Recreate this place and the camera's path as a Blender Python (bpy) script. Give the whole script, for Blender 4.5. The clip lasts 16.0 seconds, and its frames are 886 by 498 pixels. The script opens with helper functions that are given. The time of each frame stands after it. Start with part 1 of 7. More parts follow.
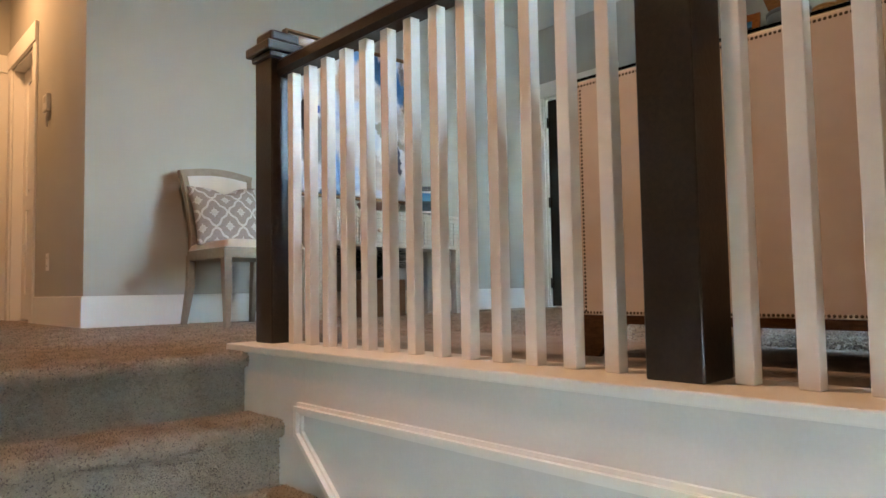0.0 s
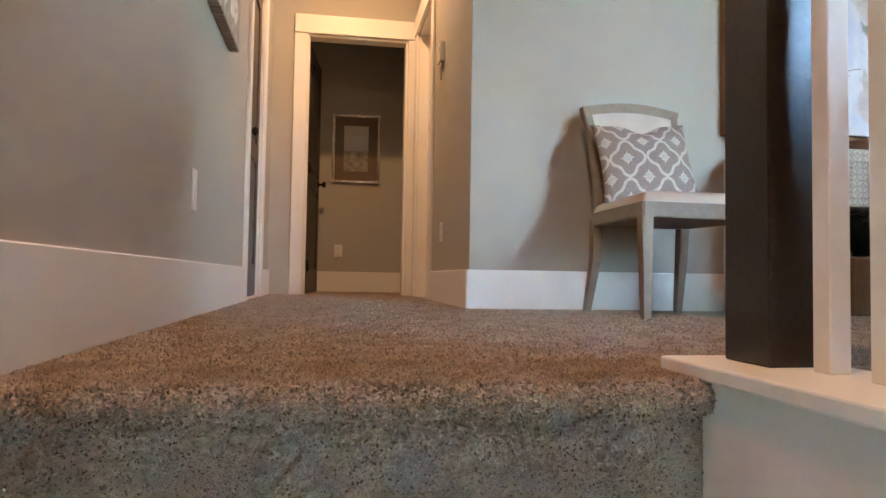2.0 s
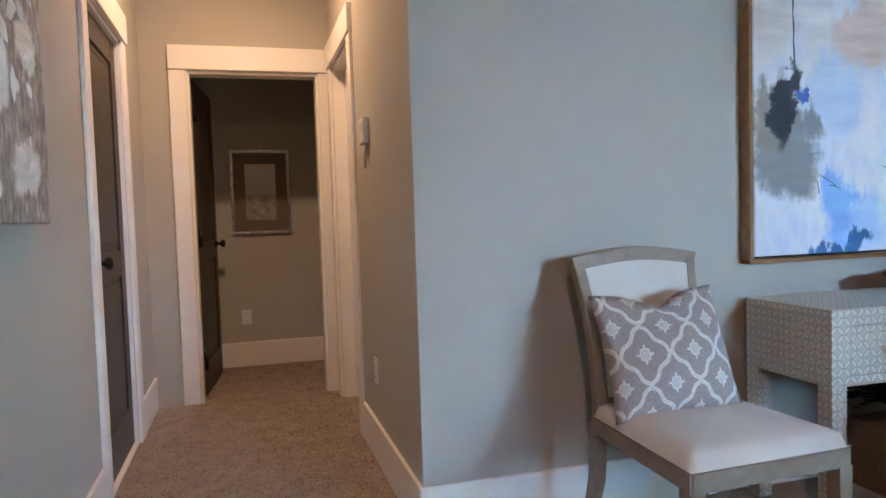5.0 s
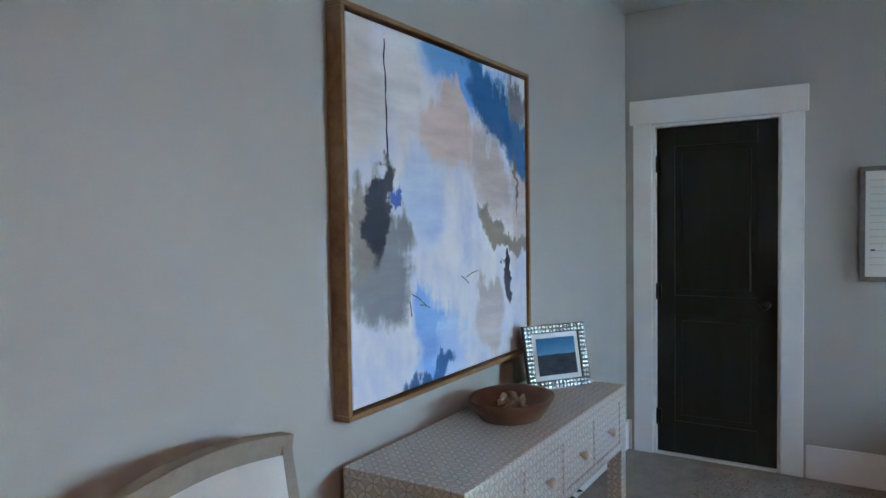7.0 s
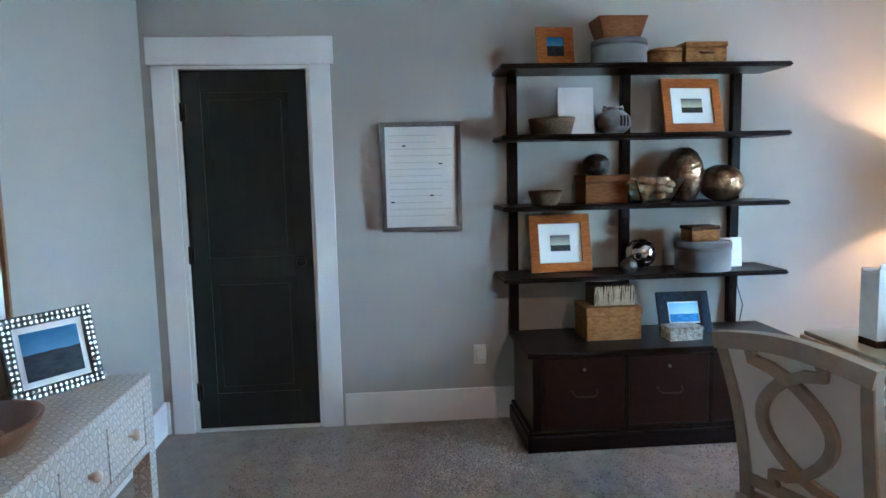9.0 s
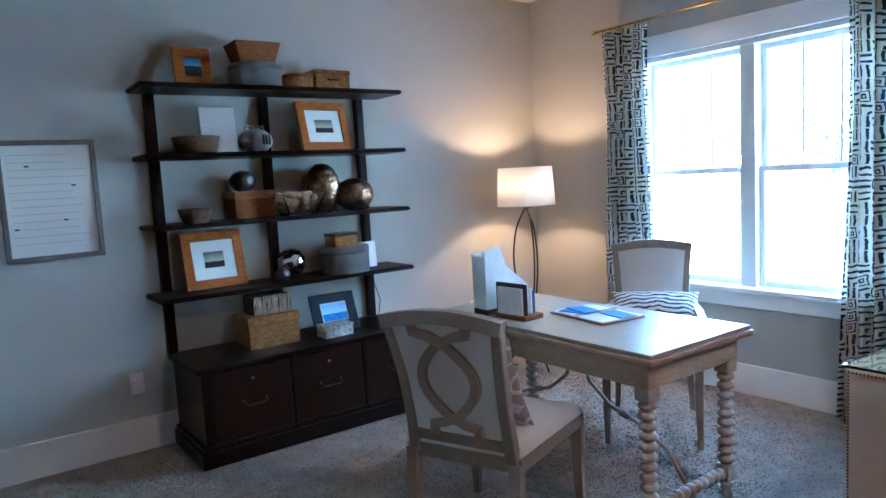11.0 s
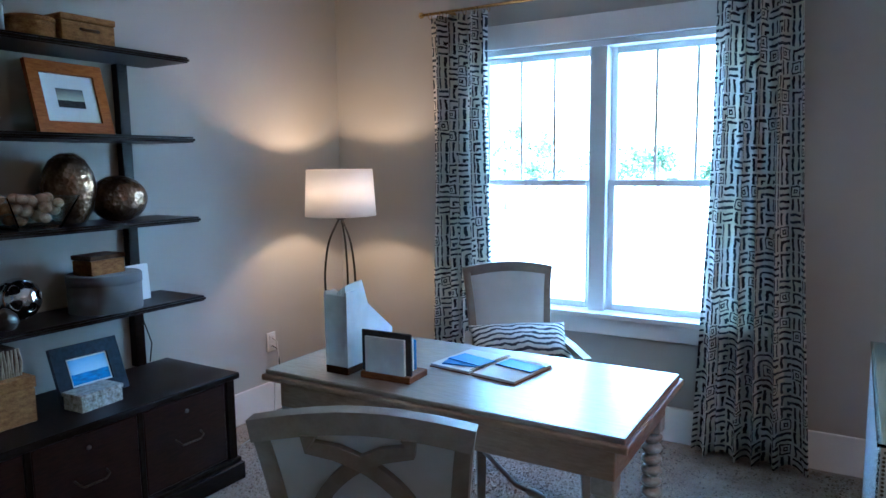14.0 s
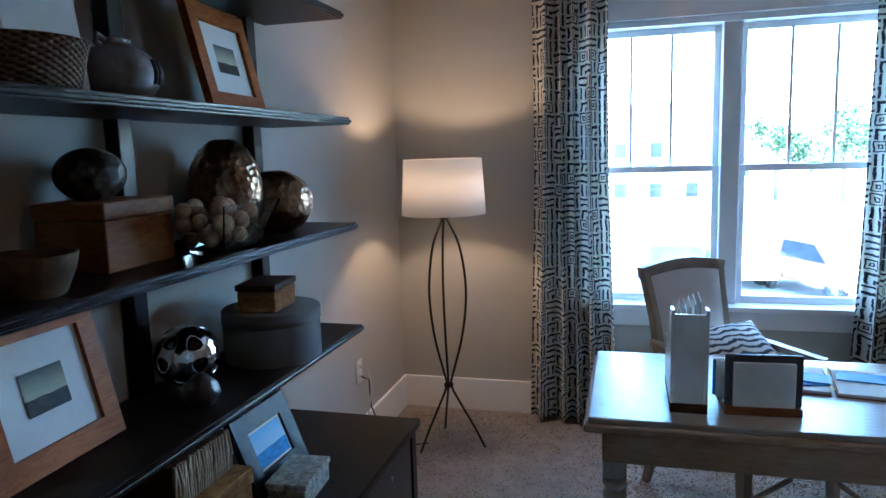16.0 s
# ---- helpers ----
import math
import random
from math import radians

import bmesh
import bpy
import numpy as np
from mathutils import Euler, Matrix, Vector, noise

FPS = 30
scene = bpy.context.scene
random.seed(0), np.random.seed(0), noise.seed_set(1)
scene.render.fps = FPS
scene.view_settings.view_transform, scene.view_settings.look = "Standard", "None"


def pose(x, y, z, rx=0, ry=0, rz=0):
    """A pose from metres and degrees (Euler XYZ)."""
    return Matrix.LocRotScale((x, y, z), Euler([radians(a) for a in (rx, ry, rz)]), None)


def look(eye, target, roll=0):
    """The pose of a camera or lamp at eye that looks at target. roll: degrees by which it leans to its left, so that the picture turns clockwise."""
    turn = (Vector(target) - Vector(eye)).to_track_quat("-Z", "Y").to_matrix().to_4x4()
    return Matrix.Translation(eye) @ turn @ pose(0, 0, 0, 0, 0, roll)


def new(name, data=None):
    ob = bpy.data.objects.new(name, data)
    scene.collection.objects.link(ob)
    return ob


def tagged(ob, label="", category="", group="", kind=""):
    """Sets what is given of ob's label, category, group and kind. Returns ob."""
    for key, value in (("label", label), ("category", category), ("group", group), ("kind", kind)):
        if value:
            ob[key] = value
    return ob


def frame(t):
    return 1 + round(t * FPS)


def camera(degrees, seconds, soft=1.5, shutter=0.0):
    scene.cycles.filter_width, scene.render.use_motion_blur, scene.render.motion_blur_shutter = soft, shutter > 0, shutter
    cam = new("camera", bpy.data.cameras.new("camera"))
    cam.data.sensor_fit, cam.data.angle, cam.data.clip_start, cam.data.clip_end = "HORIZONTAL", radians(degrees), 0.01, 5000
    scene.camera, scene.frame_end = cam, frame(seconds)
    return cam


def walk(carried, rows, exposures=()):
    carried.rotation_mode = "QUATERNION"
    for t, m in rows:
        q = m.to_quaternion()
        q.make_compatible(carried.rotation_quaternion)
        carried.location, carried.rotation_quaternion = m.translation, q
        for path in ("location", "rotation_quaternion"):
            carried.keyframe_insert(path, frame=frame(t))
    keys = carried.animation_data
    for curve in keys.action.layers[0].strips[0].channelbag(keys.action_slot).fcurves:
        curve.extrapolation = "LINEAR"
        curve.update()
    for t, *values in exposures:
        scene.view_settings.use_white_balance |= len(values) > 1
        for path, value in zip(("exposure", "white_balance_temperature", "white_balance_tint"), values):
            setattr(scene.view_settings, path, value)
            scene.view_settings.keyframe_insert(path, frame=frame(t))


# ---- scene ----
cam = camera(65.8, 16.0)
PATH = [
    (0, (-0.161, -1.357, 0.195), (1.192, 0.111, 0.311), -1.00),
    (0.5, (0.037, -1.189, 0.076), (1.051, 0.532, 0.175), 0.49),
    (1, (0.145, -0.907, -0.010), (0.785, 0.986, 0.080), 1.07),
    (1.5, (0.269, -0.566, -0.038), (0.737, 1.378, 0.023), 1.16),
    (2, (0.334, -0.194, 0.145), (0.666, 1.776, 0.230), 0.92),
    (2.5, (0.371, 0.065, 0.307), (0.708, 2.035, 0.368), 0.30),
    (3, (0.333, 0.253, 0.456), (0.581, 2.237, 0.493), 0.71),
    (3.2, (0.302, 0.348, 0.506), (0.547, 2.333, 0.535), 0.60),
    (5.5, (0.508, 1.119, 1.269), (1.357, 2.919, 1.069), -3.46),
    (6, (0.590, 1.521, 1.379), (1.921, 2.993, 1.130), -0.01),
    (6.5, (0.769, 1.516, 1.451), (2.270, 2.829, 1.306), -0.81),
    (7, (0.811, 1.683, 1.464), (2.504, 2.744, 1.384), -0.87),
    (7.5, (0.807, 1.599, 1.521), (2.628, 2.415, 1.384), -1.37),
    (8, (0.843, 1.576, 1.401), (2.764, 2.098, 1.205), -2.04),
    (8.5, (1.056, 1.619, 1.353), (3.037, 1.830, 1.176), -1.94),
    (9, (1.225, 1.715, 1.442), (3.206, 1.554, 1.219), -1.28),
    (9.5, (1.317, 1.902, 1.431), (3.194, 1.276, 1.139), -0.55),
    (10, (1.171, 2.005, 1.431), (2.941, 1.113, 1.164), -0.89),
    (10.2, (1.071, 1.947, 1.423), (2.824, 1.016, 1.178), -1.83),
    (12.3, (1.114, 2.015, 1.430), (2.407, 0.509, 1.185), -1.60),
    (12.5, (1.165, 1.964, 1.445), (2.430, 0.435, 1.189), -1.52),
    (13, (1.448, 1.831, 1.468), (2.564, 0.189, 1.228), -0.67),
    (13.5, (1.758, 1.712, 1.458), (2.857, 0.062, 1.200), -0.73),
    (14, (2.093, 1.726, 1.480), (3.120, 0.027, 1.236), -0.74),
    (14.5, (2.500, 1.741, 1.476), (3.388, -0.030, 1.197), -0.52),
    (15, (2.917, 1.757, 1.507), (3.696, -0.061, 1.213), -0.32),
    (15.5, (3.334, 1.827, 1.495), (3.958, -0.052, 1.216), -0.45),
    (16, (3.809, 1.850, 1.492), (4.329, -0.061, 1.213), -1.68),
]
walk(cam, [(t, look(eye, target, roll)) for t, eye, target, roll in PATH], [(0, 6.98, 7150, 10), (1, 7.00, 6550, 10), (2, 7.22, 6650, 10), (2.5, 7.22, 7500, 10), (3, 7.20, 7400, 10), (5.5, 6.80, 5450, 10), (6.5, 6.62, 5950, 11), (7.5, 6.55, 5700, 10), (9, 7.15, 5450, 7), (10, 7.02, 5150, 6), (12.5, 6.42, 4800, 6), (14, 6.14, 4720, 5), (16, 5.80, 4950, 6)])

# ---- world, sun, lamps ----
world = bpy.data.worlds.new("sky")
scene.world = world
world.use_nodes = True
wn = world.node_tree
sky = wn.nodes.new("ShaderNodeTexSky")
sky.sky_type, sky.sun_disc = "NISHITA", False
sky.sun_elevation, sky.sun_rotation = radians(51), radians(-68)
wn.links.new(sky.outputs[0], wn.nodes["Background"].inputs[0])
wn.nodes["Background"].inputs[1].default_value = 0.15


def lamp(name, kind, m, watts, colour, **more):
    data = bpy.data.lights.new(name, kind)
    data.energy, data.color = watts, colour
    for key, value in more.items():
        if key == "size":
            data.size = value
        elif key == "size_y":
            data.shape, data.size_y = "RECTANGLE", value
        elif key == "angle":
            data.angle = value
        elif key == "radius":
            data.shadow_soft_size = value
        elif key == "disc":
            data.shape, data.size = "DISK", value
        elif key == "spread":
            data.spread = value
    ob = new(name, data)
    ob.matrix_world = m
    return ob


lamp("sun", "SUN", look((-30, 12, 40), (0, 0, 0)), 0.6, (1.0, 0.95, 0.87), angle=radians(0.5))
lamp("lamp_bulb", "POINT", pose(4.685, -1.405, 1.350), 0.29, (1.0, 0.59, 0.31), radius=0.03)
lamp("corridor_downlight", "AREA", look((0.45, 4.25, 2.725), (0.45, 4.25, 0)), 0.20, (1.0, 0.56, 0.28), disc=0.14)
lamp("stair_downlight", "AREA", look((0.35, 0.1, 2.725), (0.35, 0.1, 0)), 0.30, (1.0, 0.60, 0.36), disc=0.14)


# ---- materials ----


def mat(name, nodes):
    m = bpy.data.materials.new(name)
    m.use_nodes = True
    t = m.node_tree
    b = t.nodes["Principled BSDF"]
    nodes(t, b)
    return m


def node(t, kind, **values):
    n = t.nodes.new(kind)
    for key, value in values.items():
        if key == "op":
            n.operation = value
        elif key == "blend":
            n.data_type, n.blend_type = "RGBA", value
        elif key == "feature":
            n.feature = value
    return n


def math_(t, op, a, b=0.0, c=0.0):
    n = t.nodes.new("ShaderNodeMath")
    n.operation = op
    for i, v in enumerate((a, b, c)):
        if isinstance(v, (int, float)):
            n.inputs[i].default_value = v
        else:
            t.links.new(v, n.inputs[i])
    return n.outputs[0]


def mix(t, fac, a, b, blend="MIX"):
    n = t.nodes.new("ShaderNodeMix")
    n.data_type, n.blend_type = "RGBA", blend
    for i, v in ((0, fac), (6, a), (7, b)):
        if isinstance(v, (int, float)):
            n.inputs[i].default_value = v
        elif isinstance(v, tuple):
            n.inputs[i].default_value = (*v, 1)
        else:
            t.links.new(v, n.inputs[i])
    return n.outputs[2]


def coords(t, uv=False, scale=(1, 1, 1)):
    c = t.nodes.new("ShaderNodeTexCoord")
    mp = t.nodes.new("ShaderNodeMapping")
    mp.inputs["Scale"].default_value = scale
    t.links.new(c.outputs["UV" if uv else "Object"], mp.inputs[0])
    return mp.outputs[0]


def noise_(t, vec, scale, detail=4, rough=0.55, distort=0.0):
    n = t.nodes.new("ShaderNodeTexNoise")
    n.inputs["Scale"].default_value, n.inputs["Detail"].default_value = scale, detail
    n.inputs["Roughness"].default_value, n.inputs["Distortion"].default_value = rough, distort
    t.links.new(vec, n.inputs["Vector"])
    return n.outputs[0]


def ramp(t, fac, lo, hi):
    n = t.nodes.new("ShaderNodeMapRange")
    n.inputs[1].default_value, n.inputs[2].default_value = lo, hi
    t.links.new(fac, n.inputs[0])
    return n.outputs[0]


def bump(t, b, height, strength, dist=0.01):
    n = t.nodes.new("ShaderNodeBump")
    n.inputs["Strength"].default_value, n.inputs["Distance"].default_value = strength, dist
    t.links.new(height, n.inputs["Height"])
    t.links.new(n.outputs[0], b.inputs["Normal"])


def plain(name, c1, c2, rough=0.6, metal=0.0, big=3.0, fine=60.0, relief=0.15, depth=0.003, stretch=(1, 1, 1), uv=False, spec=0.5, coat=0.0):
    """A surface of two close colours: large blotches, fine grain and fine relief."""
    def nodes(t, b):
        v = coords(t, uv, stretch)
        n1, n2 = noise_(t, v, big, 3), noise_(t, v, fine, 4)
        f = math_(t, "ADD", math_(t, "MULTIPLY", n1, 0.55), math_(t, "MULTIPLY", n2, 0.45))
        t.links.new(mix(t, ramp(t, f, 0.35, 0.65), c1, c2), b.inputs["Base Color"])
        r = t.nodes.new("ShaderNodeMapRange")
        r.inputs[3].default_value, r.inputs[4].default_value = rough - 0.07, min(1, rough + 0.07)
        t.links.new(n1, r.inputs[0])
        t.links.new(r.outputs[0], b.inputs["Roughness"])
        b.inputs["Metallic"].default_value, b.inputs["Specular IOR Level"].default_value = metal, spec
        b.inputs["Coat Weight"].default_value = coat
        if relief:
            bump(t, b, n2, relief, depth)
    return mat(name, nodes)


def weave(name, c1, c2, pitch=0.0022, rough=0.9, big=4.0):
    """Woven cloth: warp and weft on the surface's own metres."""
    def nodes(t, b):
        v = coords(t, True)
        s = node(t, "ShaderNodeSeparateXYZ")
        t.links.new(v, s.inputs[0])
        a = math_(t, "SINE", math_(t, "MULTIPLY", s.outputs[0], 2 * math.pi / pitch))
        c = math_(t, "SINE", math_(t, "MULTIPLY", s.outputs[1], 2 * math.pi / pitch))
        h = math_(t, "MULTIPLY", a, c)
        n1 = noise_(t, v, big, 4)
        t.links.new(mix(t, ramp(t, n1, 0.35, 0.65), c1, c2), b.inputs["Base Color"])
        b.inputs["Roughness"].default_value = rough
        b.inputs["Sheen Weight"].default_value = 0.15
        bump(t, b, h, 0.2, 0.0008)
    return mat(name, nodes)


def wood(name, c1, c2, rough=0.4, scale=14.0, along=(1, 9, 9), relief=0.08, coat=0.0, spec=0.5):
    def nodes(t, b):
        v = coords(t, True, along)
        n1 = noise_(t, v, scale, 6, 0.6, 0.6)
        n2 = noise_(t, v, scale * 6, 3, 0.5)
        n3 = noise_(t, coords(t), 2.5, 2)
        f = math_(t, "ADD", math_(t, "MULTIPLY", n1, 0.6), math_(t, "ADD", math_(t, "MULTIPLY", n2, 0.2), math_(t, "MULTIPLY", n3, 0.2)))
        t.links.new(mix(t, ramp(t, f, 0.36, 0.64), c1, c2), b.inputs["Base Color"])
        b.inputs["Roughness"].default_value, b.inputs["Coat Weight"].default_value = rough, coat
        b.inputs["Specular IOR Level"].default_value = spec
        bump(t, b, n1, relief, 0.002)
    return mat(name, nodes)


def uv_split(t, size):
    v = coords(t, True, (1 / size, 1 / size, 1))
    s = node(t, "ShaderNodeSeparateXYZ")
    t.links.new(v, s.inputs[0])
    return v, s.outputs[0], s.outputs[1]


def carpet_nodes(t, b):
    v = coords(t)
    n1, n2, n3 = noise_(t, v, 9, 4, 0.6), noise_(t, v, 230, 2, 0.6), noise_(t, v, 70, 3, 0.6)
    c = mix(t, ramp(t, n1, 0.36, 0.66), (0.262, 0.212, 0.170), (0.432, 0.357, 0.290))
    c = mix(t, ramp(t, n3, 0.40, 0.64), c, (0.43, 0.352, 0.282), "MIX")
    c = mix(t, ramp(t, n2, 0.28, 0.50), (0.280, 0.232, 0.190), c)
    t.links.new(c, b.inputs["Base Color"])
    b.inputs["Roughness"].default_value = 0.98
    b.inputs["Specular IOR Level"].default_value = 0.1
    b.inputs["Sheen Weight"].default_value = 0.2
    bump(t, b, math_(t, "ADD", n2, n3), 0.9, 0.012)


def tuft_nodes(t, b):
    g = node(t, "ShaderNodeNewGeometry")
    n1 = noise_(t, coords(t), 9, 4, 0.6)
    c = mix(t, ramp(t, n1, 0.36, 0.66), (0.262, 0.212, 0.170), (0.432, 0.357, 0.290))
    c = mix(t, math_(t, "MULTIPLY", g.outputs["Random Per Island"], 0.42), c, (0.48, 0.395, 0.315))
    r = t.nodes.new("ShaderNodeMath")
    r.operation = "LESS_THAN"
    r.inputs[1].default_value = 0.18
    t.links.new(g.outputs["Random Per Island"], r.inputs[0])
    c = mix(t, r.outputs[0], c, (0.215, 0.180, 0.150))
    t.links.new(c, b.inputs["Base Color"])
    b.inputs["Roughness"].default_value = 0.95
    b.inputs["Specular IOR Level"].default_value = 0.1


def inlay_nodes(t, b):
    """Bone petals of overlapping circles set in taupe resin, with dark joints."""
    v, x, y = uv_split(t, 0.040)
    u = math_(t, "MULTIPLY", math_(t, "ADD", x, y), 0.7071)
    w = math_(t, "MULTIPLY", math_(t, "SUBTRACT", x, y), 0.7071)
    a = math_(t, "ABSOLUTE", math_(t, "SUBTRACT", math_(t, "FRACT", u), 0.5))
    c = math_(t, "ABSOLUTE", math_(t, "SUBTRACT", math_(t, "FRACT", w), 0.5))
    p = math_(t, "ADD", 0.5, math_(t, "MINIMUM", a, c))
    q = math_(t, "SUBTRACT", 0.5, math_(t, "MAXIMUM", a, c))
    d = math_(t, "SQRT", math_(t, "ADD", math_(t, "MULTIPLY", p, p), math_(t, "MULTIPLY", q, q)))
    petal = math_(t, "LESS_THAN", d, 0.675)
    joint = math_(t, "LESS_THAN", math_(t, "ABSOLUTE", math_(t, "SUBTRACT", d, 0.700)), 0.028)
    n = noise_(t, v, 5, 3)
    big = noise_(t, v, 0.35, 3)
    bone = mix(t, ramp(t, n, 0.3, 0.7), (0.57, 0.53, 0.47), (0.70, 0.67, 0.61))
    star = mix(t, ramp(t, big, 0.35, 0.65), (0.50, 0.45, 0.38), (0.58, 0.53, 0.46))
    col = mix(t, petal, star, bone)
    col = mix(t, joint, col, (0.345, 0.295, 0.235))
    t.links.new(col, b.inputs["Base Color"])
    b.inputs["Roughness"].default_value = 0.38
    bump(t, b, math_(t, "SUBTRACT", n, math_(t, "MULTIPLY", joint, 1.5)), 0.25, 0.001)


def lattice_nodes(t, b):
    """Grey cloth with a white ogee trellis and a small scalloped medallion in each cell."""
    v, x, y = uv_split(t, 0.162)
    a = math_(t, "ABSOLUTE", math_(t, "SUBTRACT", math_(t, "FRACT", math_(t, "ADD", x, 0.30)), 0.5))
    c = math_(t, "ABSOLUTE", math_(t, "SUBTRACT", math_(t, "FRACT", math_(t, "MULTIPLY", y, 0.86)), 0.5))
    along = math_(t, "SUBTRACT", a, c)
    wave = math_(t, "MULTIPLY", math_(t, "COSINE", math_(t, "MULTIPLY", along, 11.5)), 0.034)
    q = math_(t, "ABSOLUTE", math_(t, "SUBTRACT", math_(t, "SUBTRACT", math_(t, "ADD", a, c), 0.5), wave))
    line = math_(t, "LESS_THAN", q, 0.052)
    groove = math_(t, "LESS_THAN", q, 0.009)
    d1 = math_(t, "ADD", a, c)
    m = math_(t, "MINIMUM", d1, math_(t, "SUBTRACT", 1.0, d1))
    m = math_(t, "SUBTRACT", m, math_(t, "MULTIPLY", math_(t, "COSINE", math_(t, "MULTIPLY", along, 40.0)), 0.02))
    medal, core = math_(t, "LESS_THAN", m, 0.155), math_(t, "LESS_THAN", m, 0.115)
    n = noise_(t, v, 14, 3)
    grey = mix(t, ramp(t, n, 0.3, 0.7), (0.285, 0.240, 0.222), (0.350, 0.305, 0.285))
    white = mix(t, ramp(t, n, 0.3, 0.7), (0.56, 0.525, 0.50), (0.70, 0.665, 0.635))
    soft = mix(t, ramp(t, n, 0.3, 0.7), (0.46, 0.435, 0.415), (0.58, 0.56, 0.54))
    f = math_(t, "MAXIMUM", line, medal)
    col = mix(t, f, grey, white)
    col = mix(t, math_(t, "MAXIMUM", core, groove), col, soft)
    t.links.new(col, b.inputs["Base Color"])
    b.inputs["Roughness"].default_value = 0.92
    bump(t, b, math_(t, "ADD", math_(t, "MULTIPLY", f, 0.6), n), 0.3, 0.0015)


def maze_nodes(t, b):
    """Cream curtain cloth printed with short dark bars that turn at right angles."""
    v, x, y = uv_split(t, 0.062)
    wob = noise_(t, v, 1.4, 2)
    x = math_(t, "ADD", x, math_(t, "MULTIPLY", wob, 0.34))
    y = math_(t, "ADD", y, math_(t, "MULTIPLY", wob, 0.40))
    cell = node(t, "ShaderNodeCombineXYZ")
    t.links.new(math_(t, "FLOOR", x), cell.inputs[0])
    t.links.new(math_(t, "FLOOR", y), cell.inputs[1])
    wn_ = node(t, "ShaderNodeTexWhiteNoise")
    t.links.new(cell.outputs[0], wn_.inputs["Vector"])
    r = wn_.outputs[0]
    fx = math_(t, "SUBTRACT", math_(t, "FRACT", x), 0.5)
    fy = math_(t, "SUBTRACT", math_(t, "FRACT", y), 0.5)
    ring = math_(t, "MAXIMUM", math_(t, "ABSOLUTE", fx), math_(t, "ABSOLUTE", fy))
    corner = math_(t, "MAXIMUM", math_(t, "ADD", fx, 0.5), math_(t, "ADD", fy, 0.5))
    p1 = math_(t, "LESS_THAN", r, 0.34)
    p2 = math_(t, "LESS_THAN", r, 0.60)
    p3 = math_(t, "LESS_THAN", r, 0.82)

    def pick(f, one, two):
        return math_(t, "ADD", math_(t, "MULTIPLY", f, one), math_(t, "MULTIPLY", math_(t, "SUBTRACT", 1.0, f), two))
    h = pick(p1, math_(t, "ADD", fx, 0.5), pick(p2, math_(t, "ADD", fy, 0.5), pick(p3, corner, math_(t, "MULTIPLY", ring, 2.0))))
    s = math_(t, "FRACT", math_(t, "MULTIPLY", h, 2.0))
    dark = math_(t, "LESS_THAN", math_(t, "ABSOLUTE", math_(t, "SUBTRACT", s, 0.5)), 0.195)
    dark = math_(t, "MULTIPLY", dark, math_(t, "LESS_THAN", ring, math_(t, "ADD", 0.440, math_(t, "MULTIPLY", r, 0.09))))
    n = noise_(t, v, 0.6, 3)
    ink = mix(t, ramp(t, n, 0.42, 0.58), (0.018, 0.022, 0.034), (0.040, 0.062, 0.085))
    cream = mix(t, ramp(t, noise_(t, v, 0.4, 2), 0.45, 0.6), (0.77, 0.76, 0.72), (0.73, 0.715, 0.61))
    t.links.new(mix(t, dark, cream, ink), b.inputs["Base Color"])
    b.inputs["Roughness"].default_value = 0.9
    bump(t, b, noise_(t, v, 40, 2), 0.15, 0.001)
    tr, ms = node(t, "ShaderNodeBsdfTranslucent"), node(t, "ShaderNodeMixShader")
    t.links.new(mix(t, dark, cream, ink), tr.inputs[0])
    ms.inputs[0].default_value = 0.36
    t.links.new(b.outputs[0], ms.inputs[1])
    t.links.new(tr.outputs[0], ms.inputs[2])
    t.links.new(ms.outputs[0], t.nodes["Material Output"].inputs[0])


def speckle_nodes(t, b):
    vo = node(t, "ShaderNodeTexVoronoi", feature="DISTANCE_TO_EDGE")
    vo.inputs["Scale"].default_value = 95
    t.links.new(coords(t, True), vo.inputs["Vector"])
    f = math_(t, "LESS_THAN", vo.outputs[0], 0.13)
    t.links.new(mix(t, f, (0.66, 0.68, 0.66), (0.05, 0.055, 0.06)), b.inputs["Base Color"])
    b.inputs["Roughness"].default_value = 0.35


def stripe_nodes(t, b):
    v, x, y = uv_split(t, 0.03)
    wob = noise_(t, v, 0.55, 3)
    y = math_(t, "ADD", y, math_(t, "MULTIPLY", math_(t, "SINE", math_(t, "MULTIPLY", x, 1.3)), 0.16))
    y = math_(t, "ADD", y, math_(t, "MULTIPLY", wob, 1.1))
    s = math_(t, "FRACT", y)
    f = math_(t, "LESS_THAN", s, 0.42)
    t.links.new(mix(t, f, (0.72, 0.69, 0.62), (0.055, 0.06, 0.07)), b.inputs["Base Color"])
    b.inputs["Roughness"].default_value = 0.92


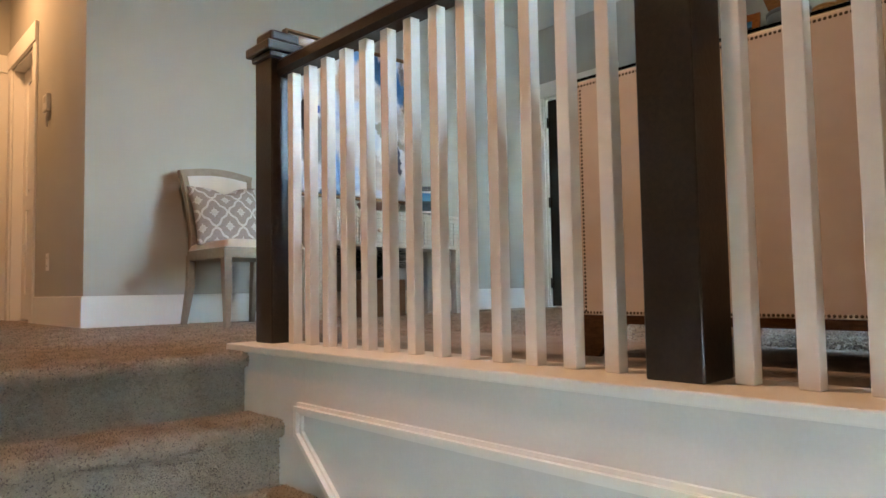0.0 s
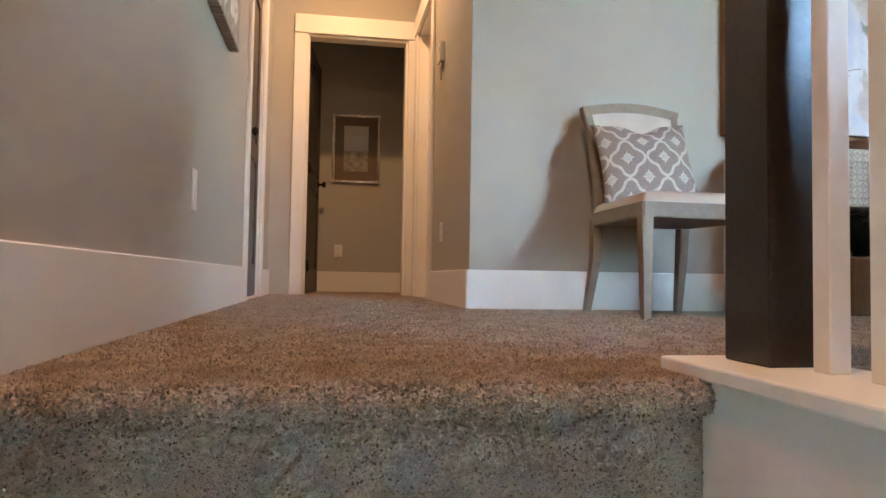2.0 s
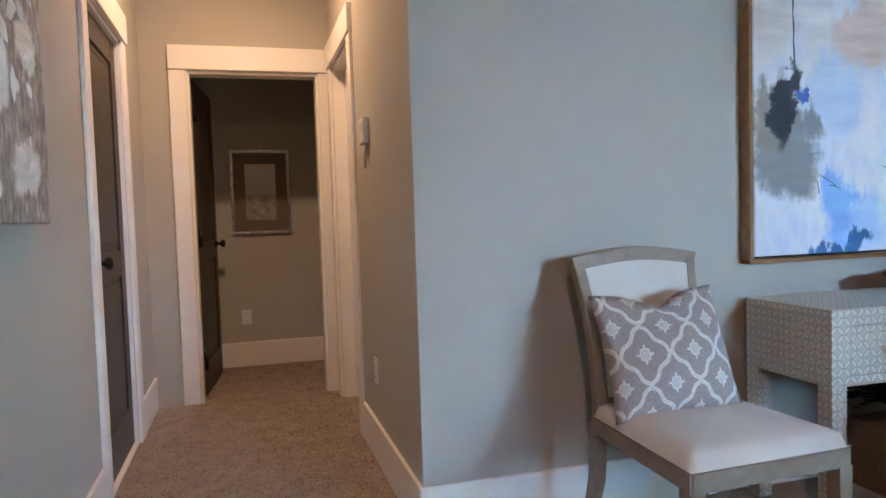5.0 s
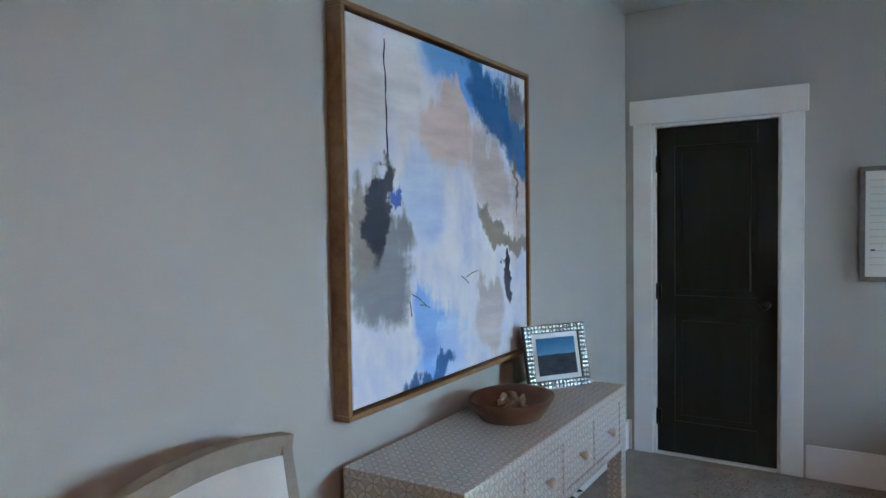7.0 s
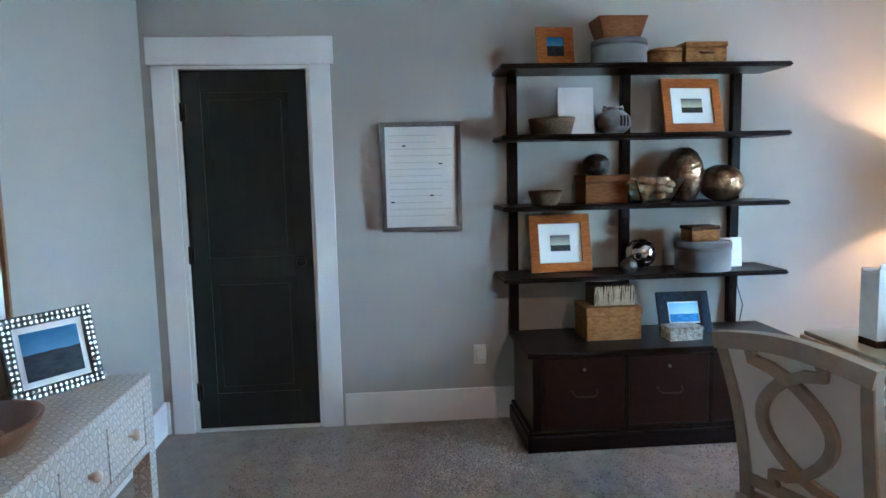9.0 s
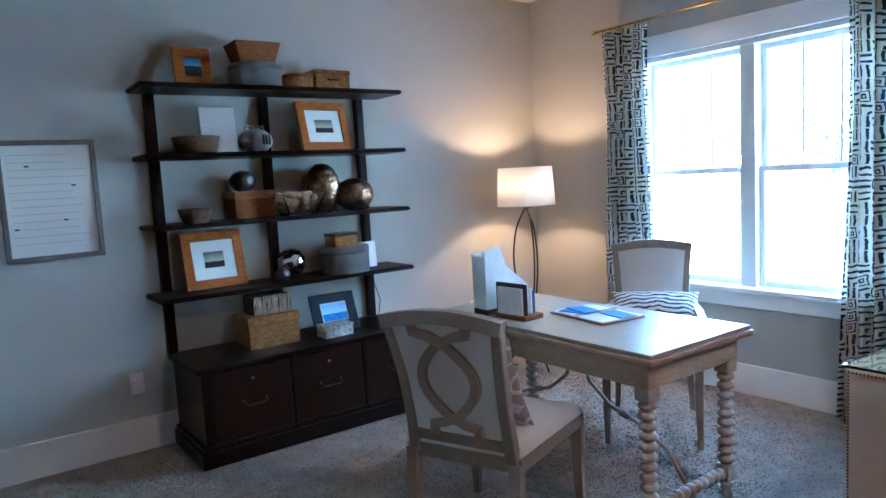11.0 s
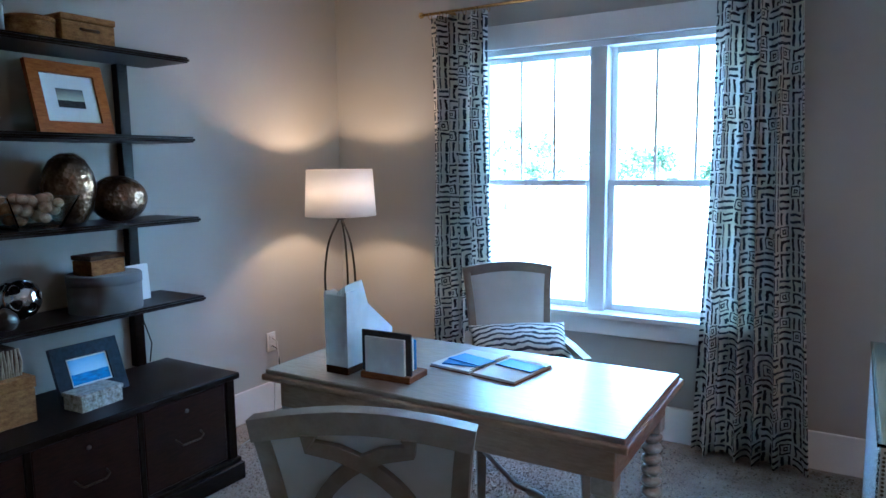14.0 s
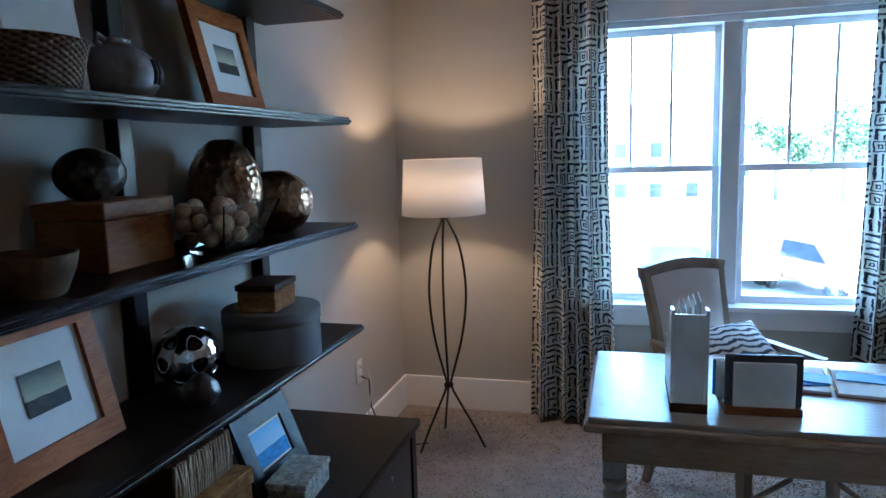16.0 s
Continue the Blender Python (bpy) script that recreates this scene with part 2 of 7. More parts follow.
def painting(name, base, blobs, grain=7, warp=0.16):
    """Paint laid on in patches (u, v, half width, half height, turn, softness, colour) dragged about by a brush."""
    def nodes(t, b):
        v = coords(t, True)
        s0 = node(t, "ShaderNodeSeparateXYZ")
        t.links.new(v, s0.inputs[0])
        far, near, tip = noise_(t, v, 3.1, 5, 0.62), noise_(t, coords(t, True, (1.3, 1, 1)), 3.7, 5, 0.62), noise_(t, coords(t, True, (grain * 3.4, grain * 0.9, 1)), 1.0, 4, 0.6)
        slant = noise_(t, coords(t, True, (2.0, 9.0, 1)), 1.6, 4, 0.6)
        fine = noise_(t, v, 60, 3, 0.6)

        def shift(axis, n1, n2, a2):
            d = math_(t, "MULTIPLY", math_(t, "SUBTRACT", n1, 0.5), warp * 2)
            return math_(t, "ADD", math_(t, "ADD", axis, d), math_(t, "MULTIPLY", math_(t, "SUBTRACT", n2, 0.5), a2))
        x, y = shift(s0.outputs[0], far, slant, 0.09), shift(s0.outputs[1], near, tip, 0.16)
        c = mix(t, ramp(t, near, 0.38, 0.60), base[0], base[1])
        c = mix(t, math_(t, "MULTIPLY", ramp(t, tip, 0.45, 0.70), 0.5), c, (0.80, 0.79, 0.80))
        for u0, v0, ru, rv, turn, soft, colour in blobs:
            ca, sa = math.cos(radians(turn)), math.sin(radians(turn))
            px, py = math_(t, "SUBTRACT", x, u0), math_(t, "SUBTRACT", y, 1 - v0)
            du = math_(t, "ADD", math_(t, "MULTIPLY", px, ca / ru), math_(t, "MULTIPLY", py, sa / ru))
            dv = math_(t, "SUBTRACT", math_(t, "MULTIPLY", py, ca / rv), math_(t, "MULTIPLY", px, sa / rv))
            d = math_(t, "ADD", math_(t, "MULTIPLY", du, du), math_(t, "MULTIPLY", dv, dv))
            d = math_(t, "ADD", d, math_(t, "MULTIPLY", math_(t, "SUBTRACT", tip, 0.5), 1.3))
            n = node(t, "ShaderNodeMapRange")
            n.interpolation_type = "SMOOTHSTEP"
            n.inputs[1].default_value, n.inputs[2].default_value = 1 + soft, 1 - soft
            t.links.new(d, n.inputs[0])
            tone = mix(t, ramp(t, slant, 0.35, 0.68), colour, tuple(min(0.85, q * 1.35 + 0.004) for q in colour))
            c = mix(t, math_(t, "MULTIPLY", n.outputs[0], 0.94), c, tone)
        t.links.new(c, b.inputs["Base Color"])
        b.inputs["Roughness"].default_value = 0.6
        bump(t, b, math_(t, "ADD", fine, tip), 0.2, 0.002)
    return mat(name, nodes)


def view_print(name, sky_hi, sky_lo, land, horizon=0.5):
    """A small print: sky paling towards a horizon above darker water or land."""
    def nodes(t, b):
        v = coords(t, True)
        s = node(t, "ShaderNodeSeparateXYZ")
        t.links.new(v, s.inputs[0])
        w = noise_(t, coords(t, True, (2.5, 6, 1)), 1.6, 5)
        y = math_(t, "ADD", s.outputs[1], math_(t, "MULTIPLY", math_(t, "SUBTRACT", w, 0.5), 0.22))
        c = mix(t, ramp(t, y, horizon, 1.0), sky_lo, sky_hi)
        f = math_(t, "LESS_THAN", s.outputs[1], math_(t, "ADD", horizon, math_(t, "MULTIPLY", math_(t, "SUBTRACT", w, 0.5), 0.08)))
        low = mix(t, ramp(t, w, 0.35, 0.65), land, tuple(min(1, q * 1.9 + 0.01) for q in land))
        t.links.new(mix(t, f, c, low), b.inputs["Base Color"])
        b.inputs["Roughness"].default_value = 0.6
        b.inputs["Specular IOR Level"].default_value = 0.25
    return mat(name, nodes)


def hammered(name, c1, c2, scale=55, rough=0.3, metal=0.9):
    def nodes(t, b):
        vo = node(t, "ShaderNodeTexVoronoi")
        vo.inputs["Scale"].default_value = scale
        t.links.new(coords(t), vo.inputs["Vector"])
        n = noise_(t, coords(t), 14, 4)
        t.links.new(mix(t, ramp(t, n, 0.35, 0.65), c1, c2), b.inputs["Base Color"])
        b.inputs["Metallic"].default_value, b.inputs["Roughness"].default_value = metal, rough
        bump(t, b, vo.outputs[0], 0.7, 0.006)
    return mat(name, nodes)


def glass_mat(name, tint=(1, 1, 1), rough=0.0):
    def nodes(t, b):
        b.inputs["Base Color"].default_value = (*tint, 1)
        b.inputs["Transmission Weight"].default_value, b.inputs["Roughness"].default_value = 1, rough
        b.inputs["IOR"].default_value = 1.45
    return mat(name, nodes)


def shade_nodes(t, b):
    out = t.nodes["Material Output"]
    d, tr, ms = node(t, "ShaderNodeBsdfDiffuse"), node(t, "ShaderNodeBsdfTranslucent"), node(t, "ShaderNodeMixShader")
    d.inputs[0].default_value = (0.82, 0.79, 0.76, 1)
    tr.inputs[0].default_value = (0.64, 0.64, 0.64, 1)
    ms.inputs[0].default_value = 0.36
    t.links.new(d.outputs[0], ms.inputs[1])
    t.links.new(tr.outputs[0], ms.inputs[2])
    t.links.new(ms.outputs[0], out.inputs[0])


M = {}
M["wall"] = plain("greige_wall_paint", (0.415, 0.398, 0.352), (0.445, 0.427, 0.380), 0.75, big=1.2, fine=220, relief=0.12, depth=0.0012)
M["ceiling"] = plain("ceiling_paint", (0.66, 0.65, 0.62), (0.70, 0.69, 0.66), 0.85, fine=160, relief=0.1)
M["trim"] = plain("white_trim_paint", (0.81, 0.79, 0.755), (0.85, 0.83, 0.795), 0.38, big=2, fine=90, relief=0.05, depth=0.001)
# Greyer than the white trim, so the panel moulding stands out against it.
M["curb"] = plain("greyed_curb_white", (0.68, 0.665, 0.64), (0.72, 0.705, 0.68), 0.55, big=2, fine=120, relief=0.06)
M["carpet"] = mat("cut_pile_carpet", carpet_nodes)
M["tuft"] = mat("carpet_tuft", tuft_nodes)
M["espresso"] = wood("espresso_wood", (0.010, 0.007, 0.005), (0.028, 0.017, 0.011), 0.30, 10, (9, 9, 1), 0.25, spec=0.5)
M["espresso_x"] = wood("espresso_wood_flat", (0.006, 0.004, 0.003), (0.016, 0.010, 0.007), 0.33, 10, (2, 14, 2), 0.06, spec=0.10)
M["cabinet"] = wood("mahogany_cabinet_wood", (0.008, 0.004, 0.003), (0.030, 0.011, 0.006), 0.28, 9, (2, 14, 14), 0.05, spec=0.22)
M["doorpaint"] = plain("charcoal_door_paint", (0.017, 0.018, 0.013), (0.024, 0.025, 0.018), 0.45, spec=0.22, big=2, fine=70, relief=0.08, stretch=(8, 8, 1))
M["doorbrown"] = plain("dark_brown_door_paint", (0.030, 0.022, 0.015), (0.045, 0.034, 0.024), 0.45, big=2, fine=70, relief=0.08)
M["iron"] = plain("black_iron", (0.012, 0.011, 0.010), (0.028, 0.026, 0.024), 0.45, metal=0.6, fine=90)
M["bronze"] = plain("oil_rubbed_bronze", (0.012, 0.010, 0.008), (0.03, 0.022, 0.016), 0.35, metal=0.8)
M["nail"] = plain("antique_bronze_nail", (0.055, 0.038, 0.024), (0.11, 0.08, 0.052), 0.4, metal=0.7)
M["pewter"] = plain("pewter_metal", (0.16, 0.16, 0.155), (0.30, 0.30, 0.29), 0.35, metal=1.0)
M["brass"] = plain("brass", (0.62, 0.44, 0.16), (0.72, 0.54, 0.24), 0.25, metal=1.0)
M["chairwood"] = wood("grey_washed_wood", (0.235, 0.187, 0.133), (0.305, 0.245, 0.178), 0.5, 5, (4, 4, 1), 0.06)
M["linen"] = weave("cream_linen", (0.62, 0.57, 0.51), (0.70, 0.65, 0.59))
M["deskwood"] = wood("cerused_oak", (0.30, 0.232, 0.160), (0.475, 0.390, 0.290), 0.33, 9, (1.2, 16, 16), 0.16)
M["deskedge"] = wood("oak_edge", (0.30, 0.190, 0.105), (0.45, 0.305, 0.180), 0.4, 9, (2, 12, 12), 0.12)
M["turned"] = wood("pale_turned_wood", (0.34, 0.30, 0.24), (0.49, 0.44, 0.37), 0.4, 12, (3, 3, 3), 0.1)
M["inlay"] = mat("bone_inlay", inlay_nodes)
M["bone"] = plain("bone_knob", (0.66, 0.58, 0.44), (0.75, 0.68, 0.55), 0.3)
M["trellis"] = mat("grey_trellis_cloth", lattice_nodes)
M["maze"] = mat("maze_print_cloth", maze_nodes)
M["speckle"] = mat("speckled_hide_panel", speckle_nodes)
M["stripe"] = mat("wavy_stripe_cloth", stripe_nodes)
M["burlap"] = weave("tan_upholstery", (0.50, 0.415, 0.335), (0.575, 0.485, 0.40), 0.003)
M["goldframe"] = wood("gilt_brown_frame_wood", (0.17, 0.085, 0.028), (0.30, 0.165, 0.06), 0.38, 8, (2, 2, 1), 0.1)
M["blackgap"] = plain("black_float_gap", (0.008, 0.008, 0.008), (0.014, 0.014, 0.014), 0.7)
M["honey"] = wood("honey_pine_frame", (0.24, 0.060, 0.009), (0.44, 0.140, 0.022), 0.5, 10, (2, 10, 10), 0.1, spec=0.18)
M["cedar"] = wood("cedar_box_wood", (0.14, 0.045, 0.011), (0.28, 0.105, 0.029), 0.55, 12, (2, 10, 2), 0.15, spec=0.15)
M["walnut"] = wood("dark_walnut_box", (0.040, 0.017, 0.007), (0.085, 0.039, 0.016), 0.55, 12, (2, 9, 9), 0.2, spec=0.10)
M["bowlwood"] = wood("red_brown_bowl_wood", (0.075, 0.030, 0.014), (0.16, 0.068, 0.032), 0.32, 10, (2, 2, 6), 0.1)
M["driftwood"] = wood("driftwood", (0.22, 0.15, 0.09), (0.38, 0.28, 0.19), 0.7, 16, (2, 2, 8), 0.4)
M["wicker"] = plain("woven_seagrass", (0.17, 0.066, 0.016), (0.38, 0.18, 0.055), 0.75, big=30, fine=140, relief=0.9, depth=0.006, stretch=(1, 1, 2.5), spec=0.15)
M["twig"] = plain("pale_twig", (0.30, 0.21, 0.12), (0.50, 0.38, 0.25), 0.75, big=20, fine=80, relief=0.5)
M["greybox"] = weave("grey_felt_cover", (0.115, 0.108, 0.102), (0.155, 0.147, 0.14), 0.003)
M["mat"] = plain("white_mat_board", (0.76, 0.755, 0.73), (0.80, 0.795, 0.77), 0.8)
M["paper"] = plain("cream_paper", (0.70, 0.67, 0.61), (0.76, 0.735, 0.68), 0.85)
M["greyframe"] = wood("grey_weathered_frame", (0.115, 0.10, 0.085), (0.20, 0.18, 0.155), 0.6, 12, (3, 3, 3), 0.2)
M["bluewood"] = wood("blue_black_slat_frame", (0.004, 0.010, 0.016), (0.014, 0.028, 0.042), 0.5, 14, (3, 3, 3), 0.4, spec=0.2)
M["mosaic"] = plain("silver_mosaic", (0.13, 0.118, 0.10), (0.46, 0.44, 0.40), 0.25, metal=0.85, big=40, fine=150, relief=0.5)
M["pearl"] = plain("mother_of_pearl", (0.17, 0.14, 0.10), (0.56, 0.52, 0.45), 0.3, big=45, fine=90)
M["mercury"] = hammered("mercury_bronze_glaze", (0.11, 0.060, 0.032), (0.32, 0.21, 0.125))
M["dullpot"] = hammered("dark_ribbed_ceramic", (0.028, 0.022, 0.016), (0.085, 0.070, 0.052), 40, 0.45, 0.3)
M["greypot"] = plain("grey_crackle_ceramic", (0.16, 0.138, 0.122), (0.28, 0.25, 0.226), 0.45, big=12, fine=60)
M["potdark"] = plain("dark_clay_bowl", (0.055, 0.030, 0.014), (0.12, 0.070, 0.034), 0.65, big=14, fine=70, relief=0.4, spec=0.12)
def basket_nodes(t, b):
    """Dark cane woven over and under, with the gaps in shade."""
    v, x, y = uv_split(t, 0.022)
    a = math_(t, "SINE", math_(t, "MULTIPLY", x, 2 * math.pi))
    c = math_(t, "SINE", math_(t, "MULTIPLY", y, 4 * math.pi))
    h = math_(t, "MULTIPLY", a, c)
    n = noise_(t, v, 1.5, 4)
    cane = mix(t, ramp(t, n, 0.3, 0.7), (0.085, 0.048, 0.020), (0.20, 0.12, 0.055))
    t.links.new(mix(t, ramp(t, h, -0.9, 0.1), (0.018, 0.011, 0.006), cane), b.inputs["Base Color"])
    b.inputs["Roughness"].default_value, b.inputs["Specular IOR Level"].default_value = 0.6, 0.25
    bump(t, b, h, 0.8, 0.004)


M["basket"] = mat("dark_woven_cane", basket_nodes)
M["darkball"] = plain("black_glass_core", (0.010, 0.010, 0.012), (0.018, 0.018, 0.020), 0.08, relief=0.0)
M["chrome"] = plain("polished_silver", (0.62, 0.62, 0.62), (0.72, 0.72, 0.72), 0.12, metal=1.0, relief=0.03)
M["eggs"] = plain("terracotta_eggs", (0.42, 0.20, 0.10), (0.66, 0.43, 0.27), 0.6, big=16, fine=90)
M["glass"] = glass_mat("clear_glass", (0.90, 0.98, 0.965))
M["tealglass"] = glass_mat("green_edged_glass", (0.62, 0.84, 0.85))
M["greenglass"] = glass_mat("dark_green_glass", (0.04, 0.16, 0.06), 0.05)
M["marble"] = plain("white_marble", (0.72, 0.69, 0.65), (0.85, 0.83, 0.80), 0.25, big=7, fine=25, relief=0.02)
M["blue"] = plain("blue_card", (0.04, 0.21, 0.55), (0.06, 0.27, 0.62), 0.6)
M["acrylic"] = plain("dark_grey_acrylic", (0.045, 0.05, 0.052), (0.07, 0.075, 0.078), 0.25)
M["navybook"] = weave("navy_book_cloth", (0.030, 0.033, 0.05), (0.05, 0.053, 0.075))
M["greenbook"] = weave("olive_book_cloth", (0.10, 0.105, 0.055), (0.15, 0.15, 0.085))
M["plate"] = plain("white_plastic", (0.70, 0.69, 0.66), (0.74, 0.73, 0.70), 0.35, relief=0.0)
M["reed"] = plain("dry_reed", (0.36, 0.25, 0.13), (0.52, 0.39, 0.23), 0.7)
M["shade"] = mat("white_lamp_shade", shade_nodes)
M["leaf"] = plain("fern_leaf", (0.008, 0.026, 0.011), (0.020, 0.052, 0.020), 0.75, big=8, spec=0.08)
M["planter"] = wood("ochre_planter_wood", (0.11, 0.058, 0.022), (0.20, 0.115, 0.05), 0.55, 12, (6, 6, 1), 0.2)
M["vinyl"] = plain("white_window_vinyl", (0.76, 0.77, 0.77), (0.80, 0.81, 0.81), 0.4, relief=0.02)
M["tag"] = plain("black_ink", (0.02, 0.02, 0.02), (0.035, 0.035, 0.035), 0.6)
M["inkgrey"] = plain("grey_ink", (0.50, 0.475, 0.43), (0.56, 0.53, 0.49), 0.7)
M["cord"] = plain("white_cord", (0.60, 0.58, 0.55), (0.66, 0.64, 0.61), 0.5)
M["asphalt"] = plain("bleached_asphalt", (0.20, 0.197, 0.19), (0.27, 0.265, 0.255), 0.9, big=0.3, fine=8)
M["lawn"] = plain("dry_clay_ground", (0.27, 0.26, 0.24), (0.36, 0.345, 0.32), 0.95, big=0.08, fine=3)
M["foliage"] = plain("tree_foliage", (0.016, 0.040, 0.010), (0.045, 0.085, 0.022), 0.7, big=0.5, fine=6)
M["bark"] = plain("tree_bark", (0.08, 0.06, 0.045), (0.14, 0.11, 0.085), 0.9, big=3, fine=20)
M["siding"] = plain("white_siding", (0.66, 0.65, 0.62), (0.72, 0.71, 0.68), 0.7, big=0.5, fine=10)
M["roof"] = plain("grey_shingle", (0.20, 0.19, 0.18), (0.28, 0.27, 0.26), 0.9, big=0.6, fine=12)
M["carpaint"] = plain("tan_car_paint", (0.17, 0.075, 0.032), (0.20, 0.09, 0.04), 0.3, coat=0.6)
M["carwhite"] = plain("white_car_paint", (0.62, 0.62, 0.60), (0.66, 0.66, 0.64), 0.3, coat=0.6)
M["carblue"] = plain("blue_car_paint", (0.02, 0.05, 0.09), (0.03, 0.06, 0.11), 0.3, coat=0.6)
M["carred"] = plain("red_taillight", (0.35, 0.02, 0.02), (0.40, 0.03, 0.03), 0.3)
M["darkglass"] = plain("dark_car_glass", (0.02, 0.025, 0.03), (0.03, 0.035, 0.04), 0.1)
M["rubber"] = plain("tyre_rubber", (0.02, 0.02, 0.02), (0.035, 0.035, 0.035), 0.85)
M["abstract"] = painting("abstract_paint", ((0.58, 0.62, 0.75), (0.80, 0.77, 0.77)), [
    (0.06, 0.16, 0.10, 0.18, 0, 0.8, (0.56, 0.50, 0.46)), (0.24, 0.16, 0.09, 0.17, 8, 0.9, (0.64, 0.60, 0.58)),
    (0.58, 0.06, 0.28, 0.10, -14, 0.5, (0.11, 0.31, 0.60)), (0.30, 0.44, 0.10, 0.15, 0, 0.9, (0.46, 0.55, 0.76)),
    (0.47, 0.26, 0.15, 0.12, -18, 0.5, (0.60, 0.46, 0.39)), (0.72, 0.36, 0.18, 0.09, -48, 0.6, (0.47, 0.39, 0.35)),
    (0.93, 0.47, 0.08, 0.22, 0, 0.7, (0.47, 0.40, 0.37)), (0.74, 0.14, 0.17, 0.095, -40, 0.35, (0.010, 0.100, 0.25)),
    (0.92, 0.25, 0.15, 0.105, -50, 0.35, (0.010, 0.115, 0.29)), (0.93, 0.10, 0.08, 0.06, -10, 0.5, (0.16, 0.15, 0.14)),
    (0.77, 0.55, 0.12, 0.045, -36, 0.4, (0.25, 0.21, 0.155)), (0.92, 0.635, 0.10, 0.035, -20, 0.4, (0.27, 0.225, 0.18)),
    (0.70, 0.84, 0.10, 0.13, 12, 0.4, (0.50, 0.43, 0.41)), (0.13, 0.655, 0.135, 0.15, 6, 0.4, (0.19, 0.195, 0.20)),
    (0.08, 0.54, 0.075, 0.11, 0, 0.5, (0.25, 0.225, 0.185)), (0.36, 0.86, 0.10, 0.13, 10, 0.6, (0.20, 0.38, 0.78)),
    (0.47, 0.93, 0.10, 0.09, 0, 0.8, (0.40, 0.52, 0.80)), (0.35, 0.985, 0.15, 0.04, 8, 0.35, (0.012, 0.100, 0.29)),
    (0.845, 0.73, 0.030, 0.065, 4, 0.3, (0.010, 0.015, 0.055)), (0.125, 0.49, 0.042, 0.15, -6, 0.35, (0.010, 0.016, 0.032)),
    (0.19, 0.46, 0.022, 0.035, 0, 0.4, (0.03, 0.10, 0.42)), (0.90, 0.41, 0.012, 0.10, 0, 0.5, (0.16, 0.14, 0.12))])
M["floral"] = painting("brown_white_paint", ((0.20, 0.17, 0.14), (0.30, 0.26, 0.22)), [
    (0.25, 0.3, 0.12, 0.1, 0, 0.3, (0.70, 0.68, 0.63)), (0.6, 0.5, 0.12, 0.14, 0, 0.3, (0.68, 0.65, 0.60)), (0.8, 0.8, 0.12, 0.1, 0, 0.3, (0.70, 0.68, 0.64)),
    (0.85, 0.35, 0.08, 0.1, 0, 0.3, (0.6, 0.57, 0.52)), (0.4, 0.8, 0.1, 0.1, 0, 0.3, (0.62, 0.6, 0.55))], 12, 0.06)
M["sea"] = view_print("sea_print", (0.02, 0.14, 0.30), (0.10, 0.27, 0.46), (0.008, 0.012, 0.016), 0.55)
M["dusk"] = view_print("dusk_print", (0.10, 0.11, 0.11), (0.55, 0.53, 0.38), (0.022, 0.024, 0.020), 0.38)
M["surf"] = view_print("surf_print", (0.24, 0.52, 0.80), (0.52, 0.74, 0.90), (0.03, 0.16, 0.38), 0.42)
M["etching"] = view_print("etching_print", (0.66, 0.63, 0.56), (0.50, 0.47, 0.41), (0.20, 0.19, 0.16), 0.45)
M["brownmat"] = plain("brown_mat_board", (0.16, 0.125, 0.09), (0.19, 0.15, 0.11), 0.85)

# ---- mesh helpers ----


def box(bm, x0, x1, y0, y1, z0, z1, bevel=0.0, seg=2):
    r = bmesh.ops.create_cube(bm, size=1, matrix=Matrix.Translation(((x0 + x1) / 2, (y0 + y1) / 2, (z0 + z1) / 2)) @ Matrix.Diagonal((abs(x1 - x0), abs(y1 - y0), abs(z1 - z0), 1)))
    if bevel:
        edges = list({e for v in r["verts"] for e in v.link_edges})
        bmesh.ops.bevel(bm, geom=edges, offset=bevel, segments=seg, affect="EDGES", profile=0.5)
    return bm


def lathe(bm, profile, seg=24, at=(0, 0, 0), m=None):
    """Turns a profile of (radius, height) round the upright axis."""
    rings = []
    for r, z in profile:
        ring = [bm.verts.new((at[0] + r * math.cos(2 * math.pi * i / seg), at[1] + r * math.sin(2 * math.pi * i / seg), at[2] + z)) for i in range(seg)]
        rings.append(ring)
    faces = []
    for a, b in zip(rings, rings[1:]):
        for i in range(seg):
            f = bm.faces.new((a[i], a[(i + 1) % seg], b[(i + 1) % seg], b[i]))
            f.smooth = True
            faces.append(f)
    bm.faces.new(rings[0][::-1])
    bm.faces.new(rings[-1])
    if m is not None:
        bmesh.ops.transform(bm, matrix=m, verts=[v for ring in rings for v in ring])
    return bm


def tube(bm, pts, r, seg=8):
    """A round bar along a line of points; r may be one radius or one for each point."""
    pts = [Vector(p) for p in pts]
    rr = r if isinstance(r, (list, tuple)) else [r] * len(pts)
    rings = []
    side = None
    for i, p in enumerate(pts):
        d = (pts[min(i + 1, len(pts) - 1)] - pts[max(i - 1, 0)]).normalized()
        if side is None:
            side = d.orthogonal().normalized()
        side = (side - d * side.dot(d)).normalized()
        up = d.cross(side)
        rings.append([bm.verts.new(p + (side * math.cos(2 * math.pi * k / seg) + up * math.sin(2 * math.pi * k / seg)) * rr[i]) for k in range(seg)])
    for a, b in zip(rings, rings[1:]):
        for k in range(seg):
            bm.faces.new((a[k], a[(k + 1) % seg], b[(k + 1) % seg], b[k])).smooth = True
    bm.faces.new(rings[0][::-1])
    bm.faces.new(rings[-1])
    return bm


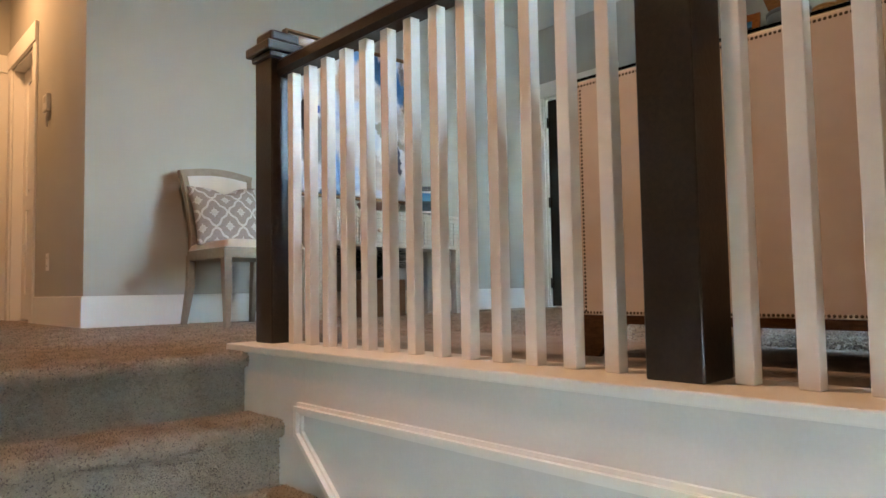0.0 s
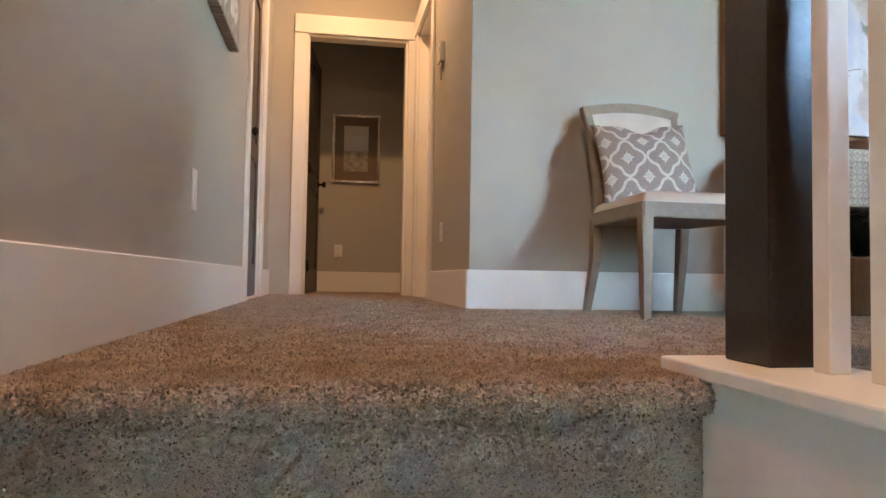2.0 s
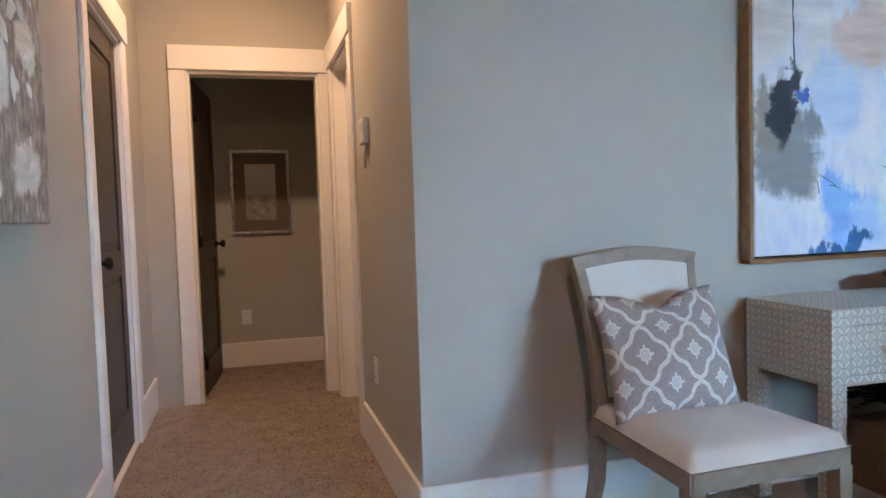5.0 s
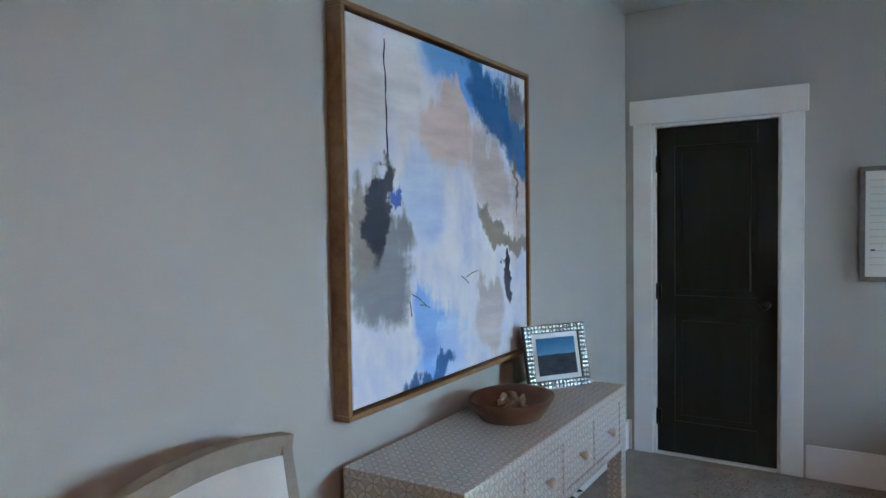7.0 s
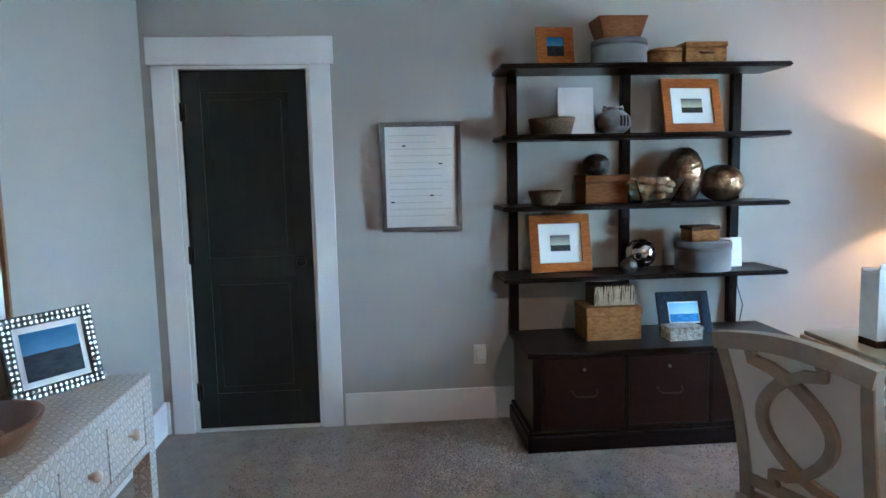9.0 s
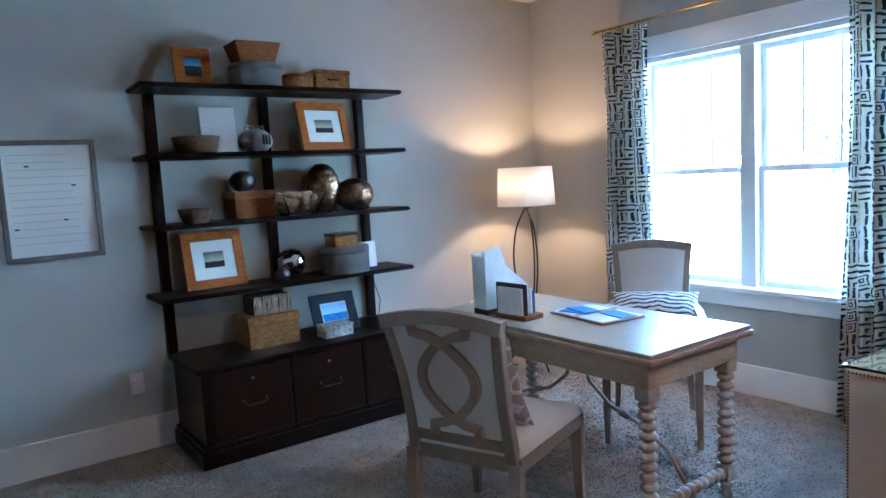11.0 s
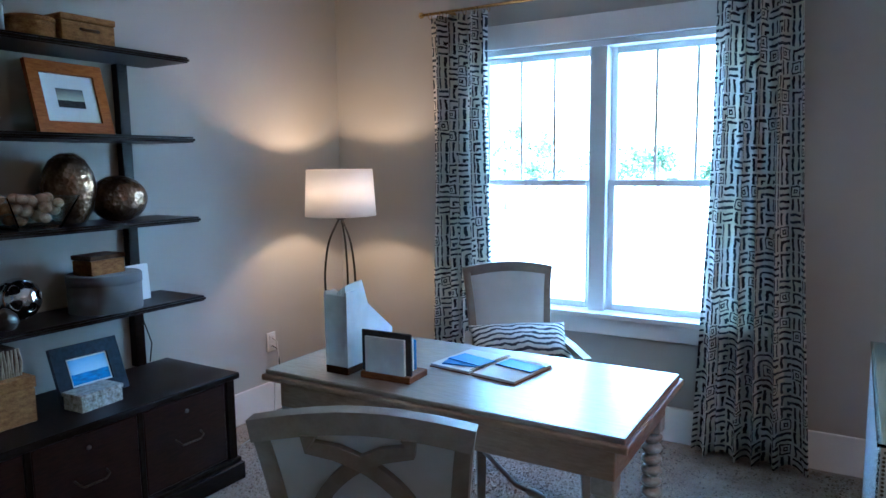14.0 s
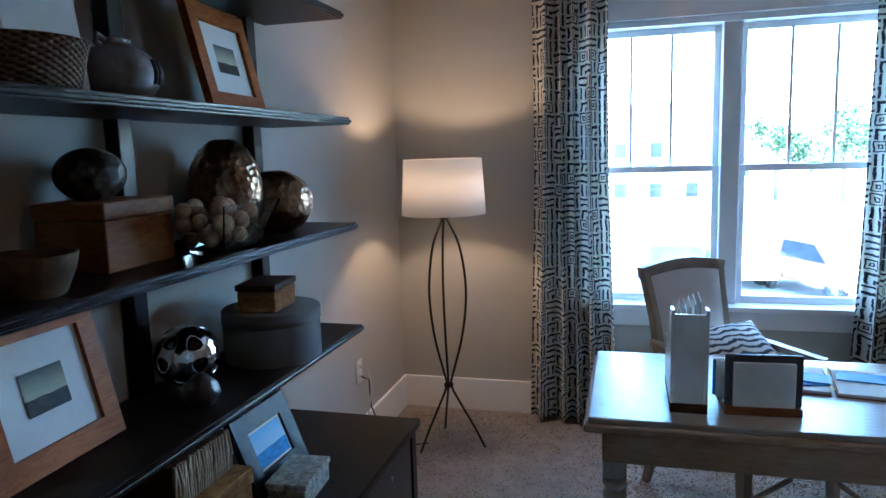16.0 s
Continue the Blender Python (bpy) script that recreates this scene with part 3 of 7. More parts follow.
def bar(bm, pts, w, d, wide):
    """A squared bar of width w and depth d along a line of points; wide: the direction of its width."""
    pts, wide = [Vector(p) for p in pts], Vector(wide).normalized()
    ww = w if isinstance(w, (list, tuple)) else [w] * len(pts)
    dd = d if isinstance(d, (list, tuple)) else [d] * len(pts)
    rings = []
    for i, p in enumerate(pts):
        t = (pts[min(i + 1, len(pts) - 1)] - pts[max(i - 1, 0)]).normalized()
        a = (wide - t * wide.dot(t)).normalized()
        b = t.cross(a)
        rings.append([bm.verts.new(p + a * sx * ww[i] / 2 + b * sy * dd[i] / 2) for sx, sy in ((-1, -1), (1, -1), (1, 1), (-1, 1))])
    for a, b in zip(rings, rings[1:]):
        for k in range(4):
            bm.faces.new((a[k], a[(k + 1) % 4], b[(k + 1) % 4], b[k]))
    bm.faces.new(rings[0][::-1])
    bm.faces.new(rings[-1])
    return bm


def prism(bm, poly, axis, a, b):
    """A flat outline of two coordinates drawn out along an axis from a to b."""
    def place(p, v):
        return {"x": (v, p[0], p[1]), "y": (p[0], v, p[1]), "z": (p[0], p[1], v)}[axis]
    low, high = [bm.verts.new(place(p, a)) for p in poly], [bm.verts.new(place(p, b)) for p in poly]
    bm.faces.new(low[::-1])
    bm.faces.new(high)
    for i in range(len(poly)):
        j = (i + 1) % len(poly)
        bm.faces.new((low[i], low[j], high[j], high[i]))
    return bm


def sheet(bm, fn, nu, nv, uv=None):
    """A grid of points fn(u, v), u and v from 0 to 1, with its own uv in metres from uv(u, v)."""
    grid = [[bm.verts.new(fn(i / nu, j / nv)) for i in range(nu + 1)] for j in range(nv + 1)]
    layer = bm.loops.layers.uv.verify() if uv else None
    for j in range(nv):
        for i in range(nu):
            f = bm.faces.new((grid[j][i], grid[j][i + 1], grid[j + 1][i + 1], grid[j + 1][i]))
            f.smooth = True
            if uv:
                for loop, (p, q) in zip(f.loops, ((i, j), (i + 1, j), (i + 1, j + 1), (i, j + 1))):
                    loop[layer].uv = uv(p / nu, q / nv)
    return bm


def box_uv(bm):
    """Surface coordinates in metres, each face by the way it looks."""
    layer = bm.loops.layers.uv.verify()
    for f in bm.faces:
        n = f.normal
        a = max(range(3), key=lambda k: abs(n[k]))
        for loop in f.loops:
            c = loop.vert.co
            loop[layer].uv = ((c.y, c.z), (c.x, c.z), (c.x, c.y))[a]


def finish(bm, name, material, uv=True):
    bmesh.ops.recalc_face_normals(bm, faces=bm.faces)
    if uv:
        box_uv(bm)
    me = bpy.data.meshes.new(name)
    bm.to_mesh(me)
    bm.free()
    me.materials.append(material)
    return me


def part(name, bm, material, parent, label="", uv=True):
    ob = new(name, finish(bm, name, material, uv))
    ob.parent = parent
    return tagged(ob, label) if label else ob


def thing(name, m, label, category, group=""):
    ob = new(name)
    ob.empty_display_size = 0.1
    ob.matrix_world = m
    return tagged(ob, label, category, group)


def structure(name, bm, material, label, category):
    return tagged(new(name, finish(bm, name, material)), label, category, "", "structure")


def single(name, bm, material, m, label, category, group="", uv=True):
    ob = new(name, finish(bm, name, material, uv))
    ob.matrix_world = m
    return tagged(ob, label, category, group)


def B():
    return bmesh.new()


# ---- the large structure ----
XE, YN, YS, XW, ZC = 5.09, 3.0, -1.9, -0.118, 2.74
STEP_Y, TREAD, RISE, SX0, SX1 = 0.725, 0.23, 0.19, -0.085, 0.89
WE = 0.76  # end of the stair-side wall

bm = B()
box(bm, 0.96, XE + 0.12, YS - 0.12, YN, -0.30, 0)
structure("floor", bm, M["carpet"], "mottled grey-brown cut-pile carpet in the study", "floor")
bm = B()
box(bm, XW - 0.10, 0.96, STEP_Y + 0.03, 3.0, -0.30, 0)
box(bm, -2.0, 1.9, 3.0, 6.4, -0.30, 0)
structure("floor_landing", bm, M["carpet"], "mottled grey-brown carpet on the landing and corridor", "floor")

bm = B()
box(bm, -2.1, 1.0, -3.4, 1.24, ZC, ZC + 0.1)
box(bm, XW - 0.10, 1.0, 1.24, 6.5, ZC, ZC + 0.1)
box(bm, 1.0, XE + 0.12, YS - 0.12, 6.5, ZC, ZC + 0.1)
box(bm, -2.1, XW - 0.10, 1.24, 6.5, ZC, ZC + 0.1)
structure("ceiling", bm, M["ceiling"], "flat white painted ceiling", "ceiling")

# wall behind the chair and the console
bm = B()
box(bm, 1.0, XE + 0.12, YN, YN + 0.12, 0, ZC)
structure("wall_north", bm, M["wall"], "plain greige painted wall", "wall")
# wall with the dark door
DY0, DY1, DZ = 2.114, 2.832, 2.04
bm = B()
box(bm, XE, XE + 0.12, YS, DY0, 0, ZC)
box(bm, XE, XE + 0.12, DY1, YN, 0, ZC)
box(bm, XE, XE + 0.12, DY0, DY1, DZ, ZC)
box(bm, XE + 0.10, XE + 0.12, DY0, DY1, 0, DZ)
structure("wall_east", bm, M["wall"], "greige painted wall with a door opening", "wall")
# window wall
WX0, WX1, WZ0, WZ1 = 2.545, 4.065, 0.665, 2.125
bm = B()
box(bm, -2.1, WX0, YS - 0.14, YS, 0, ZC)
box(bm, WX1, XE + 0.12, YS - 0.14, YS, 0, ZC)
box(bm, WX0, WX1, YS - 0.14, YS, 0, WZ0 - 0.02)
box(bm, WX0, WX1, YS - 0.14, YS, WZ1, ZC)
structure("wall_south", bm, M["wall"], "greige painted wall with a wide double window", "wall")
# wall on the stair side, with a doorway
LY0, LY1 = 3.72, 4.52
bm = B()
box(bm, XW - 0.10, XW, WE, LY0, 0, ZC)
box(bm, XW - 0.10, XW, LY1, 5.2, 0, ZC)
box(bm, XW - 0.10, XW, LY0, LY1, DZ, ZC)
structure("wall_west", bm, M["wall"], "greige painted wall with a doorway near its far end", "wall")
# corridor wall with a doorway, and the end wall
RY0, RY1 = 4.28, 5.02
bm = B()
box(bm, 1.0, 1.12, YN + 0.12, RY0, 0, ZC)
box(bm, 1.0, 1.12, RY1, 5.2, 0, ZC)
box(bm, 1.0, 1.12, RY0, RY1, DZ, ZC)
structure("wall_corridor", bm, M["wall"], "greige corridor wall with a cased doorway", "wall")
EX0, EX1 = 0.145, 0.935
bm = B()
box(bm, XW - 0.10, EX0, 5.2, 5.32, 0, ZC)
box(bm, EX1, 1.9, 5.2, 5.32, 0, ZC)
box(bm, EX0, EX1, 5.2, 5.32, DZ, ZC)
structure("wall_corridor_end", bm, M["wall"], "greige wall with a cased doorway to a dark room", "wall")
# the room past the corridor's end, and the rooms to either side
bm = B()
box(bm, -0.5, 1.9, 6.22, 6.34, 0, ZC)
box(bm, -0.6, -0.5, 5.32, 6.34, 0, ZC)
box(bm, 1.9, 2.0, 3.12, 6.34, 0, ZC)
box(bm, -2.1, -2.0, -3.4, 6.4, -2.2, ZC)
box(bm, -2.0, -0.6, 5.2, 5.3, 0, ZC)
box(bm, -2.0, XW - 0.10, WE - 0.10, WE, -2.2, ZC)
structure("wall_back_rooms", bm, M["wall"], "greige walls of the rooms off the corridor", "wall")
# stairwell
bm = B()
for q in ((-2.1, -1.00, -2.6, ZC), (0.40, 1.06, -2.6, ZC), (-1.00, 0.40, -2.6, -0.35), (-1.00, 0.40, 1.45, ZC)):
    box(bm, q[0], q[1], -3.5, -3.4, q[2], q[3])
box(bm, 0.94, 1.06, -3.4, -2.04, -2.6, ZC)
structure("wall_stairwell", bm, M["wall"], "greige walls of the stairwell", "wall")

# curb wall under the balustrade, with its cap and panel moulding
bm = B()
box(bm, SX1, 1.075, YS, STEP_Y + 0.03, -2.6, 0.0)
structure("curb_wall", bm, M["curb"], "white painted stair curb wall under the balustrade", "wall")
bm = B()
box(bm, SX1 - 0.012, 1.095, YS + 0.002, 0.865, 0.0, 0.024, 0.004)
structure("curb_cap", bm, M["trim"], "white painted wooden cap on the curb wall", "trim")


def moulding(bm, pts, x):
    """A stepped bead along a line of (y, z) points on the curb's face."""
    for off, w, d in ((0.0, 0.034, 0.010), (0.0, 0.014, 0.022), (0.016, 0.008, 0.016)):
        bar(bm, [(x - d / 2, p, q - off * 0.5) for p, q in pts], d, w, (1, 0, 0))


bm = B()
top, low = -0.143, -0.222
moulding(bm, [(0.402, top), (0.402, low)], SX1)
moulding(bm, [(0.410, top), (-1.75, top)], SX1)
moulding(bm, [(0.402, low + 0.008), (-1.45, low - 1.87 * RISE / TREAD)], SX1)
structure("panel_moulding", bm, M["trim"], "white picture-frame moulding on the curb wall", "trim")

# sloping knee wall and skirt on the other side of the stairs
bm = B()
k = RISE / TREAD
prism(bm, [(0.737, -0.28), (0.737, 0.030), (0.725, 0.030), (-0.62, 0.030 - 1.345 * k), (-0.62, -2.2), (0.4, -2.2)], "x", -0.185, SX0)
structure("knee_wall", bm, M["trim"], "white painted sloping knee wall beside the stairs", "wall")
bm = B()
prism(bm, [(0.7375, 0.024), (0.7375, 0.046), (0.720, 0.046), (-0.62, 0.046 - 1.34 * k), (-0.62, 0.022 - 1.34 * k), (0.725, 0.024)], "x", -0.197, SX0 + 0.008)
structure("knee_wall_cap", bm, M["trim"], "white sloping cap on the knee wall", "trim")



# ---- baseboards and casings ----
def baseboard(name, boxes):
    b = B()
    for x0, x1, y0, y1 in boxes:
        box(b, x0, x1, y0, y1, 0.0, 0.188, 0.003, 1)
    structure(name, b, M["trim"], "tall white painted baseboard", "baseboard")


T = 0.016
baseboard("baseboard_north", [(1.0 - T, XE, YN - T, YN)])
baseboard("baseboard_east", [(XE - T, XE, YS, 1.985), (XE - T, XE, 2.966, YN - T)])
baseboard("baseboard_south", [(1.08, XE - T, YS, YS + T)])
baseboard("baseboard_west", [(XW, XW + T, WE, LY0 - 0.11), (XW, XW + T, LY1 + 0.11, 5.2)])
baseboard("baseboard_corridor", [(1.0 - T, 1.0, YN, RY0 - 0.11)])
baseboard("baseboard_end_room", [(-0.5, 1.9, 6.22 - T, 6.22)])
bm = B()
box(bm, XW - 0.115, XW + 0.012, WE - 0.022, WE, 0.0, 0.215, 0.003, 1)
structure("wall_end_skirt", bm, M["trim"], "white skirt block at the wall's end", "trim")


def casing(name, axis, face, out, a, b, head=DZ, w=0.115, foot=0.0, wing=0.02):
    """Flat casing round a door opening from a to b, with a deeper head board. axis: the way the wall runs."""
    bmx = B()

    def put(p0, p1, z0, z1, d):
        lo, hi = sorted((face, face + out * d))
        if axis == "y":
            box(bmx, lo, hi, p0, p1, z0, z1, 0.003, 1)
        else:
            box(bmx, p0, p1, lo, hi, z0, z1, 0.003, 1)
    put(a - w, a, foot, head, 0.018)
    put(b, b + w, foot, head, 0.018)
    put(a - w - wing, b + w + wing, head + 0.002, head + 0.148, 0.026)
    structure(name, bmx, M["trim"], "white painted flat door casing with a deep head", "trim")


def jamb(name, axis, f0, f1, a, b, head=DZ):
    bmx = B()
    for p0, p1, z0, z1 in ((a + 0.0005, a + 0.018, 0, head), (b - 0.018, b - 0.0005, 0, head), (a + 0.018, b - 0.018, head - 0.018, head - 0.0005)):
        if axis == "y":
            box(bmx, f0, f1, p0, p1, z0, z1)
        else:
            box(bmx, p0, p1, f0, f1, z0, z1)
    structure(name, bmx, M["trim"], "white painted door jamb", "trim")


casing("casing_study_door", "y", XE, -1, DY0, DY1)
jamb("jamb_study_door", "y", XE + 0.001, XE + 0.099, DY0, DY1)
casing("casing_corridor_end", "x", 5.2, -1, EX0, EX1, w=0.10, wing=0.0)
jamb("jamb_corridor_end", "x", 5.201, 5.319, EX0, EX1)
casing("casing_corridor_side", "y", 1.0, -1, RY0, RY1, w=0.10, wing=0.0)
jamb("jamb_corridor_side", "y", 1.001, 1.119, RY0, RY1)
casing("casing_west_doorway", "y", XW, 1, LY0, LY1, w=0.10)
jamb("jamb_west_doorway", "y", XW - 0.099, XW - 0.001, LY0, LY1)
bm = B()
box(bm, XW - 0.10, XW + 0.002, LY0 + 0.02, LY1 - 0.02, 0.0, 0.012, 0.003, 1)
box(bm, XE - 0.01, XE + 0.06, DY0 + 0.02, DY1 - 0.02, 0.0, 0.010, 0.003, 1)
structure("door_sill", bm, M["trim"], "pale threshold strip under a doorway", "trim")


def panel_door(name, m, width, height, material, label, knob_side, leaf=0.036, hinges=True):
    """A two-panel door: local x along its width from the hinge, y through it, z up."""
    d = tagged(new(name), label, "door", "", "structure")
    d.matrix_world = m
    st, rails = 0.105, ((0.0, 0.20), (0.86, 0.98), (height - 0.115, height))
    bm = B()
    for x0, x1 in ((0, st), (width - st, width)):
        box(bm, x0, x1, 0, leaf, 0, height, 0.002, 1)
    for z0, z1 in rails:
        box(bm, st, width - st, 0.001, leaf - 0.001, z0, z1, 0.002, 1)
    part("door_frame", bm, material, d)
    for (_, a), (b, _) in zip(rails, rails[1:]):
        bm = B()
        box(bm, st, width - st, 0.012, leaf - 0.012, a, b)
        for s in (0.004, leaf - 0.014):
            box(bm, st + 0.035, width - st - 0.035, s, s + 0.010, a + 0.035, b - 0.035, 0.008, 1)
        part("door_panel", bm, material, d)
    kx = width - 0.06 if knob_side > 0 else 0.06
    for sgn, y0 in ((-1, 0.0), (1, leaf)):
        bm = B()
        lathe(bm, [(0.030, 0), (0.030, 0.006), (0.011, 0.010), (0.011, 0.032), (0.024, 0.040), (0.029, 0.052), (0.024, 0.064), (0.008, 0.068)], 16,
              m=Matrix.Translation((kx, y0, 0.95)) @ pose(0, 0, 0, 90 if sgn < 0 else -90))
        part("door_knob", bm, M["bronze"], d, "dark bronze round door knob")
    for z in (0.22, height / 2, height - 0.22) if hinges else ():
        bm = B()
        tube(bm, [(0.0, -0.012, z - 0.05), (0.0, -0.012, z + 0.05)], 0.010)
        box(bm, 0.0, 0.026, -0.006, 0.001, z - 0.045, z + 0.045)
        part("hinge", bm, M["bronze"], d, "dark bronze hinge")
    return d


# study door: hinged on the side by the corner, shut
panel_door("door_1", pose(XE + 0.024, DY1 - 0.021, 0.012, 0, 0, -90), DY1 - DY0 - 0.042, DZ - 0.036, M["doorpaint"], "shut charcoal-painted two-panel door with white casing", 1)
# corridor end door: open into the dark room
panel_door("door_2", pose(EX0 + 0.022, 5.325, 0.012, 0, 0, 84), EX1 - EX0 - 0.044, DZ - 0.036, M["doorbrown"], "open dark brown two-panel door into an unlit room", 1)
# doorway in the stair-side wall: a leaf nearly shut
panel_door("door_3", pose(XW - 0.055, LY1 - 0.021, 0.014, 0, 0, -90), LY1 - LY0 - 0.042, DZ - 0.038, M["doorbrown"], "shut dark brown door in the stair-side wall", 1, hinges=False)
panel_door("door_4", pose(1.075, RY1 - 0.021, 0.012, 0, 0, -90), RY1 - RY0 - 0.042, DZ - 0.036, M["trim"], "shut white two-panel corridor door", 1, hinges=False)

# ---- stairs ----
stairs = tagged(new("staircase"), "carpeted stair flight with rounded nosings", "stairs", "", "structure")


def nose_path():
    """Half outline of one step, from the back of its tread over the nosing to the foot of its riser: (y, z, normal y, normal z)."""
    pts = [(TREAD + 0.006 - 0.03 * i, 0.0, 0, 1) for i in range(7)]
    r = 0.024
    for i in range(9):
        a = math.pi / 2 + i * math.pi / 8 * 1.0
        pts.append((0.020 + r * math.cos(a), -r + r * math.sin(a), math.cos(a), math.sin(a)))
    pts.append((0.036, -2 * r + 0.001, -0.6, -0.8))
    pts += [(0.031, -2 * r - 0.006 - (RISE + 0.012 - 2 * r) * i / 5, -1, 0) for i in range(6)]
    return pts


PROFILE = nose_path()


def step_mesh(x0, x1, n, seed):
    bmx = B()
    rows = []
    for i in range(n + 1):
        x = x0 + (x1 - x0) * i / n
        row = []
        for y, z, ny, nz in PROFILE:
            d = 0.0035 * noise.noise(Vector((x * 22, y * 22 + seed * 7, z * 22))) + 0.0025 * noise.noise(Vector((x * 70, y * 70 + seed * 3, z * 70)))
            row.append(bmx.verts.new((x, y + ny * d, z + nz * d)))
        row.append(bmx.verts.new((x, TREAD + 0.006, -RISE - 0.02)))
        rows.append(row)
    for a, b in zip(rows, rows[1:]):
        for j in range(len(a)):
            q = (j + 1) % len(a)
            bmx.faces.new((a[j], a[q], b[q], b[j])).smooth = True
    bmx.faces.new(rows[0][::-1])
    bmx.faces.new(rows[-1])
    return bmx


for i in range(12):
    wide = SX0 if i < 6 else -1.0
    ob = part("step", step_mesh(wide + 0.001, SX1 - 0.001, 90 if i < 6 else 40, i), M["carpet"], stairs)
    ob.matrix_basis = Matrix.Translation((0, STEP_Y - TREAD * i, -RISE * i))
bm = B()
box(bm, -2.0, SX1, -3.4, STEP_Y - TREAD * 12 + 0.24, -RISE * 12 - 0.3, -RISE * 12)
structure("floor_lower_landing", bm, M["carpet"], "carpeted lower landing of the stairs", "floor")


def pile(name, label, points, normals, size, tall, parent=None):
    """Many small three-sided tufts of yarn on a surface, in one mesh."""
    rng = np.random.default_rng(7)
    n = len(points)
    nrm = normals + rng.normal(0, 0.36, (n, 3))
    nrm /= np.linalg.norm(nrm, axis=1)[:, None]
    ref = np.where(np.abs(nrm[:, 2:3]) < 0.9, [[0, 0, 1.0]], [[1.0, 0, 0]])
    a = np.cross(nrm, ref)
    a /= np.linalg.norm(a, axis=1)[:, None]
    b = np.cross(nrm, a)
    turn = rng.uniform(0, 2 * np.pi, n)
    s = size * rng.uniform(0.6, 1.3, n)[:, None]
    h = tall * rng.uniform(0.6, 1.25, n)[:, None]
    verts = np.empty((n, 4, 3))
    for kk in range(3):
        ang = (turn + kk * 2 * np.pi / 3)[:, None]
        verts[:, kk] = points + (a * np.cos(ang) + b * np.sin(ang)) * s - nrm * 0.002
    verts[:, 3] = points + nrm * h
    base = np.arange(n)[:, None] * 4
    faces = np.concatenate([base + [0, 1, 3], base + [1, 2, 3], base + [2, 0, 3]])
    me = bpy.data.meshes.new(name)
    me.from_pydata(verts.reshape(-1, 3).tolist(), [], faces.tolist())
    me.materials.append(M["tuft"])
    ob = new(name, me)
    ob.parent = parent
    return tagged(ob, label, "carpet", "", "stuff")


rng = np.random.default_rng(3)
P = np.array(PROFILE)
seglen = np.hypot(np.diff(P[:, 0]), np.diff(P[:, 1]))
cum = np.concatenate([[0], np.cumsum(seglen)])
pts, nrs = [], []
for i in range(6):
    n = 24000
    s = rng.uniform(0, cum[-1], n)
    j = np.clip(np.searchsorted(cum, s) - 1, 0, len(P) - 2)
    f = ((s - cum[j]) / np.maximum(seglen[j], 1e-9))[:, None]
    q = P[j] * (1 - f) + P[j + 1] * f
    pts.append(np.column_stack([rng.uniform(SX0, SX1, n), q[:, 0] + STEP_Y - TREAD * i, q[:, 1] - RISE * i]))
    nrs.append(np.column_stack([np.zeros(n), q[:, 2], q[:, 3]]))
pile("stair_pile", "mottled grey carpet pile on the steps", np.concatenate(pts), np.concatenate(nrs), 0.0036, 0.0055)
n = 60000
dens = rng.uniform(0, 1, n) ** 1.5
pts = np.column_stack([rng.uniform(XW, 1.9, n), 0.74 + 2.23 * dens, np.zeros(n)])
keep = (pts[:, 0] < 0.88) | (pts[:, 1] > 0.90)
pts = pts[keep]
m_ = 26000
pts = np.concatenate([pts, np.column_stack([rng.uniform(XW, 1.0, m_), rng.uniform(2.97, 6.2, m_), np.zeros(m_)])])
pile("landing_pile", "mottled grey-brown carpet pile on the landing", pts, np.tile([[0, 0, 1.0]], (len(pts), 1)), 0.0056, 0.0060)
n = 70000
pts = np.column_stack([rng.uniform(2.0, 5.0, n), rng.uniform(-1.85, 2.5, n), np.zeros(n)])
pile("study_pile", "mottled grey-brown carpet pile in the study", pts, np.tile([[0, 0, 1.0]], (len(pts), 1)), 0.0070, 0.0062)


# ---- balustrades ----
def newel(y):
    nw = thing("newel_post", pose(1.016, y, 0.024), "dark espresso wooden newel post with a stepped square cap", "newel post", "newel posts of the balustrade")
    bm = B()
    box(bm, -0.056, 0.056, -0.056, 0.056, 0, 0.985, 0.003, 1)
    part("shaft", bm, M["espresso"], nw)
    bm = B()
    box(bm, -0.066, 0.066, -0.066, 0.066, 0.965, 0.985, 0.004, 1)
    box(bm, -0.082, 0.082, -0.082, 0.082, 0.985, 1.018, 0.006, 2)
    prism(bm, [(-0.082, 1.018), (0.082, 1.018), (0.055, 1.028), (-0.055, 1.028)], "x", -0.06, 0.06)
    box(bm, -0.056, 0.056, -0.056, 0.056, 1.024, 1.064, 0.010, 2)
    part("cap", bm, M["espresso"], nw)
    return nw


newel(0.755)
newel(-0.735)
rail = thing("balustrade", pose(0, 0, 0.0), "dark wooden handrail over square white balusters", "balustrade")
bm = B()
for y0, y1 in ((-0.679, 0.699), (YS + 0.002, -0.791)):
    prism(bm, [(1.016 + p, q) for p, q in ((-0.028, 0.925), (0.028, 0.925), (0.036, 0.945), (0.034, 0.975), (0.018, 0.990), (-0.018, 0.990), (-0.034, 0.975), (-0.036, 0.945))], "y", y0, y1)
part("handrail", bm, M["espresso"], rail)
me = finish(box(B(), -0.0165, 0.0165, -0.0165, 0.0165, 0.024, 0.926, 0.0015, 1), "baluster", M["trim"])
for y in [0.644 - 0.1021 * i for i in range(13)] + [-0.842 - 0.1021 * i for i in range(10)]:
    ob = new("baluster", me)
    ob.parent, ob.location = rail, (1.016, y, 0)

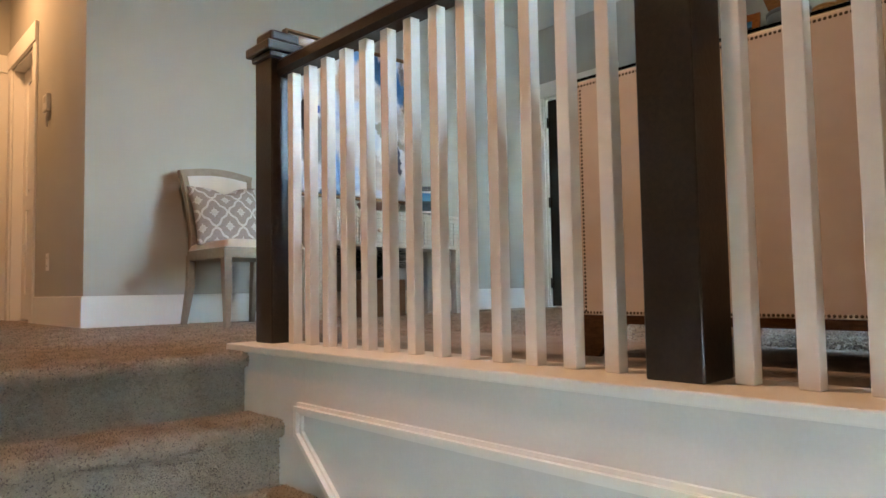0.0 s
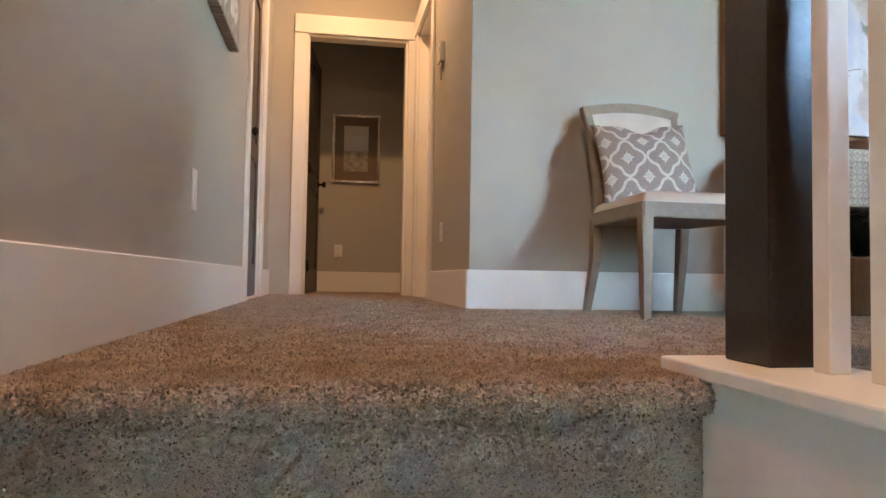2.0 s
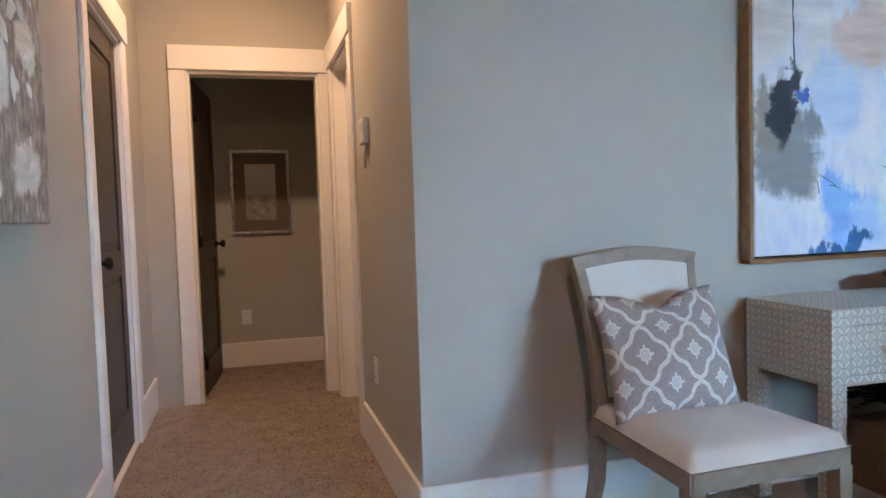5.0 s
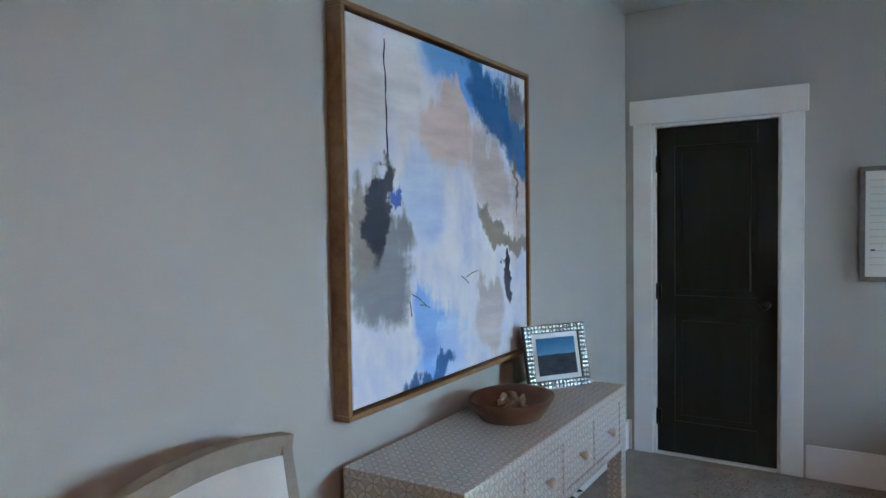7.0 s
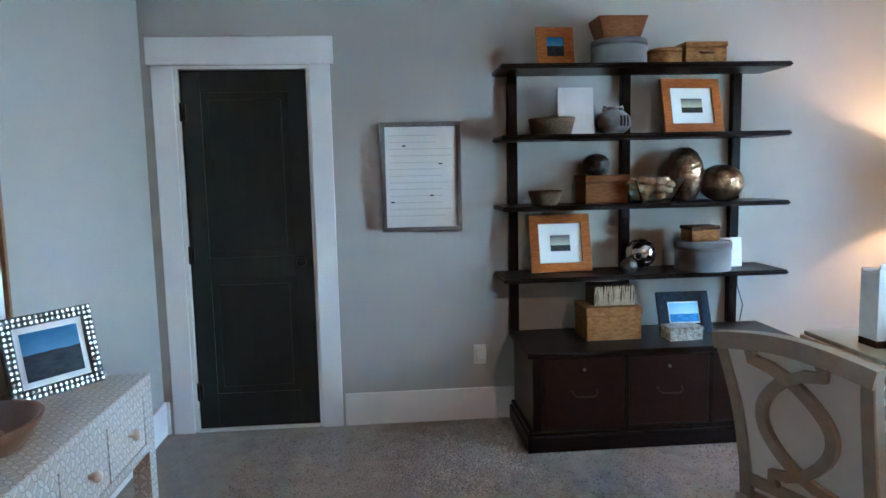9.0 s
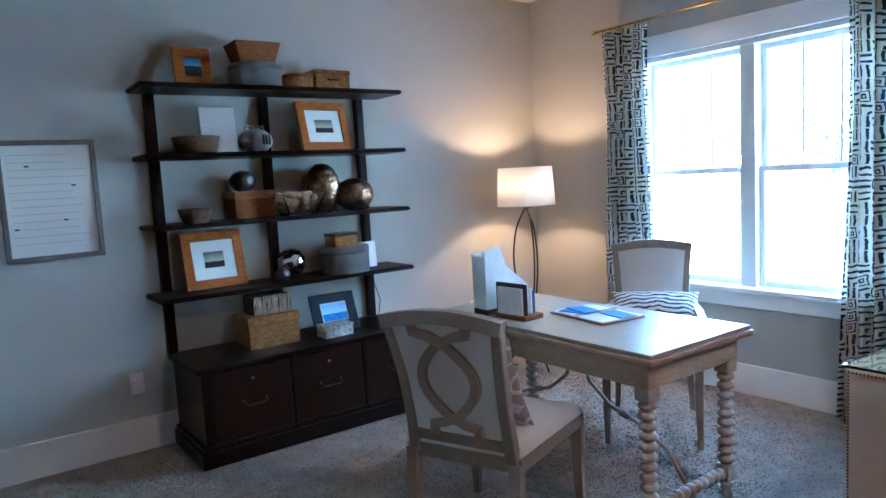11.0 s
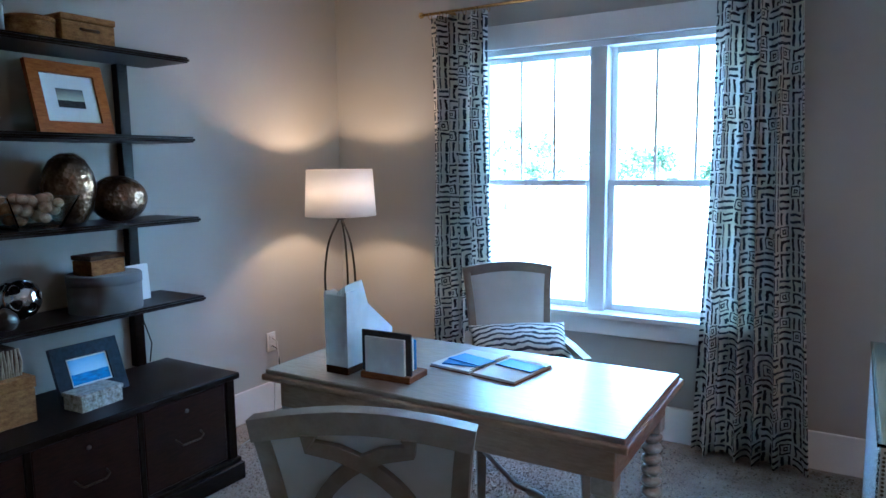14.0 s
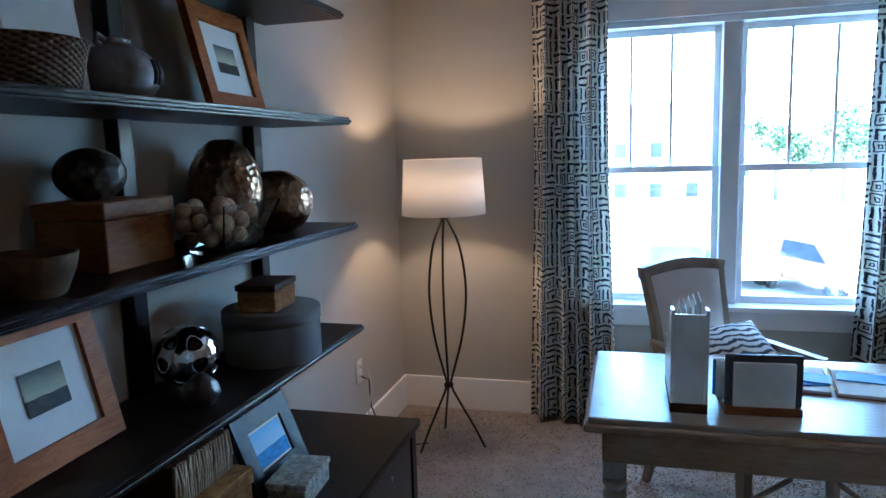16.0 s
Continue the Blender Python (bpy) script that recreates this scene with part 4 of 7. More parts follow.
low_rail = thing("balustrade", pose(0, 0, 0), "white square balusters on the sloping knee wall", "balustrade")
me = finish(box(B(), -0.0165, 0.0165, -0.0165, 0.0165, 0.0, 1.00, 0.0015, 1), "baluster", M["trim"])
for i in range(14):
    y = 0.69 - 0.098 * i
    ob = new("baluster", me)
    ob.parent, ob.location = low_rail, (-0.135, y, 0.044 - (0.722 - y) * k)
bm = B()
bar(bm, [(-0.135, WE - 0.024, 1.075), (-0.135, 0.72, 1.07), (-0.135, -0.62, 1.07 - 1.34 * k)], 0.06, 0.06, (1, 0, 0))
part("handrail", bm, M["espresso"], low_rail)

# ---- window ----
win = tagged(new("window_1"), "white double-hung twin window, bright daylight outside", "window", "", "structure")


def piece(name, boxes, material, bevel=0.003):
    bmx = B()
    for q in boxes:
        box(bmx, *q, bevel, 1)
    return part(name, bmx, material, win)


piece("window_head", [(WX0 - 0.12, WX1 + 0.12, YS, YS + 0.024, WZ1 + 0.002, WZ1 + 0.135)], M["trim"])
piece("window_casing", [(WX0 - 0.10, WX0, YS, YS + 0.018, WZ0, WZ1)], M["trim"])
piece("window_casing", [(WX1, WX1 + 0.10, YS, YS + 0.018, WZ0, WZ1)], M["trim"])
piece("window_sill", [(WX0 - 0.13, WX1 + 0.13, YS - 0.10, YS + 0.055, WZ0 - 0.03, WZ0 - 0.002)], M["trim"])
piece("window_apron", [(WX0 - 0.10, WX1 + 0.10, YS, YS + 0.018, WZ0 - 0.125, WZ0 - 0.032)], M["trim"])
piece("window_frame", [(WX0, WX0 + 0.03, YS - 0.14, YS - 0.001, WZ0, WZ1), (WX1 - 0.03, WX1, YS - 0.14, YS - 0.001, WZ0, WZ1), (WX0 + 0.03, WX1 - 0.03, YS - 0.14, YS - 0.001, WZ1 - 0.03, WZ1 - 0.001)], M["vinyl"], 0.0)
piece("window_mullion", [(3.262, 3.355, YS - 0.13, YS - 0.02, WZ0, WZ1 - 0.03)], M["vinyl"])
ZM = 1.365
for x0, x1 in ((WX0 + 0.03, 3.262), (3.355, WX1 - 0.03)):
    for z0, z1, y in ((ZM - 0.012, WZ1 - 0.03, YS - 0.10), (WZ0, ZM + 0.022, YS - 0.065)):
        s = tagged(piece("window_sash", [(x0, x0 + 0.034, y - 0.03, y, z0, z1), (x1 - 0.034, x1, y - 0.03, y, z0, z1), (x0 + 0.034, x1 - 0.034, y - 0.03, y, z0, z0 + 0.036), (x0 + 0.034, x1 - 0.034, y - 0.03, y, z1 - 0.034, z1)], M["vinyl"]), "white window sash")
        bm = B()
        box(bm, x0 + 0.030, x1 - 0.030, y - 0.017, y - 0.013, z0 + 0.030, z1 - 0.030)
        pane = part("pane", bm, M["glass"], s, "clear glass pane")
        pane.visible_shadow = False
        if z0 > 1:
            for f in (1 / 3, 2 / 3):
                xm = x0 + 0.034 + (x1 - x0 - 0.068) * f
                bm = B()
                box(bm, xm - 0.008, xm + 0.008, y - 0.011, y - 0.002, z0 + 0.036, z1 - 0.034)
                part("muntin", bm, M["vinyl"], s)
    bm = B()
    box(bm, (x0 + x1) / 2 - 0.03, (x0 + x1) / 2 + 0.03, YS - 0.066, YS - 0.040, ZM + 0.022, ZM + 0.034, 0.005, 2)
    part("sash_lock", bm, M["vinyl"], win)

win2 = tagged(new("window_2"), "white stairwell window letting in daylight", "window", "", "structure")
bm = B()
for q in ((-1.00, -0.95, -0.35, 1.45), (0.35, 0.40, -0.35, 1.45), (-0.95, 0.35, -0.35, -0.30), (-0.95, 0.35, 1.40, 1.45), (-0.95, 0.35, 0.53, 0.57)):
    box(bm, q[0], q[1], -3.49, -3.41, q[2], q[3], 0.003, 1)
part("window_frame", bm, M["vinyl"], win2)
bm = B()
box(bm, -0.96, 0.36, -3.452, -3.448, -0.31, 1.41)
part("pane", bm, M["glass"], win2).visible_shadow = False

# ---- outdoors ----
bm = B()
box(bm, -400, 400, -900, -2.2, -3.5, -3.2)
structure("ground", bm, M["lawn"], "pale sunlit clay ground round the house", "ground")
bm = B()
box(bm, -60, 60, -27, -15, -3.2, -3.17)
structure("road", bm, M["asphalt"], "pale sun-bleached street", "road")
bm = B()
box(bm, -60, 60, -14.9, -13.4, -3.2, -3.05, 0.02, 1)
structure("pavement", bm, M["asphalt"], "raised pale concrete pavement", "pavement")


def tree(x, y, tall, seed):
    rr = random.Random(seed)
    tr = thing("tree", pose(x, y, -3.2), "leafy green tree in full summer leaf", "tree", "trees across the road")
    bm = B()
    tube(bm, [(0, 0, -0.1), (0.1, 0.05, tall * 0.35), (0.0, 0.1, tall * 0.8)], [0.22, 0.16, 0.05], 8)
    part("trunk", bm, M["bark"], tr)
    limbs, ends = B(), []
    for i in range(9):
        a, z = rr.uniform(0, 6.28), tall * rr.uniform(0.3, 0.7)
        rad = tall * rr.uniform(0.16, 0.30)
        e = (math.cos(a) * rad, math.sin(a) * rad, z + tall * rr.uniform(0.06, 0.2))
        tube(limbs, [(0.05, 0.05, z), (e[0] * 0.5, e[1] * 0.5, (z + e[2]) / 2), e], [0.08, 0.05, 0.02], 6)
        ends.append(e)
    part("limb", limbs, M["bark"], tr)
    leaves = B()
    for e in ends + [(0, 0, tall * 0.85), (0, 0, tall * 0.7)]:
        for i in range(150):
            v = Vector((rr.gauss(0, 1), rr.gauss(0, 1), rr.gauss(0, 0.8))) * tall * 0.075 + Vector(e)
            s = rr.uniform(0.10, 0.26)
            a, b = Vector((rr.uniform(-1, 1), rr.uniform(-1, 1), rr.uniform(-1, 1))).normalized(), Vector((rr.uniform(-1, 1), rr.uniform(-1, 1), rr.uniform(-1, 1))).normalized()
            q = [leaves.verts.new(v + a * s), leaves.verts.new(v + b * s * 0.6), leaves.verts.new(v - a * s), leaves.verts.new(v - b * s * 0.6)]
            leaves.faces.new(q)
    part("crown", leaves, M["foliage"], tr)


for i, (x, y, h) in enumerate(((-8, -60, 6.8), (-12.5, -58, 8.2), (-16.5, -62, 7.6), (33, -62, 9.4), (27, -58, 8.2), (22, -62, 7.6), (17, -60, 7.0), (12.5, -64, 6.6), (39, -64, 9.0))):
    tree(x, y, h, i)


def house(x, y, w, d, h, label):
    hs = thing("house", pose(x, y, -3.2), label, "house", "houses across the road")
    bm = B()
    box(bm, -w / 2, w / 2, -d / 2, d / 2, 0, h)
    part("wall", bm, M["siding"], hs)
    bm = B()
    prism(bm, [(-d / 2 - 0.4, h + 0.01), (d / 2 + 0.4, h + 0.01), (0, h + d * 0.28)], "x", -w / 2 - 0.4, w / 2 + 0.4)
    part("roof", bm, M["roof"], hs, "grey shingled gable roof")
    for z in (1.3, 3.9):
        for i in range(4):
            if z + 1.0 > h:
                continue
            xx = -w / 2 + w * (i + 0.5) / 4
            bm = B()
            box(bm, xx - 0.45, xx + 0.45, d / 2 - 0.05, d / 2 + 0.03, z, z + 1.1)
            wd = part("window", bm, M["vinyl"], hs)
            bm = B()
            box(bm, xx - 0.38, xx + 0.38, d / 2 + 0.02, d / 2 + 0.045, z + 0.07, z + 1.03)
            part("pane", bm, M["darkglass"], wd)


house(3.2, -49, 9, 8, 5.4, "white two-storey house with small dark windows")
house(-3.5, -80, 12, 9, 3.2, "low white house with a grey roof")


def vehicle(name, x, y, turn, paint, label, pickup):
    v = thing(name, pose(x, y, -3.17, 0, 0, turn), label, "pickup truck" if pickup else "car")
    bm = B()
    if pickup:
        prism(bm, [(-2.6, 0.45), (2.5, 0.45), (2.6, 0.95), (1.5, 1.08), (0.9, 1.75), (-0.5, 1.78), (-0.75, 1.10), (-2.6, 1.08)], "y", -0.9, 0.9)
    else:
        prism(bm, [(-2.2, 0.35), (2.2, 0.35), (2.25, 0.75), (1.2, 0.92), (0.5, 1.42), (-0.9, 1.42), (-1.7, 0.95), (-2.25, 0.90)], "y", -0.85, 0.85)
    bmesh.ops.bevel(bm, geom=list(bm.edges), offset=0.06, segments=2, affect="EDGES")
    part("body", bm, paint, v)
    wd = 0.9 if pickup else 0.85
    for sg in (-1, 1):
        bm = B()
        pts = [(1.32, 1.15), (0.84, 1.66), (-0.42, 1.68), (-0.60, 1.15)] if pickup else [(1.0, 0.97), (0.45, 1.34), (-0.85, 1.34), (-1.4, 0.97)]
        prism(bm, pts, "y", sg * (wd - 0.01), sg * (wd + 0.008))
        part("side_window", bm, M["darkglass"], v)
        for xx in (-1.6, 1.6):
            bm = B()
            lathe(bm, [(0.2, -0.1), (0.36, -0.1), (0.38, -0.05), (0.38, 0.05), (0.36, 0.1), (0.2, 0.1)], 20, m=Matrix.Translation((xx, sg * (wd - 0.12), 0.38)) @ pose(0, 0, 0, 90))
            wh = part("wheel", bm, M["rubber"], v)
            bm = B()
            lathe(bm, [(0.02, -0.112), (0.21, -0.105), (0.21, 0.105), (0.02, 0.112)], 16, m=Matrix.Translation((xx, sg * (wd - 0.12), 0.38)) @ pose(0, 0, 0, 90))
            part("rim", bm, M["pewter"], wh)
        bm = B()
        box(bm, -2.66 if pickup else -2.29, -2.55 if pickup else -2.2, sg * 0.62, sg * 0.80, 0.70, 0.95)
        part("tail_light", bm, M["carred"], v)


vehicle("pickup_truck", -1.9, -21.4, 118, M["carpaint"], "tan pickup truck parked on the street", True)
vehicle("car", 2.2, -22.0, 84, M["carblue"], "dark blue car parked on the street", False)
vehicle("car", 0.2, -23.5, 96, M["carwhite"], "white car parked on the street", False)
vehicle("car", -4.6, -22.4, 100, M["carblue"], "dark blue car parked behind the truck", False)


# ---- furniture ----
def pillow_mesh(w, h, thick, puff=0.55, droop=0.0):
    """A stuffed square cushion in the local x-z plane, knife edges and pointed corners."""
    bmx = B()
    n = 22
    layer = bmx.loops.layers.uv.verify()
    for side in (1, -1):
        grid = []
        for j in range(n + 1):
            row = []
            for i in range(n + 1):
                u, v = i / n * 2 - 1, j / n * 2 - 1
                pinch = 1 - 0.07 * (1 - u * u) * (abs(v) ** 3) - 0.0
                pinch2 = 1 - 0.07 * (1 - v * v) * (abs(u) ** 3)
                t = ((1 - u * u) * (1 - v * v)) ** puff * thick / 2
                t += 0.006 * noise.noise(Vector((u * 2.5, v * 2.5, side * 3.0))) * (1 - max(abs(u), abs(v)) ** 4)
                zc = v * pinch * h / 2 - droop * math.exp(-(u / 0.30) ** 2) * max(0, v) ** 1.5
                row.append(bmx.verts.new((u * pinch2 * w / 2, side * t, zc + h / 2)))
            grid.append(row)
        for j in range(n):
            for i in range(n):
                f = bmx.faces.new((grid[j][i], grid[j][i + 1], grid[j + 1][i + 1], grid[j + 1][i]))
                f.smooth = True
                for loop, (p, q) in zip(f.loops, ((i, j), (i + 1, j), (i + 1, j + 1), (i, j + 1))):
                    loop[layer].uv = (p / n * w, q / n * h)
    bmesh.ops.remove_doubles(bmx, verts=bmx.verts, dist=0.0006)
    return bmx


def chair(m, label, group, arms=False, wide=1.0, high=0.972):
    """An upholstered chair with a raked, arched back. It faces -y; the origin is under the seat's middle."""
    c = thing("armchair" if arms else "side_chair", m @ Matrix.Diagonal((wide, 1.0, high, 1.0)), label, "chair", group)
    wood_ = M["chairwood"]
    wf, wb, sd, sh = 0.265, 0.225, 0.27, 0.405
    # legs
    for s in (-1, 1):
        bm = B()
        bar(bm, [(s * (wf - 0.02), -sd + 0.025, sh), (s * (wf - 0.022), -sd + 0.022, 0.22), (s * (wf - 0.018), -sd + 0.012, 0.0)], [0.046, 0.040, 0.028], [0.046, 0.040, 0.028], (1, 0, 0))
        part("leg", bm, wood_, c)
        bm = B()
        bar(bm, [(s * (wb - 0.01), sd - 0.01, sh + 0.03), (s * (wb - 0.01), sd + 0.005, 0.24), (s * (wb + 0.005), sd + 0.06, 0.0)], [0.044, 0.040, 0.028], [0.046, 0.042, 0.030], (1, 0, 0))
        part("leg", bm, wood_, c)
    # apron
    bm = B()
    prism(bm, [(-wf, -sd), (wf, -sd), (wb + 0.012, sd), (-wb - 0.012, sd)], "z", sh - 0.005, sh + 0.058)
    bmesh.ops.bevel(bm, geom=list(bm.edges), offset=0.006, segments=2, affect="EDGES")
    part("seat_frame", bm, wood_, c)
    # seat cushion
    bm = B()

    def seat(u, v):
        a, b_ = u * 2 - 1, v * 2 - 1
        half = wf + (wb + 0.01 - wf) * v
        edge = max(abs(a), abs(b_))
        z = sh + 0.056 + 0.058 * (1 - edge ** 6) ** 0.5
        return (a * half * 1.0, b_ * sd, z)
    sheet(bm, seat, 26, 26, lambda u, v: (u * 0.5, v * 0.5))
    part("seat", bm, M["linen"], c, "cream linen upholstered seat", uv=False)
    # back posts, leaning backwards
    rake = [(sd - 0.012, sh + 0.02), (sd + 0.005, 0.55), (sd + 0.045, 0.76), (sd + 0.105, 0.985)]

    def back_y(z):
        for (y0, z0), (y1, z1) in zip(rake, rake[1:]):
            if z <= z1:
                return y0 + (y1 - y0) * (z - z0) / (z1 - z0)
        return rake[-1][0]
    zs = [sh + 0.02 + (0.975 - sh - 0.02) * i / 8 for i in range(9)]

    def post_x(z):
        return 0.198 + 0.022 * ((z - 0.62) / 0.35) ** 2 + 0.012 * max(0, z - 0.7)
    for s in (-1, 1):
        bm = B()
        bar(bm, [(s * post_x(z), back_y(z), z) for z in zs], [0.046 - 0.001 * i for i in range(9)], [0.040] * 9, (1, 0, 0))
        bmesh.ops.bevel(bm, geom=list(bm.edges), offset=0.004, segments=1, affect="EDGES")
        part("back_post", bm, wood_, c)
    bm = B()
    pts = [(x, back_y(0.965) + 0.002, 0.962 + 0.030 * math.cos(x / 0.245 * math.pi / 2)) for x in [-0.242 + 0.0484 * i for i in range(11)]]
    bar(bm, pts, 0.042, 0.052, (0, 1, 0))
    part("top_rail", bm, wood_, c)
    bm = B()
    box(bm, -0.19, 0.19, back_y(0.50) - 0.018, back_y(0.50) + 0.018, 0.480, 0.525, 0.004, 1)
    part("lower_rail", bm, wood_, c)
    # upholstery between the posts
    bm = B()
    for off, puff in ((-0.020, -0.016), (0.012, 0.0)):
        sheet(bm, lambda u, v, off=off, puff=puff: ((u * 2 - 1) * (post_x(0.52 + 0.43 * v) - 0.018), back_y(0.52 + 0.43 * v) + off + puff * (1 - max(abs(u * 2 - 1), abs(v * 2 - 1)) ** 4), 0.52 + v * (0.43 + 0.02 * math.cos((u - 0.5) * math.pi))), 16, 16, lambda u, v: (u * 0.4, v * 0.45))
    part("backrest", bm, M["linen"], c, "cream linen back panel", uv=False)
    # interlaced ribs on the rear of the back
    bm = B()

    def flat(line):
        bmx = bm
        p = [Vector((x, back_y(z) + 0.022, z)) for x, z in line]
        rings = []
        for i, q in enumerate(p):
            t = (p[min(i + 1, len(p) - 1)] - p[max(i - 1, 0)]).normalized()
            a = t.cross(Vector((0, 1, 0))).normalized() * 0.0165
            d = Vector((0, 0.010, 0))
            rings.append([bmx.verts.new(q + a - d), bmx.verts.new(q - a - d), bmx.verts.new(q - a + d), bmx.verts.new(q + a + d)])
        for a, b_ in zip(rings, rings[1:]):
            for kk in range(4):
                bmx.faces.new((a[kk], a[(kk + 1) % 4], b_[(kk + 1) % 4], b_[kk]))
        bmx.faces.new(rings[0][::-1])
        bmx.faces.new(rings[-1])
    for s in (-1, 1):
        arc = [(s * 0.108 * math.sin(math.pi * i / 20) ** 0.85, 0.590 + 0.306 * i / 20) for i in range(21)]
        foot = [(-s * 0.092, 0.520), (-s * 0.092, 0.560), (-s * 0.045, 0.569)]
        head = [(-s * 0.050, 0.920), (-s * 0.108, 0.932), (-s * 0.108, 0.962)]
        flat(foot + arc + head)
    part("lattice", bm, wood_, c, "interlaced grey-washed ribs across the rear")
    if arms:
        for s in (-1, 1):
            bm = B()
            bar(bm, [(s * 0.222, sd + 0.03, 0.665), (s * 0.262, 0.05, 0.650), (s * 0.275, -0.17, 0.640)], [0.036, 0.046, 0.040], [0.028, 0.026, 0.028], (1, 0, 0))
            part("arm", bm, wood_, c)
            bm = B()
            bar(bm, [(s * 0.266, -0.10, 0.645), (s * 0.258, -0.15, 0.55), (s * 0.250, -0.13, 0.43)], 0.034, 0.034, (1, 0, 0))
            part("arm_post", bm, wood_, c)
    return c


CH = "upholstered study chairs"
chair(pose(1.758, 2.494, 0, 0, 0, 2), "grey-washed chair with cream linen seat against the wall", CH)
chair(pose(3.100, 0.290, 0, 0, 0, 22), "grey-washed chair with lattice back drawn up to the desk", CH, high=0.957)
chair(pose(3.355, -1.04, 0, 0, 0, 216), "grey-washed armchair with cream linen behind the desk", CH, True, 0.92, 0.982)
single("throw_pillow", pillow_mesh(0.435, 0.405, 0.15, 0.5, 0.05), M["trellis"], pose(1.710, 2.546, 0.482, -23, -2, -4), "grey square cushion with white trellis pattern", "cushion", uv=False)
single("throw_pillow", pillow_mesh(0.42, 0.40, 0.14), M["trellis"], pose(3.064, 0.374, 0.492, -21, 2, 21), "grey trellis cushion leaning in the desk chair", "cushion", uv=False)
single("throw_pillow", pillow_mesh(0.47, 0.25, 0.12), M["stripe"], pose(3.345, -1.055, 0.575, -56, 0, 216), "black and cream wavy-striped lumbar cushion", "cushion", uv=False)
single("throw_blanket", pillow_mesh(0.42, 0.40, 0.11, 0.4), M["linen"], pose(3.45, -0.93, 0.545, 90, 0, 216), "folded cream throw on the armchair seat", "blanket", uv=False)


# console table with bone inlay
CX0, CX1, CY0, CY1, CZ = 2.297, 3.648, 2.560, 2.965, 0.765
con = thing("console_table", pose(0, 0, 0), "white bone-inlay console table with four drawers", "console table")
bm = B()
box(bm, CX0, CX1, CY0, CY1, CZ - 0.022, CZ, 0.002, 1)
part("tabletop", bm, M["inlay"], con)
bm = B()
box(bm, CX0 + 0.001, CX1 - 0.001, CY0 + 0.014, CY1 - 0.001, CZ - 0.262, CZ - 0.022)
box(bm, CX0 + 0.001, CX1 - 0.001, CY0 + 0.001, CY0 + 0.014, CZ - 0.262, CZ - 0.230)
box(bm, CX0 + 0.001, CX1 - 0.001, CY0 + 0.001, CY0 + 0.014, CZ - 0.058, CZ - 0.022)
NB = [CX0 + 0.001 + 0.067, CX1 - 0.068]
dw = (NB[1] - NB[0]) / 4
for i in range(5):
    xc = NB[0] + dw * i
    box(bm, (CX0 + 0.001) if i == 0 else xc - 0.012, (CX1 - 0.001) if i == 4 else xc + 0.012, CY0 + 0.001, CY0 + 0.014, CZ - 0.230, CZ - 0.058)
part("body", bm, M["inlay"], con)
for i in range(4):
    bm = B()
    box(bm, NB[0] + dw * i + 0.015, NB[0] + dw * (i + 1) - 0.015, CY0 + 0.003, CY0 + 0.0138, CZ - 0.227, CZ - 0.061, 0.002, 1)
    dr = part("drawer", bm, M["inlay"], con)
    bm = B()
    lathe(bm, [(0.007, 0), (0.007, 0.012), (0.015, 0.018), (0.018, 0.026), (0.014, 0.034), (0.004, 0.037)], 16, m=Matrix.Translation((NB[0] + dw * (i + 0.5), CY0 + 0.004, CZ - 0.144)) @ pose(0, 0, 0, 90))
    part("knob", bm, M["bone"], dr, "carved bone knob")
for x in (CX0, CX1 - 0.062):
    for y in (CY0, CY1 - 0.062):
        bm = B()
        prism(bm, [(x + 0.001, y + 0.001), (x + 0.061, y + 0.001), (x + 0.061, y + 0.061), (x + 0.001, y + 0.061)], "z", 0.0, CZ - 0.2625)
        part("leg", bm, M["inlay"], con)

bowl = thing("wooden_bowl", pose(2.985, 2.765, CZ) @ Matrix.Diagonal((1.2, 0.98, 1.0, 1.0)), "red-brown turned wooden bowl holding driftwood", "bowl")
bm = B()
lathe(bm, [(0.095, 0.0), (0.105, 0.004), (0.135, 0.045), (0.150, 0.074), (0.146, 0.078), (0.138, 0.074), (0.122, 0.045), (0.095, 0.016), (0.01, 0.013)], 40)
part("dish", bm, M["bowlwood"], bowl)
drift = B()
rr = random.Random(4)
for i in range(7):
    a, r = rr.uniform(0, 6.28), rr.uniform(0.0, 0.05)
    p = Vector((r * math.cos(a), r * math.sin(a), 0.030 + 0.006 * i))
    d = Vector((math.cos(a + 1.5), math.sin(a + 1.5), rr.uniform(-0.15, 0.2))) * 0.055
    tube(drift, [p - d, p + Vector((rr.uniform(-0.01, 0.01), 0, 0.008)), p + d], [0.006, 0.013, 0.005], 7)
single("driftwood", drift, M["driftwood"], pose(2.985, 2.765, CZ + 0.004), "pale driftwood pieces lying in the bowl", "driftwood")


